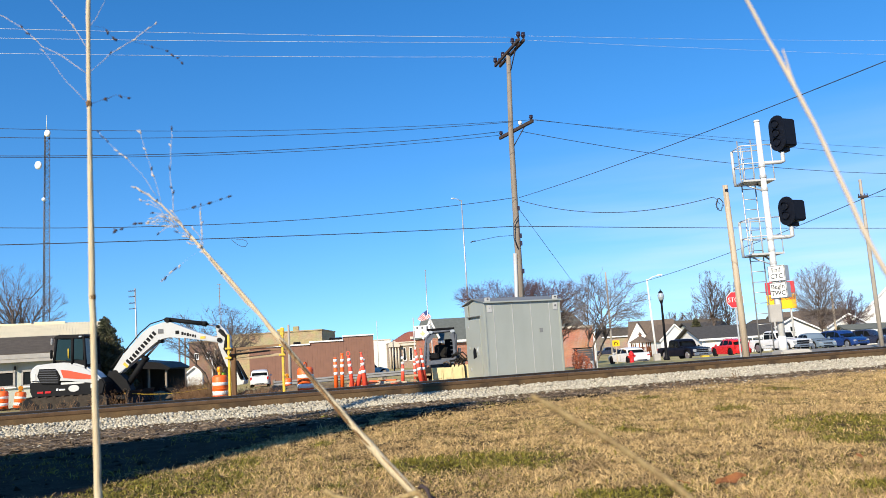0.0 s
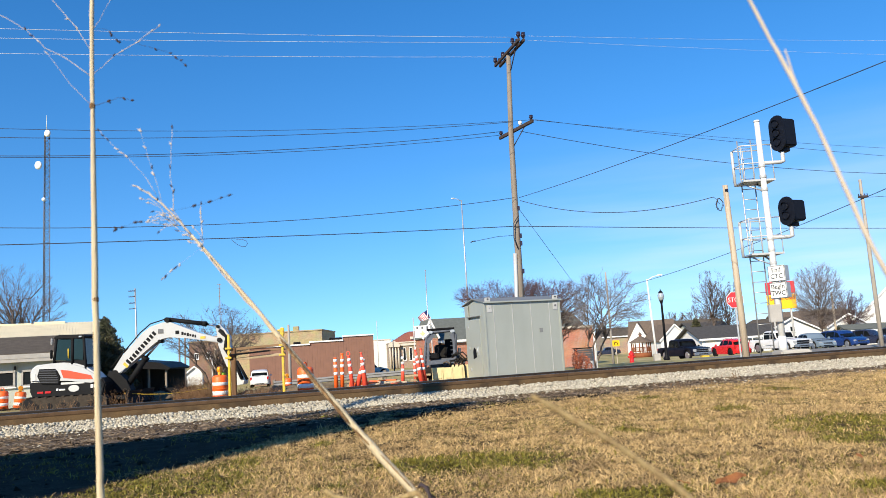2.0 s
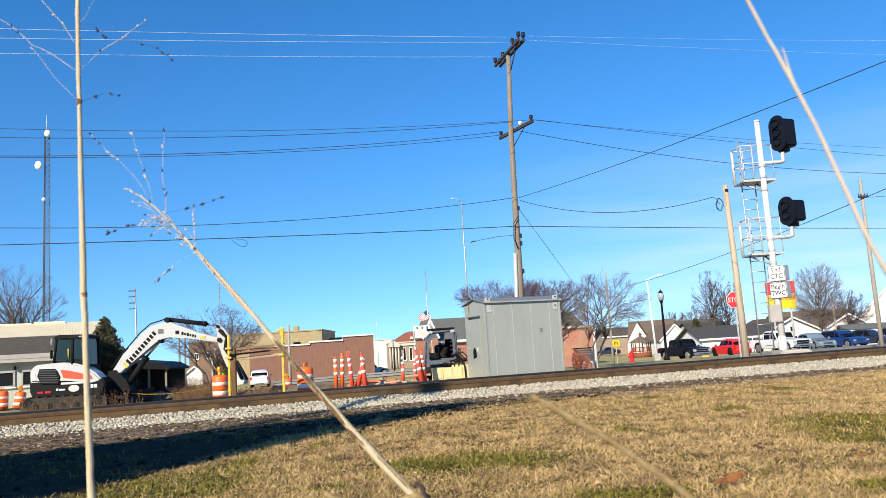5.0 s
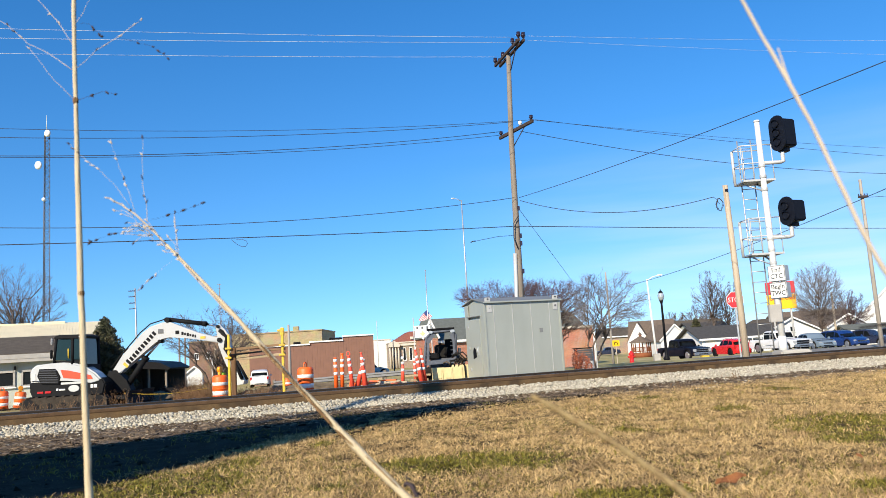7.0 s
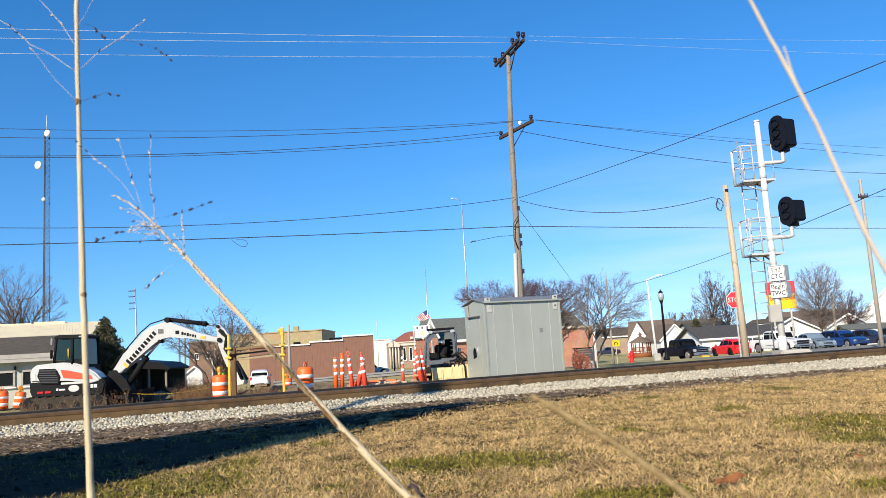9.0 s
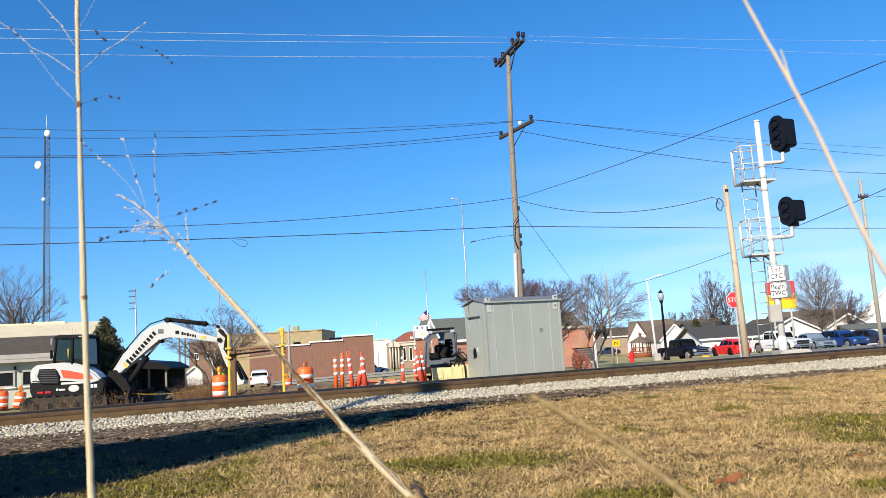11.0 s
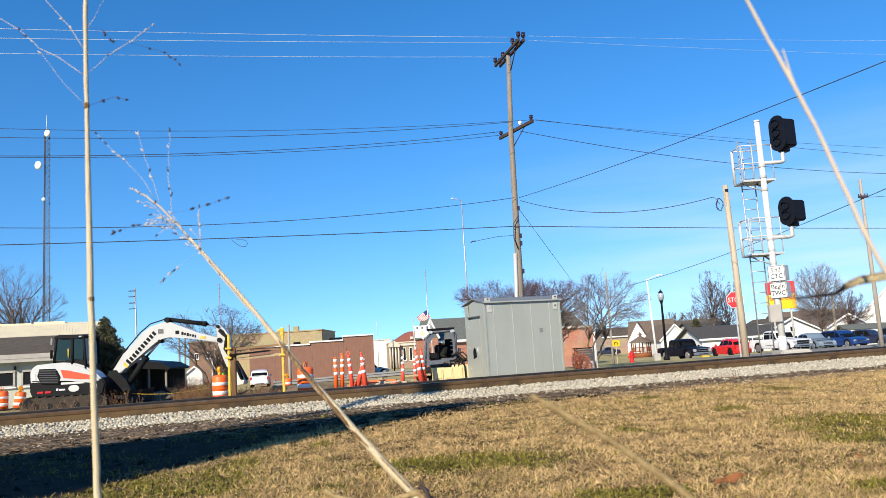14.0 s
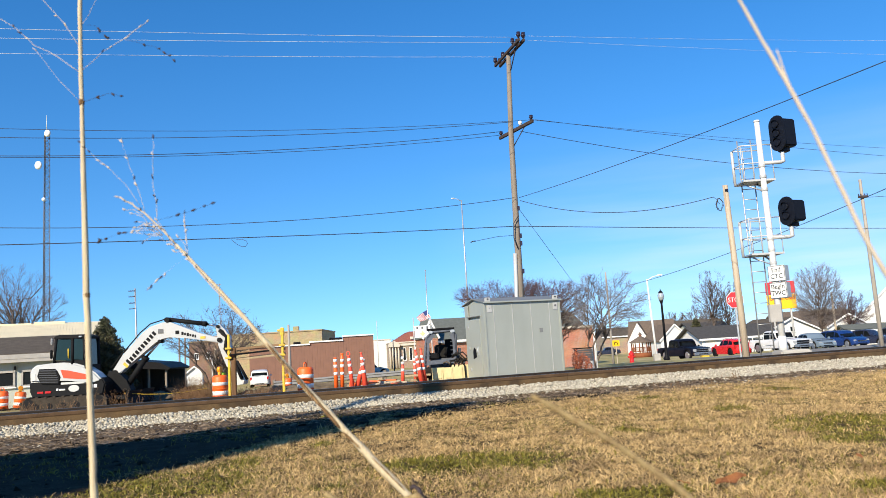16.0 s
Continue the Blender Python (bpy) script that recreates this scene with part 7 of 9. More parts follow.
# warehouse with a pale standing-seam roof
wh = building("warehouse", -42.5, 47.7, 25, 19.1, 16, 3.9, M_white_wall, "long warehouse with cream standing-seam metal roof", "gable", 2.2, M_cream_roof, "x", 0.3)
for k in range(87):
    bm = bmesh.new()
    x = -0.2 + k * 0.22
    ang = math.degrees(math.atan2(2.2, 8))
    box(bm, 0, 4.1, 0.202, 0.03, 8.5, 0.010, pose(x, 0.0, 4.0, ang, 0, 0))
    part("roof_seam", bm, M_cream_roof, wh)
for x0, x1, z in ((0.0, 14.2, 0.13), (14.4, 16.6, 0.20)):
    bm = bmesh.new()
    box(bm, (x0 + x1) / 2, 8.0, 6.2 + z, x1 - x0, 0.6, 0.2)
    part("ridge_vent", bm, M_cream_roof, wh)

# dark open shelter and white garages behind the yard
sh = thing("dark_shelter", pose(-18.6, 45.0, gz(-18, 45)), "dark flat-roofed open shelter with black interior", "shelter")
bm = bmesh.new()
prism(bm, [(-0.6, 2.1), (-0.3, 2.32), (1.9, 2.05), (2.5, 1.72), (2.4, 1.62), (-0.6, 1.9)], -0.4, 3.0, "xz")
part("roof", bm, M_black, sh)
bm = bmesh.new()
box(bm, 0.85, 2.9, 0.9, 2.7, 0.12, 1.8)
box(bm, -0.45, 1.5, 0.95, 0.12, 2.8, 1.9)
part("back_wall", bm, M_dark_door, sh)
for x in (0.0, 1.1, 2.1):
    bm = bmesh.new()
    box(bm, x, 0, 0.9, 0.11, 0.11, 1.85)
    part("post", bm, M_pole, sh)
bm = bmesh.new()
box(bm, 2.7, -0.3, 0.30, 1.7, 0.7, 0.6, None, 0.05)
part("bin", bm, M_black, sh, "black bin")
building("white_garage", -37.5, 110.0, 14, 2.2, 4, 1.7, M_white_siding, "small white garage with gable roof", "gable", 0.9, M_shingle_grey, "y", 0.25, doors=[(1.2, 1.3, 1.7, M_white_wall)])
building("white_garage", -40.9, 111.0, 14, 1.8, 4, 2.1, M_white_siding, "low white garage beside the trees", "gable", 0.6, M_shingle_dark, "x", 0.3)

# tan block behind, brown metal store in front of it
tan = building("tan_block", -37.4, 121.0, 0, 17.6, 14, 7.1, M_tan_brick, "old tan brick commercial block with a row of windows", "flat", coping=M_tan_brick, windows=[(6.6 + 1.3 * k, 4.6, 0.9, 1.0, 2) for k in range(6)])
M_brown_brick = brick_mat("brown brick", (0.25, 0.14, 0.09), (0.28, 0.22, 0.17))
building("brick_block", -39.7, 118.0, 0, 4.5, 2.9, 6.3, M_brown_brick, "old brown brick block behind the bare trees", "flat", coping=M_tan_brick, windows=[(1.1, 4.2, 0.6, 0.9, 2), (2.9, 4.2, 0.6, 0.9, 2)])
bm = bmesh.new()
box(bm, 12.8, 4, 7.7, 0.9, 0.8, 1.0)
part("chimney", bm, M_tan_brick, tan)
brown = thing("brown_store", pose(-30.3, 87.0, gz(-20, 90) - 0.1, 0, 0, 8), "brown corrugated metal store with stepped white-edged roofline", "building")
for x0, x1, top in ((7.6, 14.4, 4.35), (14.4, 18.2, 4.6), (18.2, 21.75, 5.05)):
    bm = bmesh.new()
    box(bm, (x0 + x1) / 2, 6.0, top / 2, x1 - x0, 12, top)
    part("wall", bm, M_brown_siding, brown)
    bm = bmesh.new()
    box(bm, (x0 + x1) / 2, -0.05, top + 0.08, x1 - x0 + 0.1, 0.3, 0.15)
    part("coping", bm, M_frame, brown)
for k in range(46):
    x = 7.75 + k * 0.30
    top = 4.35 if x < 14.4 else (4.6 if x < 18.2 else 5.05)
    bm = bmesh.new()
    box(bm, x, -0.01, top / 2, 0.05, 0.03, top)
    part("siding_rib", bm, M_brown_siding, brown)
for x, z in ((12.9, 4.62), (17.4, 4.88)):
    bm = bmesh.new()
    box(bm, x, 1.6, z, 1.5 if x > 13 else 0.8, 1.2, 0.34, None, 0.04)
    part("roof_unit", bm, M_black, brown, "dark rooftop unit")

# white block, courthouse-like bank, and the sign before it
building("white_block", -18.7, 150.0, 5, 7.4, 3, 5.45, M_white_wall, "plain white two-storey block", "flat")
bank = building("columned_hall", -10.7, 140.0, 8, 9.0, 14, 4.6, M_buff, "buff brick hall with stone columns, pediment and red tile roof", "flat", windows=[(2.6 + 1.15 * k, 2.5, 0.5, 2.3, 1) for k in range(5)])
bm = bmesh.new()
prism(bm, [(-0.3, 4.5), (1.75, 4.5), (0.72, 5.15)], -0.9, 0.6, "xz")
part("pediment", bm, M_stone, bank, "pale stone pediment")
bm = bmesh.new()
box(bm, 0.72, -0.4, 4.25, 2.05, 1.1, 0.5)
box(bm, 5.4, -0.1, 4.35, 7.2, 0.3, 0.4)
part("entablature", bm, M_stone, bank)
for k in range(4):
    bm = bmesh.new()
    tube(bm, (-0.05 + k * 0.51, -0.6, 0.2), (-0.05 + k * 0.51, -0.6, 4.05), 0.15, 0.13, 12)
    part("column", bm, M_stone, bank)
bm = bmesh.new()
prism(bm, [(0.6, 4.9), (9.4, 4.9), (7.6, 6.7), (3.8, 6.7)], 2.0, 12.0, "xz")
part("tile_roof", bm, M_tile_red, bank, "red tile roof")
for k in range(4):
    bm = bmesh.new()
    box(bm, 4.2 + k * 1.1, 1.95, 5.5, 0.6, 0.5, 0.5, None, 0.03)
    part("dormer", bm, M_stone, bank)

post_sign = thing("post_sign", pose(-2.5, 62.0, gz(-2.5, 62)), "white lettered board with an emblem on two posts", "sign")
bz = gz(-2.5, 62)
for x in (-0.25, 1.15):
    bm = bmesh.new()
    tube(bm, (x, 0, 0), (x, 0, 3.4 - bz), 0.04, seg=8)
    part("post", bm, M_silver, post_sign)
bm = bmesh.new()
box(bm, 0.45, -0.06, 2.25 - bz, 1.25, 0.06, 0.95, None, 0.01)
board = part("board", bm, M_reflect, post_sign, "white sign board")
for x in (0.05, 0.45, 0.85):
    bm = bmesh.new()
    box(bm, x, -0.095, 2.55 - bz, 0.16, 0.01, 0.2)
    part("letter_bar", bm, M_gunmetal, board)
bm = bmesh.new()
prism(bm, [(0.45 + 0.24 * math.cos(k * math.pi / 4) * (1 if k % 2 == 0 else 0.55), 2.08 - bz + 0.24 * math.sin(k * math.pi / 4) * (1 if k % 2 == 0 else 0.55)) for k in range(8)], -0.1, -0.09, "xz")
part("emblem", bm, M_tan_paint, board, "tan cross-shaped emblem")

# hall with a green-grey gable roof and brick walls, partly behind the shelter
hall = building("brick_hall", -0.7, 80.0, 14, 16.0, 9, 3.55, M_brick, "orange brick hall with green-grey roof and white gable", "gable", 2.2, M_shingle_green, "x", 0.5)
bm = bmesh.new()
prism(bm, [(0.2, 3.8), (8.8, 3.8), (4.5, 5.7)], -0.06, 0.0, "yz")
part("gable_boards", bm, M_white_siding, hall, "white boarded gable end")
bm = bmesh.new()
box(bm, 8.0, -0.08, 3.5, 16.2, 0.12, 0.5)
part("frieze", bm, M_white_siding, hall)
bm = bmesh.new()
prism(bm, [(-2.2, 3.9), (-0.6, 3.9), (-1.4, 5.65)], -1.1, 3.0, "xz")
part("front_gable", bm, M_shingle_green, hall, "grey-green shingled front gable")
bm = bmesh.new()
box(bm, -1.4, 0.95, 1.95, 1.5, 4.0, 3.9)
part("front_wall", bm, M_brick, hall)
ang = math.degrees(math.atan2(1.75, 0.8))
for sgn in (-1, 1):
    bm = bmesh.new()
    box(bm, 0, 0, 0, 2.15, 4.3, 0.10, pose(-1.4 + sgn * 0.45, 1.05, 4.82, 0, sgn * ang, 0))
    part("gable_roof", bm, M_shingle_green, hall)
    bm = bmesh.new()
    box(bm, 0, 0, 0, 2.15, 0.10, 0.20, pose(-1.4 + sgn * 0.42, -1.16, 4.80, 0, sgn * ang, 0))
    part("rake_board", bm, M_white_siding, hall, "white rake board")
bk = building("brick_annex", 8.6, 60.0, -8, 2.55, 9, 3.05, M_brick, "low orange brick building beside the bare tree", "flat", coping=M_stone)
bm = bmesh.new()
box(bm, 2.62, 0.2, 1.5, 0.2, 0.2, 3.0)
part("downpipe", bm, M_white_siding, bk)

# houses across the lawn
h1 = building("house", 28.6, 122.0, -17, 6.4, 9, 2.35, M_white_siding, "white house with brown roof and a steep front gable", "gable", 3.0, M_shingle_brown, "x", 0.4, windows=[(4.2, 1.4, 0.9, 1.2, 2), (5.6, 1.4, 0.9, 1.2, 2)], category="house")
bm = bmesh.new()
prism(bm, [(-0.4, 0.1), (3.0, 0.1), (3.0, 2.3), (1.3, 5.3), (-0.4, 2.3)], -1.2, 3.6, "xz")
part("front_gable", bm, M_white_siding, h1, "white front gable")
bm = bmesh.new()
for sgn in (-1, 1):
    ang = math.atan2(3.0, 1.7)
    box(bm, 0, 0, 0, 3.75, 5.0, 0.10, pose(1.3 + sgn * 0.92, 1.3, 3.75, 0, sgn * math.degrees(ang), 0))
part("gable_roof", bm, M_shingle_brown, h1)
building("house", 30.0, 150.0, 0, 6.5, 8, 3.4, M_buff, "far buff brick house with weathered tan roof", "gable", 1.5, M_shingle_grey, "x", 0.4, category="house")
building("house", 30.6, 112.0, 4, 4.3, 8, 2.2, M_white_siding, "narrow white gabled house", "gable", 2.1, M_shingle_brown, "y", 0.25, category="house")
lb = building("long_low_building", 31.0, 95.0, 3, 9.5, 8, 1.95, M_white_siding, "long low white building with dark shingle roof", "gable", 1.35, M_shingle_dark, "x", 0.5, doors=[(1.3, 1.9, 1.75, M_white_wall)], windows=[(4.2, 1.2, 0.9, 0.7, 1), (6.2, 1.2, 0.9, 0.7, 1), (8.0, 1.2, 0.9, 0.7, 1)])
for k in range(7):
    bm = bmesh.new()
    tube(bm, (2.6 + k * 1.1, -0.9, 0), (2.6 + k * 1.1, -0.9, 1.95), 0.06, seg=6)
    part("porch_post", bm, M_frame, lb)
building("house", 35.2, 122.0, 0, 9.0, 8, 2.6, M_white_siding, "house with grey roof beyond the low building", "gable", 2.4, M_shingle_grey, "x", 0.4, category="house")
building("house", 40.6, 100.0, 8, 8.2, 9, 2.0, M_white_siding, "white house with grey roof and small windows", "gable", 1.9, M_shingle_grey, "y", 0.4, windows=[(2.0, 1.2, 0.8, 0.9, 1), (5.8, 1.2, 0.8, 0.9, 1), (4.1, 2.5, 0.7, 0.7, 1)], category="house")
building("house", 37.8, 118.0, 8, 6.0, 8, 2.9, M_greenish, "grey house with dark roof", "gable", 1.6, M_shingle_dark, "x", 0.4, windows=[(1.6, 1.5, 0.8, 0.9, 1)], category="house")
building("house", 52.0, 118.0, 6, 12.0, 9, 2.6, M_white_siding, "white house with broad brown roof", "gable", 2.6, M_shingle_brown, "x", 0.4, windows=[(2.0, 1.3, 0.9, 0.9, 1), (5.0, 1.3, 0.9, 0.9, 1)], category="house")
building("house", 49.0, 100.0, 6, 5.6, 8, 2.4, M_white_siding, "small white house with gable to the lot", "gable", 1.5, M_shingle_brown, "y", 0.3, windows=[(2.8, 1.3, 0.9, 0.9, 1)], category="house")
building("tall_white_house", 57.0, 110.75, -28, 14.2, 10, 1.8, M_white_siding, "tall white house with steep gable and narrow windows", "gable", 7.2, M_shingle_dark, "y", 0.3, windows=[(7.1, 5.6, 0.7, 1.0, 1), (6.2, 3.0, 0.7, 1.0, 1), (8.2, 3.0, 0.7, 1.0, 1)], category="house")
building("porch_building", 47.5, 92.0, -10, 14.0, 4.5, 1.7, M_white_siding, "low white building with green-grey roof", "gable", 0.6, M_shingle_green, "x", 0.4)


def gazebo():
    x, y = 27.2, 110.0
    t = thing("gazebo", pose(x, y, gz(x, y)), "small brown wooden gazebo with brown shingle roof", "gazebo")
    r, f = 1.4, 0.90
    wood = material("gazebo timber", (0.24, 0.085, 0.04), 0.85, 0, 0.2, 6)
    bm = bmesh.new()
    lathe(bm, [(r * 1.28, 2.3 * f), (r * 1.25, 2.36 * f), (0.28, 3.25 * f), (0.22, 3.3 * f)], 8)
    lathe(bm, [(0.32, 3.5 * f), (0.30, 3.54 * f), (0.04, 3.95 * f)], 8)
    part("roof", bm, M_shingle_brown, t)
    bm = bmesh.new()
    lathe(bm, [(0.2, 3.2 * f), (0.2, 3.52 * f)], 8)
    part("cupola", bm, wood, t)
    bm = bmesh.new()
    lathe(bm, [(r * 1.05, 0.0), (r * 1.05, 0.62), (r, 0.64), (r - 0.1, 0.66)], 8)
    part("deck", bm, wood, t)
    for k in range(8):
        a = math.pi / 8 + k * math.pi / 4
        p = (r * 0.95 * math.cos(a), r * 0.95 * math.sin(a))
        c = (r * 0.95 * math.cos(a + math.pi / 4), r * 0.95 * math.sin(a + math.pi / 4))
        bm = bmesh.new()
        tube(bm, (*p, 0.64), (*p, 2.36 * f), 0.085, seg=6)
        part("post", bm, wood, t)
        for z in (0.85, 1.4):
            bm = bmesh.new()
            tube(bm, (*p, z), (*c, z), 0.04, seg=5)
            part("rail_bar", bm, wood, t)
        bm = bmesh.new()
        for q in range(1, 6):
            g = q / 6
            tube(bm, (p[0] + (c[0] - p[0]) * g, p[1] + (c[1] - p[1]) * g, 0.85), (p[0] + (c[0] - p[0]) * g, p[1] + (c[1] - p[1]) * g, 1.4), 0.025, seg=4)
        part("balusters", bm, wood, t)


gazebo()

# a plain tall wall and a pole behind the camera, whose shadows fall over the lawn and the track
bm = bmesh.new()
a, c = Vector((-6.66, -3.45, 0)), Vector((-30.3, -21.5, 0))
dv = c - a
box(bm, dv.length / 2, 0, 3.94, dv.length, 0.3, 7.88, Matrix.Translation(a) @ dv.to_track_quat("X", "Z").to_matrix().to_4x4())
solo("wall_south", bm, M_brick, "tall brick end wall behind the lawn", "wall", kind="structure")
back_pole = plain_pole(-9.55, -5.2, 9.7, 0.13, M_pole, "wooden utility pole with an added can behind the lawn")
# unseen can, placed so that its shadow darkens a spot on the near rail
bm = bmesh.new()
lathe(bm, [(0.10, 9.72), (0.17, 9.74), (0.17, 10.22), (0.10, 10.26)], 16, Matrix.Translation((0.53, 0, 0)))
tube(bm, (0, 0, 9.6), (0.53, 0, 9.78), 0.04, seg=8)
part("shadow_can", bm, M_galv, back_pole, "grey can on a bracket, added to cast a dark spot")


# ---- trees and shrubs ----
def sticks_mesh(name, segs, mat, sides=3):
    """Many tapered sticks (p0, p1, r0, r1) in one mesh."""
    a = np.array([s[0] for s in segs], dtype=float)
    b = np.array([s[1] for s in segs], dtype=float)
    r0 = np.array([s[2] for s in segs])[:, None]
    r1 = np.array([s[3] for s in segs])[:, None]
    d = b - a
    d /= np.linalg.norm(d, axis=1, keepdims=True) + 1e-9
    ref = np.where(np.abs(d[:, 2:3]) > 0.9, np.array([[1.0, 0, 0]]), np.array([[0, 0, 1.0]]))
    u = np.cross(d, ref)
    u /= np.linalg.norm(u, axis=1, keepdims=True) + 1e-9
    w = np.cross(d, u)
    vs = []
    for p, r in ((a, r0), (b, r1)):
        for k in range(sides):
            ang = 2 * math.pi * k / sides
            vs.append(p + r * (math.cos(ang) * u + math.sin(ang) * w))
    v = np.stack(vs, 1).reshape(-1, 3)
    q = np.array([(k, (k + 1) % sides, sides + (k + 1) % sides, sides + k) for k in range(sides)])
    f = (q[None] + 2 * sides * np.arange(len(a))[:, None, None]).reshape(-1, 4)
    return raw_mesh(name, v, f, mat)


def bare_tree(x, y, h, spread, r, seed, label, twig=None, stems=1, clear=0.28, low=0.35, n=(14, 7, 6, 3), fine=0.008, off=0.0, rise=0.5, wild=1.0, lift=0.0):
    """A leafless tree. Limbs rise from the trunk to points on an egg-shaped crown; branches, twigs and shoots follow in turn.
    clear: the bare share of the trunk, low: the share of the height where the crown begins, rise: how far limbs go up before they turn out,
    wild: how far twigs stray from their limb, lift: how far they turn upwards."""
    rng = random.Random(seed)
    thick, thin = [], []
    cz = h * (1 + low) / 2
    rz, rx = h * (1 - low) / 2, spread / 2

    def inside(p, k=1.0):
        return ((p.x - off) / rx) ** 2 + (p.y / rx) ** 2 + ((p.z - cz) / rz) ** 2 <= k

    def run(out, pts, r0, r1):
        m = len(pts) - 1
        for i in range(m):
            out.append((pts[i], pts[i + 1], max(fine * 0.8, r0 + (r1 - r0) * i / m), max(fine * 0.6, r0 + (r1 - r0) * (i + 1) / m)))

    def arch(p0, up, p2, m, jit):
        p1 = p0 + up
        out = []
        for i in range(m + 1):
            f = i / m
            q = p0 * (1 - f) ** 2 + p1 * 2 * f * (1 - f) + p2 * f * f
            if 0 < i < m:
                q = q + Vector((rng.gauss(0, jit), rng.gauss(0, jit), rng.gauss(0, jit)))
            out.append(q)
        return out

    def shoot(out, p, d, ln, r0, m):
        pts, cur, dd = [p], p, d.normalized()
        for i in range(m):
            dd = (dd + Vector((rng.gauss(0, 0.22), rng.gauss(0, 0.22), rng.gauss(0, 0.18) + 0.05))).normalized()
            cur = cur + dd * ln / m
            pts.append(cur)
        run(out, pts, r0, fine * 0.6)
        return pts

    feet = []
    for s in range(stems):
        a = 2 * math.pi * (s + rng.random() * 0.5) / stems
        o = 0.0 if stems == 1 else 0.12
        top = Vector((off * 0.5 + (rx * 0.25 * math.cos(a) if stems > 1 else 0), (rx * 0.25 * math.sin(a) if stems > 1 else 0), h * clear))
        pts = arch(Vector((o * math.cos(a), o * math.sin(a), -0.15)), Vector((0, 0, h * clear * 0.5)), top, 5, 0.01 * h)
        run(thick, pts, r if stems == 1 else r * 0.75, r * 0.72 if stems == 1 else r * 0.5)
        feet.append(pts[-1])
        if stems == 1:
            tip = Vector((off * 0.8, 0, h * (0.80 - 0.15 * low)))
            lead = arch(top, Vector((0, 0, (tip.z - top.z) * 0.5)), tip, 6, 0.015 * h)
            run(thick, lead, r * 0.72, r * 0.18)
            feet += lead[1:5]
    for k in range(n[0]):
        a = 2 * math.pi * (k * 0.618 + 0.1 * rng.random())
        v = -0.55 + 1.5 * (k + rng.random()) / n[0]
        v = min(v, 0.97)
        c = math.sqrt(max(0.0, 1 - v * v))
        e = rng.uniform(0.8, 1.0)
        tip = Vector((off + rx * e * c * math.cos(a), rx * e * c * math.sin(a), cz + rz * e * v))
        foot = rng.choice(feet[:3] if v < 0.3 else feet)
        d = tip - foot
        limb = arch(foot, Vector((d.x * 0.25, d.y * 0.25, abs(d.z) * 0.2 + d.length * 0.35 * rise)), tip, 7, 0.012 * h)
        rl = r * 0.42
        run(thick, limb, rl, fine * 1.3)
        for _ in range(n[1]):
            f = rng.uniform(0.25, 1.0)
            i = min(6, int(f * 7))
            p = limb[i].lerp(limb[i + 1], f * 7 - i)
            out_d = Vector((p.x - off, p.y, p.z - cz * 0.8)).normalized()
            d2 = (out_d * 0.7 + (limb[i + 1] - limb[i]).normalized() * 0.6 + Vector((rng.gauss(0, 0.6), rng.gauss(0, 0.6), rng.gauss(0, 0.5))) * wild + Vector((0, 0, lift))).normalized()
            ln = rx * rng.uniform(0.35, 0.65)
            while ln > 0.1 * rx and not inside(p + d2 * ln, 1.12):
                ln *= 0.8
            if ln < 0.16 * rx and rng.random() < 0.7:
                continue
            br = shoot(thin, p, d2, ln, max(fine * 1.2, rl * (1 - 0.8 * f) * 0.6), 4)
            for _ in range(n[2]):
                j = rng.randrange(1, 5)
                d3 = (br[j] - br[j - 1]).normalized() * 0.7 + out_d * 0.3 + Vector((rng.gauss(0, 0.65), rng.gauss(0, 0.65), rng.gauss(0, 0.55))) * wild + Vector((0, 0, lift))
                ln3 = rx * rng.uniform(0.12, 0.30)
                while ln3 > 0.06 * rx and not inside(br[j] + d3.normalized() * ln3, 1.08):
                    ln3 *= 0.75
                if ln3 < 0.075 * rx:
                    continue
                tw = shoot(thin, br[j], d3, ln3, fine, 3)
                for _ in range(n[3]):
                    q = tw[rng.randrange(1, 4)]
                    d4 = d3.normalized() * 0.6 + Vector((rng.gauss(0, 0.7), rng.gauss(0, 0.7), rng.gauss(0, 0.6))) * wild + Vector((0, 0, lift))
                    shoot(thin, q, d4, rx * rng.uniform(0.05, 0.12), fine * 0.8, 2)
    b = gz(x, y)
    t = thing("bare_tree", pose(x, y, b), label, "tree")
    ob = new("trunk", sticks_mesh("trunk", thick, M_bark, 6))
    ob.parent = t
    ob = new("crown", sticks_mesh("crown", thin, twig or M_twig, 3))
    ob.parent = t
    tagged(ob, "leafless mass of fine twigs", kind="stuff")
    return t


M_twig_pale = material("grey-brown street tree twigs", (0.205, 0.170, 0.150), 0.9, 0, 0.2, 4, spread=0.3)
bare_tree(-44.9, 80.0, 14.2, 9.4, 0.22, 21, "tall bare deciduous tree behind the warehouse", fine=0.009, n=(26, 8, 6, 2), low=0.26, rise=0.8, wild=0.6, lift=0.25)
bare_tree(-46.4, 83.0, 11.6, 6.0, 0.15, 22, "smaller bare tree leaning from a tall one", fine=0.010, n=(16, 7, 6, 3), low=0.4, rise=0.7, off=1.6, wild=0.5, lift=0.3)
bare_tree(-12.5, 41.0, 4.6, 5.4, 0.13, 23, "low bare many-stemmed tree behind the excavator arm", stems=4, fine=0.006, n=(20, 8, 7, 4), low=0.40, rise=0.4)
bare_tree(3.10, 41.0, 4.95, 5.3, 0.15, 24, "bare flat-topped tree with reddish twigs", M_twig_red, fine=0.0058, n=(30, 9, 7, 3), low=0.62, rise=0.15, clear=0.4, wild=0.7, lift=0.12)
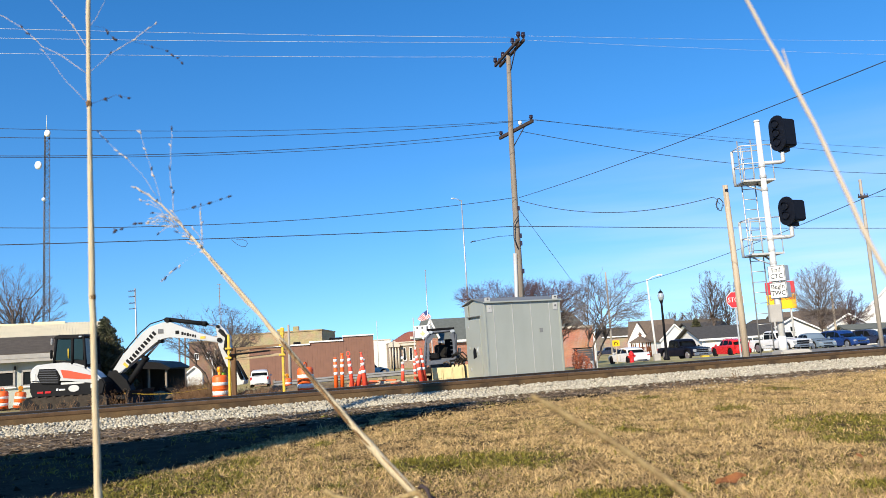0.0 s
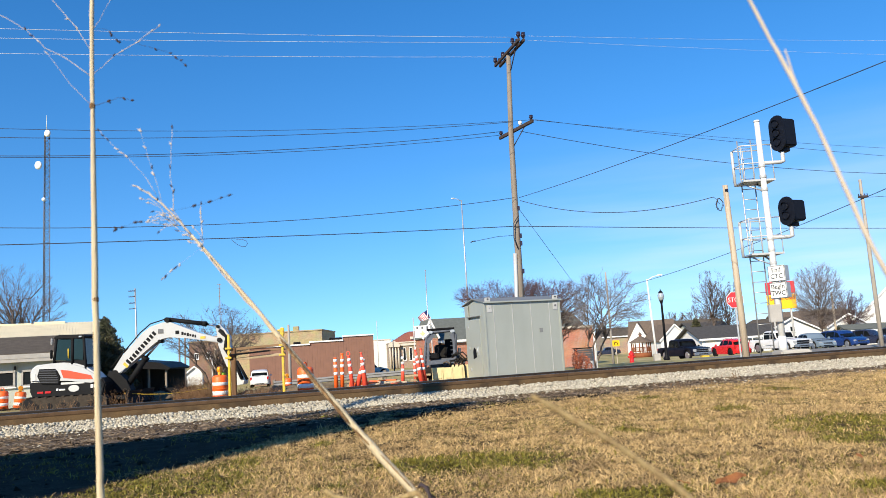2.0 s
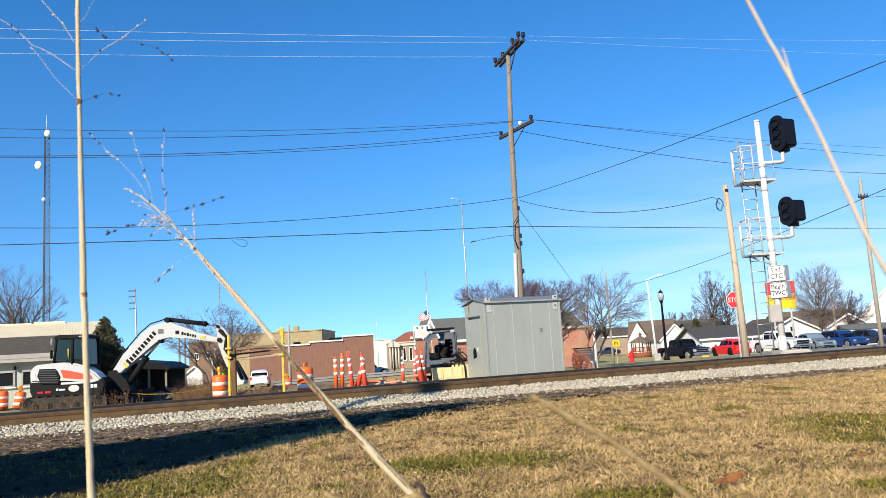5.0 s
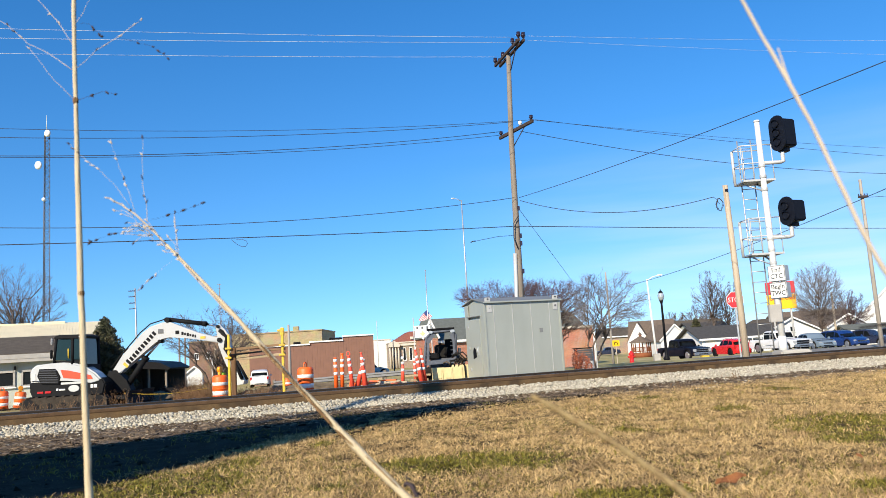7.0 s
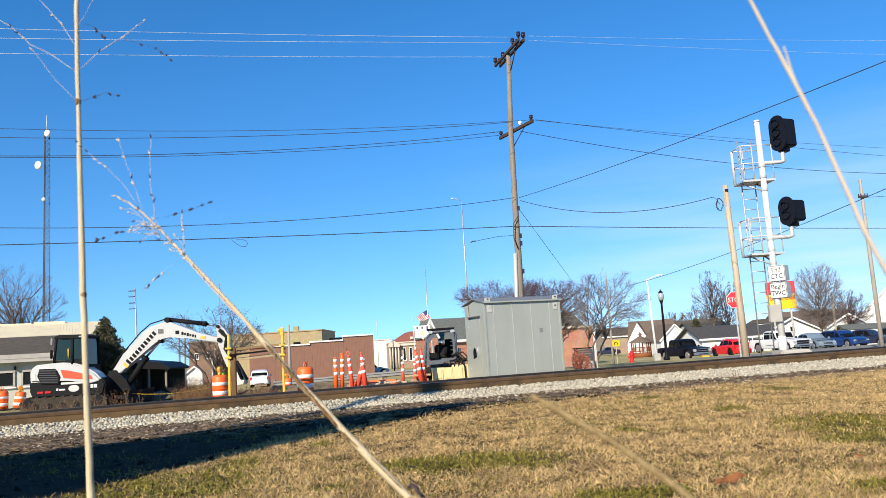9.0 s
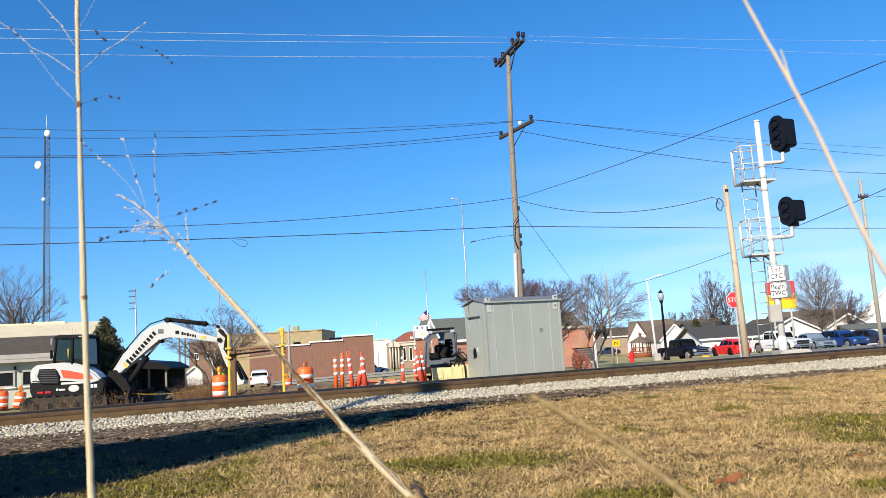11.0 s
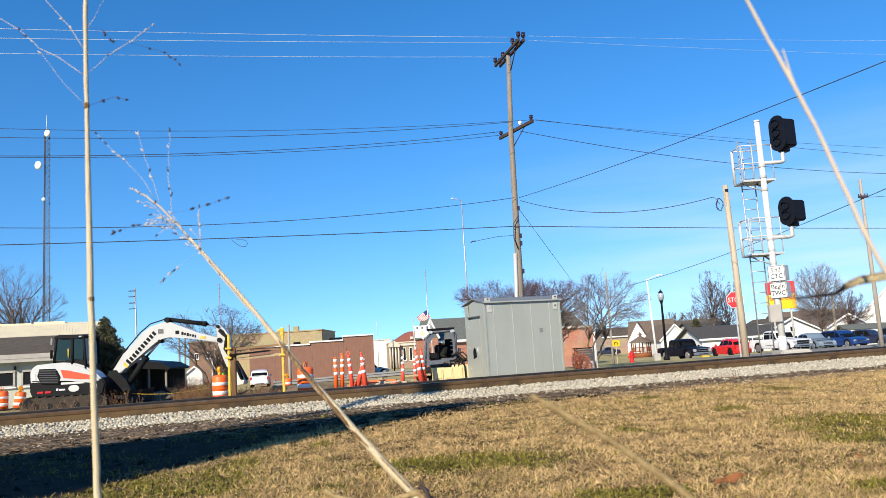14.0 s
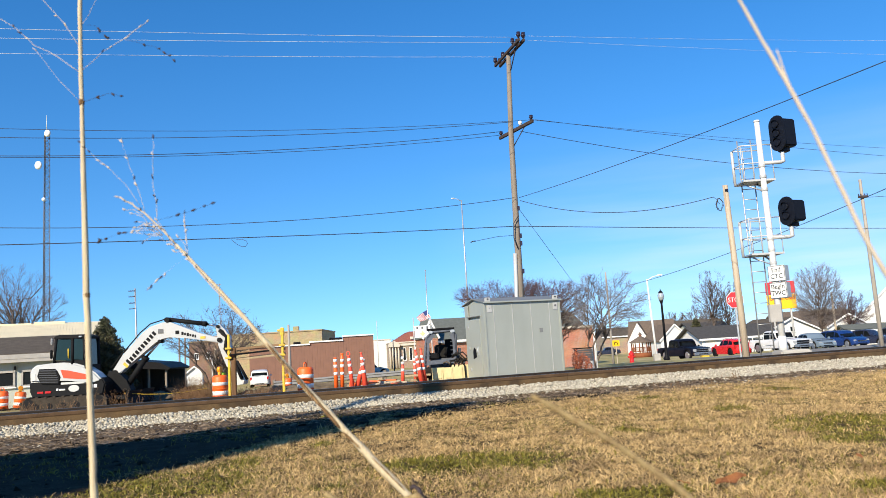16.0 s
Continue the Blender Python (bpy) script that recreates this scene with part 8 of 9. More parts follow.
bare_tree(5.6, 42.0, 4.9, 4.4, 0.15, 25, "bare flat-topped tree with reddish twigs", M_twig_red, fine=0.0058, n=(24, 9, 7, 3), low=0.58, rise=0.2, clear=0.4, wild=0.7, lift=0.12)
bare_tree(7.3, 39.5, 4.9, 4.5, 0.085, 26, "bare many-stemmed ornamental tree leaning aside", M_twig_pale, stems=3, fine=0.0056, n=(18, 8, 8, 4), low=0.36, rise=0.7, off=0.75, clear=0.3, wild=0.8)
bare_tree(6.4, 45.0, 3.7, 3.0, 0.10, 27, "low bare tree with drooping brown twigs", fine=0.006, n=(14, 8, 7, 4), low=0.5, rise=0.1)
bare_tree(37.9, 110.0, 11.9, 5.6, 0.17, 28, "tall bare tree behind the low building", fine=0.012, n=(24, 7, 6, 3), low=0.26, rise=0.6, wild=0.7, lift=0.15)
bare_tree(41.0, 113.0, 10.6, 4.6, 0.16, 29, "tall bare tree behind the low building", fine=0.012, n=(20, 6, 6, 3), low=0.28, rise=0.6, wild=0.7, lift=0.15)
bare_tree(38.6, 80.0, 8.9, 5.1, 0.085, 30, "bare rounded street tree with upswept twigs", M_twig_pale, fine=0.0066, n=(64, 8, 6, 3), low=0.24, rise=0.45, clear=0.22, wild=0.5, lift=0.08)
bare_tree(52.0, 100.0, 6.9, 5.0, 0.18, 31, "dense bare brown tree before the houses", M_twig_red, fine=0.010, n=(20, 7, 6, 3), low=0.3, wild=0.6, lift=0.2)
bare_tree(54.2, 103.0, 6.2, 4.6, 0.16, 32, "dense bare brown tree before the houses", M_twig_pale, fine=0.010, n=(18, 7, 6, 3), low=0.3, wild=0.6, lift=0.2)
bare_tree(48.5, 150.0, 8.5, 7.0, 0.3, 33, "far bare tree above the roofs", fine=0.02, n=(16, 7, 6, 2), wild=0.7)
bare_tree(44.0, 150.0, 7.5, 6.0, 0.3, 34, "far bare tree above the roofs", fine=0.02, n=(16, 7, 6, 2), wild=0.7)
bare_tree(-39.0, 140.0, 10.5, 9.0, 0.3, 35, "far bare tree beyond the tan block", fine=0.02, n=(16, 7, 6, 2), wild=0.7)


def leafy(name, x, y, parts_, mat, n, size, label, category, seed, trunk=0.0):
    """A crown of many small leaf tufts in the given lumps (x, y, z, rx, ry, rz), on a short trunk."""
    rng = np.random.default_rng(seed)
    vs = []
    tot = sum(p[3] * p[5] for p in parts_)
    for cx, cy, cz, rx, ry, rz in parts_:
        k = int(n * rx * rz / tot)
        d = rng.normal(size=(k, 3))
        d /= np.linalg.norm(d, axis=1, keepdims=True)
        rad = rng.uniform(0.55, 1.05, (k, 1)) * (0.88 + 0.12 * np.sin(d[:, :1] * 7 + d[:, 2:] * 9))
        c = np.array((cx, cy, cz)) + d * rad * np.array((rx, ry, rz))
        a = rng.normal(size=(k, 3))
        a /= np.linalg.norm(a, axis=1, keepdims=True)
        e = np.cross(a, rng.normal(size=(k, 3)))
        e /= np.linalg.norm(e, axis=1, keepdims=True)
        s = size * rng.uniform(0.5, 1.3, (k, 1))
        vs.append(np.stack([c - a * s, c - e * s * 0.45, c + a * s, c + e * s * 0.45], 1).reshape(-1, 3))
    v = np.concatenate(vs)
    v[:, 2] = np.maximum(v[:, 2], 0.02)
    f = np.arange(len(v)).reshape(-1, 4)
    t = thing(name, pose(x, y, gz(x, y)), label, category)
    ob = new("foliage", raw_mesh("foliage", v, f, mat))
    ob.parent = t
    bm = bmesh.new()
    top = max(p[2] for p in parts_)
    tube(bm, (0, 0, -0.1), (0, 0, top), 0.07 if trunk == 0 else trunk, 0.02, 8)
    part("trunk", bm, M_bark, t)
    return t


M_evergreen = material("dark arborvitae foliage", (0.052, 0.058, 0.026), 0.8, 0, 0.3, 2, spread=0.45, second=(0.085, 0.068, 0.035))
M_russet = material("russet shrub leaves", (0.36, 0.10, 0.045), 0.7, 0, 0.3, 3, spread=0.5)
M_weed = material("dead brown weeds", (0.22, 0.13, 0.07), 0.9, 0, 0.25, 5, spread=0.4)
leafy("evergreen", -19.9, 45.0, [(0.1, 0, 0.9, 1.75, 1.2, 0.9), (0.15, -0.1, 1.6, 1.55, 1.2, 0.85), (0.02, -0.2, 2.2, 1.40, 1.1, 0.8), (-0.10, 0, 2.8, 1.2, 1.0, 0.8), (-0.06, -0.1, 3.4, 0.95, 0.8, 0.75), (-0.16, 0, 4.0, 0.66, 0.6, 0.65), (-0.16, 0, 4.5, 0.36, 0.32, 0.48)], M_evergreen, 24000, 0.085, "dark green pointed arborvitae beside the office", "tree", 41, 0.12)
leafy("evergreen", 37.2, 116.0, [(0, 0, 1.9, 1.5, 1.4, 1.6), (0.1, 0, 3.4, 1.1, 1.0, 1.1), (0, 0, 4.4, 0.6, 0.6, 0.8)], M_evergreen, 2500, 0.2, "dark green rounded conifer above the roofs", "tree", 42, 0.2)
leafy("shrub", 4.52, 26.9, [(-0.12, 0, 0.40, 0.22, 0.3, 0.42), (0.10, 0.1, 0.36, 0.24, 0.3, 0.38), (0.26, 0, 0.22, 0.18, 0.25, 0.24)], M_russet, 1700, 0.032, "russet-leaved low shrub beside the shelter", "shrub", 43)


def weeds(x, y, w, n, h, seed, label="dead brown weed stems standing beside the track"):
    """A clump of dead weed stems with side twigs."""
    rng = random.Random(seed)
    segs = []
    for _ in range(n):
        bx, by = rng.uniform(-w / 2, w / 2), rng.uniform(-0.3, 0.3)
        hh = h * rng.uniform(0.4, 1.1)
        p = Vector((bx, by, -0.05))
        d = Vector((rng.gauss(0, 0.22), rng.gauss(0, 0.2), 1)).normalized()
        for i in range(4):
            q = p + d * hh / 4
            segs.append((p.copy(), q.copy(), 0.0055 - 0.001 * i, 0.0045 - 0.001 * i))
            for _k in range(2):
                e = (d + Vector((rng.gauss(0, 0.7), rng.gauss(0, 0.7), 0.2))).normalized()
                segs.append((q.copy(), q + e * hh * rng.uniform(0.08, 0.22), 0.003, 0.002))
            p = q
            d = (d + Vector((rng.gauss(0, 0.12), rng.gauss(0, 0.12), 0))).normalized()
    ob = new("dead_weeds", sticks_mesh("dead_weeds", segs, M_weed, 3))
    ob.matrix_basis = pose(x, y, gz(x, y))
    return tagged(ob, label, "weeds", kind="stuff")


for k, (x, y, w, n, h) in enumerate(((-8.75, 26.3, 1.2, 420, 0.5), (-6.6, 25.0, 1.5, 260, 0.40), (-10.6, 23.0, 0.6, 12, 0.6), (-9.6, 23.4, 0.8, 10, 0.6), (-12.2, 22.0, 1.0, 18, 0.5), (-8.6, 26.0, 1.2, 70, 0.45), (-9.35, 28.4, 1.2, 420, 0.85), (-12.6, 24.2, 2.2, 60, 0.42), (-10.6, 24.6, 0.7, 24, 0.6), (-6.5, 27.2, 1.2, 150, 0.42), (-11.0, 27.5, 1.6, 120, 0.45), (-5.6, 25.6, 0.7, 60, 0.3))):
    weeds(x, y, w, n, h, 50 + k)
weeds(4.3, 11.9, 0.25, 16, 0.16, 60, "small dead weed tuft in the ballast")
weeds(3.1, 10.6, 0.8, 14, 0.16, 61, "small dead weed tuft at the lawn's edge")


# ---- masts, lamps and signs ----
def lattice_tower():
    x, y = -68.0, 130.0
    b = gz(x, y)
    H = 42.5 - b
    t = thing("radio_tower", pose(x, y, b), "tall slender lattice radio tower with dishes", "radio tower")
    r = 0.68
    legs = [(r * math.cos(a), r * math.sin(a)) for a in (0.3, 0.3 + 2.094, 0.3 + 4.188)]
    for lx, ly in legs:
        bm = bmesh.new()
        tube(bm, (lx, ly, 0), (lx * 0.75, ly * 0.75, H), 0.075, 0.06, 6)
        part("leg", bm, M_gunmetal, t)
    segs = []
    n = 46
    for k in range(n):
        z0, z1 = H * k / n, H * (k + 1) / n
        s = 1 - 0.25 * k / n
        for i in range(3):
            a, c = legs[i], legs[(i + 1) % 3]
            segs.append(((a[0] * s, a[1] * s, z0), (c[0] * s, c[1] * s, z1), 0.04, 0.04))
            segs.append(((a[0] * s, a[1] * s, z1), (c[0] * s, c[1] * s, z1), 0.03, 0.03))
    ob = new("lattice", sticks_mesh("lattice", segs, M_gunmetal, 4))
    ob.parent = t
    bm = bmesh.new()
    tube(bm, (0, 0, H), (0, 0, H + 3.2), 0.09, 0.05, 8)
    part("whip_antenna", bm, M_silver, t)
    for z, dx, r in ((36.6, -1.1, 0.72), (42.2, 0.45, 0.62), (30.5, -0.1, 0.35)):
        bm = bmesh.new()
        lathe(bm, [(0.05, 0.3), (r * 0.7, 0.12), (r, 0.0), (r, -0.25), (r * 0.5, -0.32)], 18, pose(dx, -0.8, z - b, 90, 0, -20))
        part("dish", bm, M_reflect, t, "white drum dish")


lattice_tower()


def flagpole():
    x, y = -2.8, 110.0
    b = gz(x, y)
    t = thing("flagpole", pose(x, y, b), "tall metal flagpole with a striped flag at half height", "flagpole")
    bm = bmesh.new()
    tube(bm, (0, 0, 0), (0.05, 0, 12.1 - b), 0.09, 0.06, 8)
    lathe(bm, [(0.02, 0), (0.12, 0.08), (0.12, 0.14), (0.02, 0.22)], 10, Matrix.Translation((0.05, 0, 12.05 - b)))
    part("pole", bm, M_galv, t)
    return t


flagpole()
M_flag_red = material("red flag cloth", (0.45, 0.035, 0.05), 0.8, 0, 0.08, 4)
M_flag_white = material("white flag cloth", (0.72, 0.70, 0.70), 0.8, 0, 0.05, 4)
M_flag_blue = material("blue flag cloth", (0.03, 0.05, 0.18), 0.8, 0, 0.1, 4)
FLAG_W, FLAG_H, FLAG_N = 1.9, 1.2, 6


def flag():
    """The flag as six upright strips that swing in turn; each strip hangs on from the last."""
    pieces = []
    w = FLAG_W / FLAG_N
    for k in range(FLAG_N):
        if k == 0:
            t = thing("flag", pose(-2.85, 110.0, 6.45), "red and white striped flag with a blue canton", "flag")
        strip_ = new("flag_strip")
        strip_.parent = t
        for i in range(13):
            z = -FLAG_H * i / 13
            bm = bmesh.new()
            box(bm, -w / 2, 0, z - FLAG_H / 26, w + 0.02, 0.012, FLAG_H / 13)
            mat = M_flag_red if i % 2 == 0 else M_flag_white
            if k < 2 and i < 7:
                mat = M_flag_blue
            part("stripe", bm, mat, strip_)
        pieces.append(strip_)
    return pieces


flag_pieces = flag()


def street_light(x, y, h, arm, r, mat, label, lean=0.0):
    b = gz(x, y)
    t = thing("street_light", pose(x, y, b, 0, lean, 0), label, "street light")
    bm = bmesh.new()
    bent(bm, [(0, 0, 0), (0.0, 0, h * 0.6), (0.02, 0, h)], [r * 1.3, r, r * 0.7], 8)
    part("pole", bm, mat, t)
    bm = bmesh.new()
    bent(bm, [(0.02, 0, h - 0.1), (arm * 0.5, 0, h + 0.12), (arm, 0, h + 0.22)], r * 0.5, 6)
    part("arm", bm, mat, t)
    bm = bmesh.new()
    box(bm, arm * 1.12, 0, h + 0.22, abs(arm) * 0.4, 0.25, 0.12, None, 0.03)
    part("lamp_head", bm, mat, t)
    bm = bmesh.new()
    box(bm, 0, 0, 0.25, 0.5, 0.5, 0.7, None, 0.04)
    part("footing", bm, M_concrete, t)


street_light(2.1, 75.0, 15.3 - gz(2.1, 75), -0.75, 0.075, M_galv, "tall slender galvanised street light")
street_light(16.0, 60.0, 5.2 - gz(16.0, 60), 0.95, 0.075, M_frame, "white street light with a short arm on a concrete footing", -2.2)
bm = bmesh.new()
box(bm, 0, 0, 0.09, 0.55, 1.4, 0.2, None, 0.05)
solo("yellow_kerb", bm, M_yellow, "short yellow painted kerb at the car park's edge", "kerb", m=pose(20.0, 61.0, gz(20.0, 61.0), 0, 0, -10))
plain_pole(15.75, 75.0, 7.24 - gz(15.75, 75), 0.10, M_pole_lot, "wooden utility pole behind the bare tree")
plain_pole(-48.4, 120.0, 13.2 - gz(-48.4, 120), 0.15, M_galv, "far grey pole with several crossarms", ((15.0, 0.95, -0.5), (14.1, 0.95, -0.5), (13.1, 0.95, -0.5), (12.2, 0.95, -0.5)), -0.3)
plain_pole(-23.9, 78.0, 3.4, 0.1, M_silver, "thin pale pole behind the yard")
plain_pole(-21.64, 62.0, 5.0, 0.08, M_pole, "slim grey wooden pole behind the yard")
plain_pole(-21.28, 62.3, 4.9, 0.08, M_pole, "slim grey wooden pole behind the yard")
mast = thing("radio_mast", pose(-50.2, 170.0, gz(-50.2, 170.0)), "thin grey radio mast with short cross antennas", "mast")
bm = bmesh.new()
tube(bm, (0, 0, 0), (0, 0, 20.5), 0.12, 0.07, seg=6)
part("mast", bm, M_pole, mast)
for z, w in ((20.3, 0.9), (19.4, 0.7), (17.6, 0.5)):
    bm = bmesh.new()
    box(bm, 0, -0.1, z, w, 0.08, 0.08, None, 0.02)
    part("antenna", bm, M_pole, mast)
plain_pole(-13.6, 45.0, 2.5, 0.09, M_pole, "thin wooden post behind the yard")
plain_pole(-13.9, 46.0, 2.7, 0.09, M_pole_tan, "thin wooden post behind the yard")
plain_pole(-12.4, 60.0, 5.0, 0.11, M_pole_lot, "pale pole in front of the brown store")
plain_pole(47.5, 95.0, 6.6, 0.12, M_pole_tan, "wooden pole among the houses")
plain_pole(-7.2, 100.0, 4.6, 0.07, M_gunmetal, "thin dark pole before the columned hall")
plain_pole(-11.5, 125.0, 8.2, 0.06, M_silver, "thin pale mast over the white block")
plain_pole(-38.2, 130.0, 13.5, 0.05, M_galv, "thin far radio mast")


def lamp_post(x, y, h):
    b = gz(x, y)
    t = thing("lamp_post", pose(x, y, b), "black ornamental lamp post with a frosted globe", "lamp post")
    bm = bmesh.new()
    lathe(bm, [(0.2, 0), (0.2, 0.12), (0.12, 0.3), (0.09, 0.7), (0.065, h - 0.7), (0.10, h - 0.6), (0.14, h - 0.5)], 14)
    part("post", bm, M_black, t)
    bm = bmesh.new()
    lathe(bm, [(0.13, h - 0.5), (0.2, h - 0.3), (0.21, h - 0.15), (0.14, h)], 16)
    part("globe", bm, material("smoky lamp glass", (0.40, 0.45, 0.48), 0.12, 0.25, 0.3, 9), t, "grey frosted globe")
    bm = bmesh.new()
    lathe(bm, [(0.16, h), (0.12, h + 0.08), (0.03, h + 0.16), (0.01, h + 0.28)], 12)
    part("finial", bm, M_black, t)


lamp_post(13.95, 50.0, 3.45 - gz(13.95, 50) + 0.05)


def hydrant(x, y):
    t = thing("fire_hydrant", pose(x, y, gz(x, y)) @ Matrix.Scale(1.3, 4), "bright red fire hydrant on the lawn", "fire hydrant")
    bm = bmesh.new()
    lathe(bm, [(0.2, 0), (0.2, 0.06), (0.13, 0.08), (0.13, 0.5), (0.17, 0.52), (0.17, 0.57), (0.14, 0.62), (0.08, 0.72), (0.03, 0.78)], 16)
    part("barrel", bm, P_red, t)
    for a in (0, 90, 180):
        bm = bmesh.new()
        tube(bm, (0, 0, 0.42), (0.22 * math.cos(radians(a + 180)), -0.22 * math.sin(radians(a)), 0.42), 0.065, seg=10)
        part("nozzle", bm, P_red, t)


hydrant(14.5, 62.0)


def plate_sign(name, x, y, z, outline, mat, label, category, post_mat, yaw=0.0, rim=None):
    b = gz(x, y)
    t = thing(name, pose(x, y, b, 0, 0, yaw), label, category)
    bm = bmesh.new()
    box(bm, 0, 0.03, (z - b + 0.2) / 2, 0.06, 0.04, z - b + 0.2)
    part("post", bm, post_mat, t)
    bm = bmesh.new()
    prism(bm, [(a, c + z - b) for a, c in outline], -0.02, -0.008, "xz")
    pl = part("plate", bm, mat, t)
    if rim:
        bm = bmesh.new()
        prism(bm, [(a * 1.06, c * 1.06 + z - b) for a, c in outline], -0.007, 0.002, "xz")
        part("rim", bm, rim, pl)
    return t, pl, z - b


M_sign_red = material("red sign sheeting", (0.55, 0.02, 0.03), 0.45, 0, 0.05, 5)
M_sign_yellow = material("yellow sign sheeting", (0.85, 0.47, 0.0), 0.45, 0, 0.05, 5)
octo = [(0.315 / math.cos(math.pi / 8) * math.cos(math.pi / 8 + k * math.pi / 4), 0.315 / math.cos(math.pi / 8) * math.sin(math.pi / 8 + k * math.pi / 4)) for k in range(8)]
stop, stop_plate, sz = plate_sign("stop_sign", 11.98, 32.0, 2.02, octo, M_sign_red, "red octagonal stop sign on a steel post", "stop sign", M_galv, -8, M_reflect)
c = bpy.data.curves.new("lettering", "FONT")
c.body = "STOP"
c.size = 0.28
c.align_x = "CENTER"
c.extrude = 0.002
tmp = bpy.data.objects.new("lettering", c)
me = bpy.data.meshes.new_from_object(tmp)
bpy.data.objects.remove(tmp)
me.transform(pose(0, -0.023, sz - 0.09, 90, 0, 0) @ Matrix.Diagonal((0.86, 1, 1, 1)))
me.materials.clear()
me.materials.append(M_reflect)
ob = new("lettering", me)
ob.parent = stop_plate
ys, ys_plate, sz = plate_sign("warning_sign", 15.07, 70.0, 0.32, [(-0.33, -0.27), (0.33, -0.27), (0.33, 0.27), (-0.33, 0.27)], M_sign_yellow, "yellow warning sign with a dark pictogram", "sign", M_pole_tan)
bm = bmesh.new()
bent(bm, [(-0.14, -0.03, sz - 0.12), (-0.12, -0.03, sz + 0.06), (0.02, -0.03, sz + 0.12), (0.14, -0.03, sz + 0.02), (0.10, -0.03, sz - 0.12)], 0.035, 6)
part("pictogram", bm, M_black, ys_plate)


def words_mesh(body, size, mat, bold=0.0):
    """Flat lettering centred on its origin, as a mesh."""
    c = bpy.data.curves.new("lettering", "FONT")
    c.body, c.size, c.align_x, c.extrude = body, size, "CENTER", 0.004
    c.offset = size * bold
    tmp = bpy.data.objects.new("lettering", c)
    me = bpy.data.meshes.new_from_object(tmp)
    bpy.data.objects.remove(tmp)
    me.materials.clear()
    me.materials.append(mat)
    return me


def store_sign():
    x, y = 36.9, 85.0
    b = gz(x, y)
    t = thing("store_sign", pose(x, y, b, 0, 0, -14), "red and yellow store sign on a tall pole", "sign")
    for px in (-0.9, 0.9):
        bm = bmesh.new()
        tube(bm, (px, 0.05, 0), (px, 0.05, 5.5 - b), 0.1, seg=10)
        part("pole", bm, M_silver, t)
    for z0, z1, mat in ((4.5, 5.85, M_sign_red), (2.85, 4.45, M_sign_yellow)):
        bm = bmesh.new()
        box(bm, 0, -0.1, (z0 + z1) / 2 - b, 3.0, 0.25, z1 - z0, None, 0.03)
        pl = part("panel", bm, mat, t)
        if mat is M_sign_yellow:
            me = words_mesh("FOOD STORES", 0.56, material("dark red lettering", (0.30, 0.01, 0.012), 0.5, 0, 0.05, 5), 0.03)
            me.transform(pose(0, -0.235, z1 - 0.62 - b, 90, 0, 0) @ Matrix.Diagonal((0.76, 1, 1, 1)))
            ob = new("lettering", me)
            ob.parent = pl


store_sign()

# equipment rack beside the leaning tree
rk = thing("notice_rack", pose(5.9, 34.0, gz(5.9, 34)), "grey slatted rack with a white-edged post", "rack")
for k in range(9):
    bm = bmesh.new()
    box(bm, 0, 0, 0.14 + 0.105 * k, 0.66, 0.05, 0.075, pose(0, 0, 0, 12, 0, 0))
    part("slat", bm, M_white if k < 4 else M_gunmetal, rk)
for x, mat in ((-0.36, M_black), (0.36, M_galv), (0.52, M_white)):
    bm = bmesh.new()
    box(bm, x, 0, 0.52, 0.14 if mat is M_black else 0.05, 0.08, 1.08, None, 0.01)
    part("post", bm, mat, rk)
bm = bmesh.new()
box(bm, -0.06, 0.05, 1.05, 0.9, 0.2, 0.05, None, 0.02)
part("top", bm, M_black, rk)
# yellow kerb stop by the pickup
bm = bmesh.new()
prism(bm, [(-0.35, 0), (0.35, 0), (0.31, 0.14), (-0.31, 0.14)], -0.08, 0.08, "xz")
solo("parking_stop", bm, M_sign_yellow, "yellow painted concrete parking stop", "parking stop", m=pose(23.9, 71.5, gz(23.9, 71.5) + 0.01, 0, 0, -20))


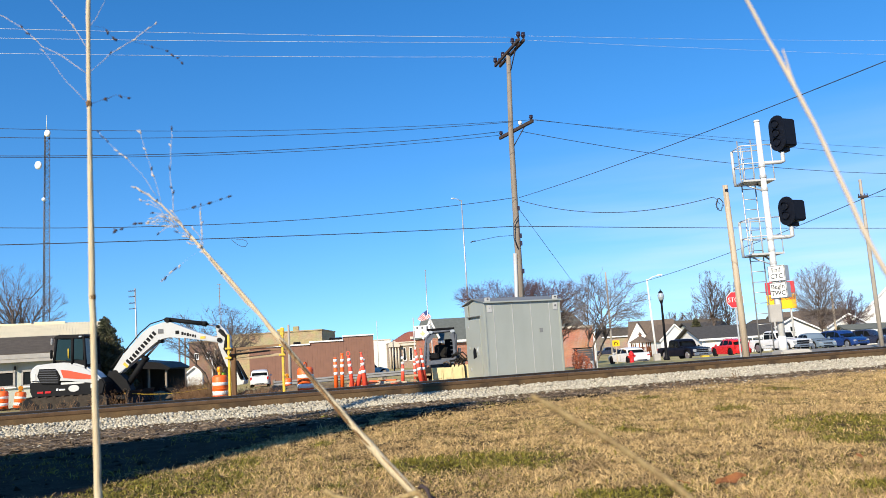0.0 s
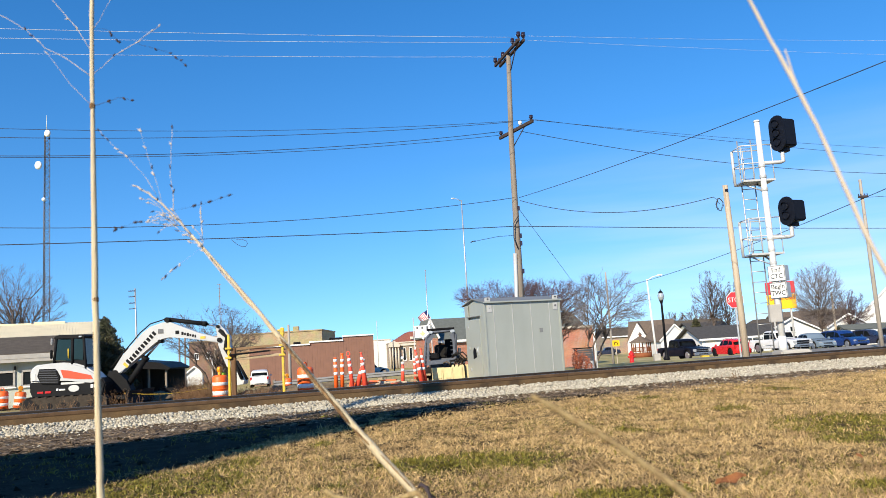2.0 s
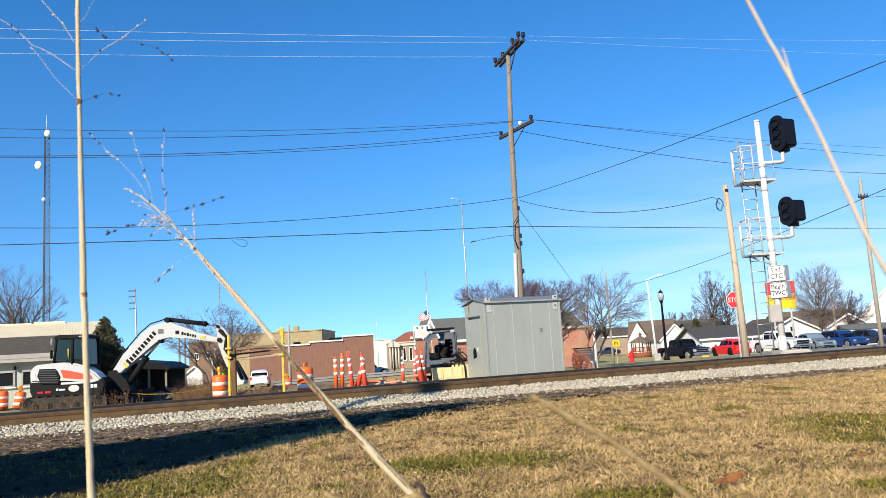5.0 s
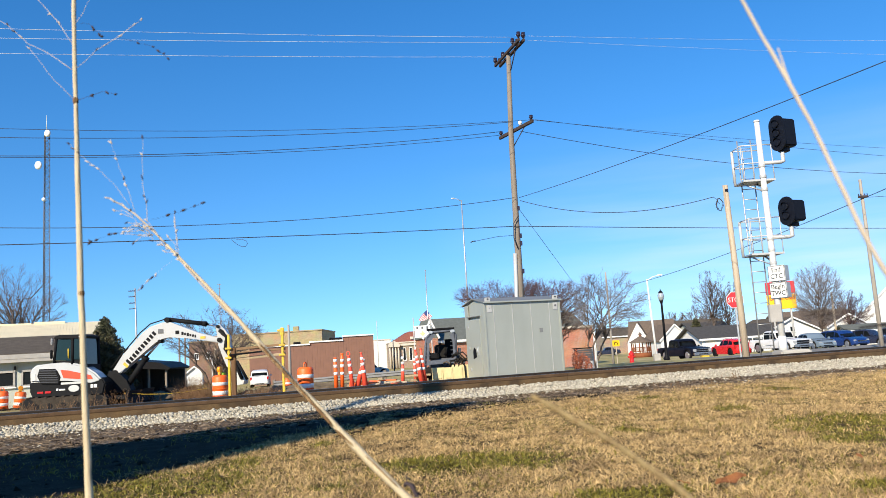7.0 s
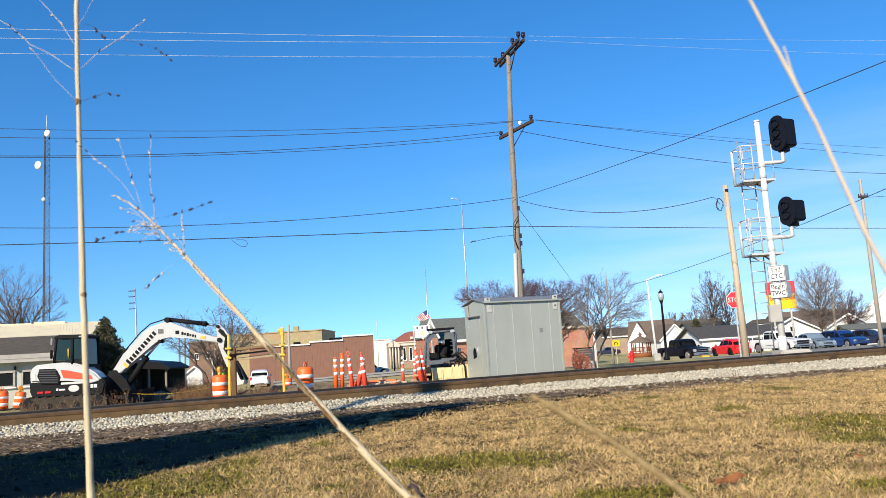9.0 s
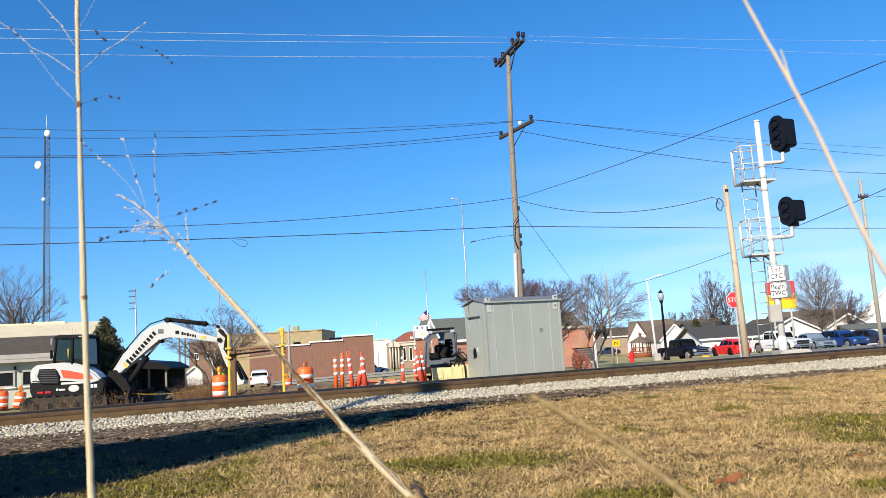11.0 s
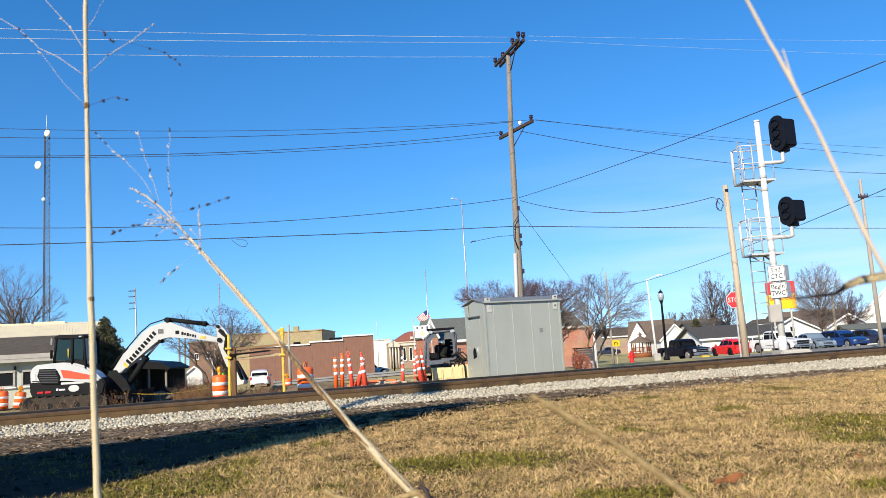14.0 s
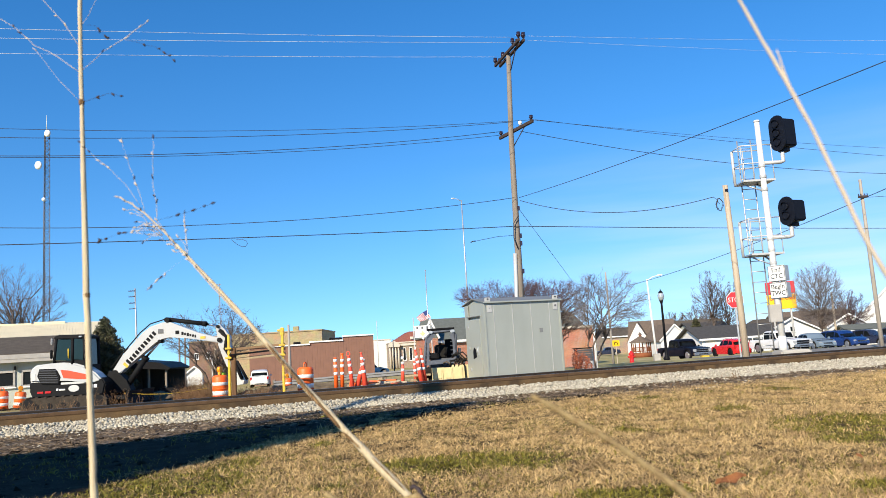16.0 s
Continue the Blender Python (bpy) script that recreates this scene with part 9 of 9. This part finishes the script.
# ---- what moves ----
def motions():
    """The stalks sway in the wind, a car drives off, the flag waves."""
    for ob, depth, rows in (
        (stalk_upright, 0.45, [(0, -0.2048, 0.6512, -0.00), (0.5, -0.2043, 0.6512, -0.00), (1, -0.2043, 0.6514, 0.14), (1.5, -0.2052, 0.6518, -0.13), (2, -0.2033, 0.6497, 0.14), (2.5, -0.2061, 0.6508, -0.43), (3, -0.2048, 0.6515, -0.13), (3.5, -0.2053, 0.6521, -0.00), (4, -0.2092, 0.6541, -0.56), (4.6, -0.2098, 0.6536, -0.62), (5.2, -0.2085, 0.6530, -0.45), (5.8, -0.2096, 0.6533, -0.6), (6.5, -0.2101, 0.6533, -0.59), (7, -0.2101, 0.6539, -0.72), (7.5, -0.2105, 0.6534, -0.74), (8, -0.2095, 0.6525, -0.72), (8.5, -0.2091, 0.6528, -0.71), (9, -0.2091, 0.6530, -0.58), (9.7, -0.2082, 0.6522, -0.5), (10.4, -0.2088, 0.6520, -0.6), (11.5, -0.2076, 0.6510, -0.58), (12, -0.2062, 0.6519, -0.15), (12.5, -0.2062, 0.6522, -0.28), (13, -0.2043, 0.6514, 0.14), (13.5, -0.2052, 0.6518, -0.13), (14, -0.2051, 0.6502, -0.29), (14.5, -0.2039, 0.6525, 0.16), (15, -0.2058, 0.6529, -0.14), (15.5, -0.2057, 0.6524, -0.14), (16, -0.2071, 0.6526, -0.56)]),
        (stalk_leaning, 0.42, [(0, -0.0223, 0.6449, -0.05), (0.5, -0.0228, 0.6451, -0.50), (1, -0.0227, 0.6454, -0.11), (1.5, -0.0226, 0.6459, -0.00), (2, -0.0224, 0.6455, 0.04), (2.5, -0.0218, 0.6452, 0.10), (3, -0.0225, 0.6456, 0.23), (3.5, -0.0226, 0.6459, -0.00), (4, -0.0235, 0.6455, -0.37), (6.5, -0.0277, 0.6464, -1.24), (7, -0.0298, 0.6466, -2.60), (7.5, -0.0303, 0.6458, -3.10), (8, -0.0300, 0.6450, -3.68), (8.5, -0.0280, 0.6459, -2.03), (9, -0.0277, 0.6455, -1.90), (11.5, -0.0258, 0.6450, -1.61), (12, -0.0257, 0.6449, -1.50), (12.5, -0.0237, 0.6453, -0.21), (13, -0.0232, 0.6445, -0.24), (13.5, -0.0230, 0.6451, 0.07), (14, -0.0228, 0.6445, -0.23), (14.5, -0.0232, 0.6445, -0.43), (15, -0.0239, 0.6447, -1.43), (15.5, -0.0238, 0.6454, -0.33), (16, -0.0264, 0.6448, -1.84)]),
        (stalk_arching, 0.36, [(0, 0.2096, 0.7369, -0.11), (0.5, 0.2093, 0.7372, -0.57), (1, 0.2099, 0.7372, 0.64), (1.5, 0.2099, 0.7367, 0.35), (2, 0.2099, 0.7364, 0.29), (2.5, 0.2090, 0.7363, -1.85), (3, 0.2096, 0.7369, -0.11), (3.5, 0.2093, 0.7382, -0.00), (4, 0.2094, 0.7381, 0.16), (5.2, 0.2096, 0.7376, -0.2), (6.5, 0.2090, 0.7382, -0.53), (7, 0.2088, 0.7384, -0.83), (7.5, 0.2087, 0.7380, -1.27), (8, 0.2089, 0.7378, -0.96), (8.5, 0.2093, 0.7377, -0.29), (9, 0.2095, 0.7380, 0.31), (10.2, 0.2092, 0.7374, -0.3), (11.5, 0.2094, 0.7371, -0.42), (12, 0.2096, 0.7376, 0.39), (12.5, 0.2096, 0.7371, 0.11), (13, 0.2101, 0.7370, 0.95), (13.5, 0.2098, 0.7375, 0.70), (14, 0.2096, 0.7369, -0.11), (14.5, 0.2100, 0.7380, 1.51), (15, 0.2098, 0.7370, 0.42), (15.5, 0.2090, 0.7380, -0.75), (16, 0.2089, 0.7376, -1.18)]),
        (leaf, 0.40, [(0, 0.2326, 0.7153, 0), (6.1, 0.2330, 0.7145, 0), (6.3, 0.2196, 0.7190, 3), (6.6, 0.2206, 0.7134, 0), (6.8, 0.2212, 0.7152, 0), (7, 0.2119, 0.7178, 2), (7.2, 0.2180, 0.7174, 0), (7.4, 0.2325, 0.7150, 0), (13.5, 0.2326, 0.7153, 0), (13.6, 0.2270, 0.7171, 0), (13.7, 0.2016, 0.7245, -3), (13.8, 0.1801, 0.7408, 0), (13.9, 0.1817, 0.7340, 3), (14, 0.1809, 0.7349, 2), (14.1, 0.1886, 0.7332, 0), (14.2, 0.2006, 0.7234, -2), (14.3, 0.2236, 0.7179, 0), (14.5, 0.2326, 0.7153, 0), (16, 0.2326, 0.7153, 0)]),
    ):
        k = FAR if ob in (stalk_upright, stalk_leaning) else 1.0
        walk(ob, [(t, pose(*away(x, depth, z, k), 0, ry, 0)) for t, x, z, ry in rows])
    # the curled sheath dips as the stalk beside it leans over
    walk(stalk_curled, [(t, pose(*away(-0.0214, 0.40, 0.6453 - d, FAR))) for t, d in ((0, 0.0), (4.0, 0.0006), (5.2, 0.0014), (6.5, 0.0028), (7.0, 0.0038), (8.0, 0.0042), (8.5, 0.0034), (9.0, 0.0026), (11.5, 0.0018), (12.5, 0.0004), (14.0, 0.0), (15.0, 0.0008), (16.0, 0.0016))])
    # the white sedan turns away down the street and is gone behind the shelter
    for_car = [(0.0, 16.1, 70.0), (0.2, 15.2, 72.0), (0.4, 14.35, 74.0), (0.6, 13.5, 76.0), (0.8, 12.65, 78.0), (1.2, 11.0, 82.0), (1.8, 8.8, 87.0), (2.6, 7.0, 91.0), (16.0, 6.2, 93.0)]
    walk(white_car, [(t, pose(x, y, gz(x, y) + 0.012, 0, 0, 104)) for t, x, y in for_car])
    # the flag's strips wave one after the other
    w = FLAG_W / FLAG_N
    tracks = [[] for _ in flag_pieces]
    for k in range(81):
        t = k * 0.2
        x, y, z = 0.0, 0.0, 0.0
        droop = 34 + 9 * math.sin(1.1 * t + 0.6) + 6 * math.sin(2.9 * t)
        for i, rows in enumerate(tracks):
            turn = (26 + 10 * math.sin(0.7 * t)) * math.sin(4.2 * t - 1.3 * i) + 12 * math.sin(0.9 * t)
            m = pose(x, y, z, 0, -droop * (0.75 + 0.1 * i), turn)
            rows.append((t, m))
            tip = m @ Vector((-w, 0, 0))
            x, y, z = tip
    for ob, rows in zip(flag_pieces, tracks):
        walk(ob, rows)


motions()
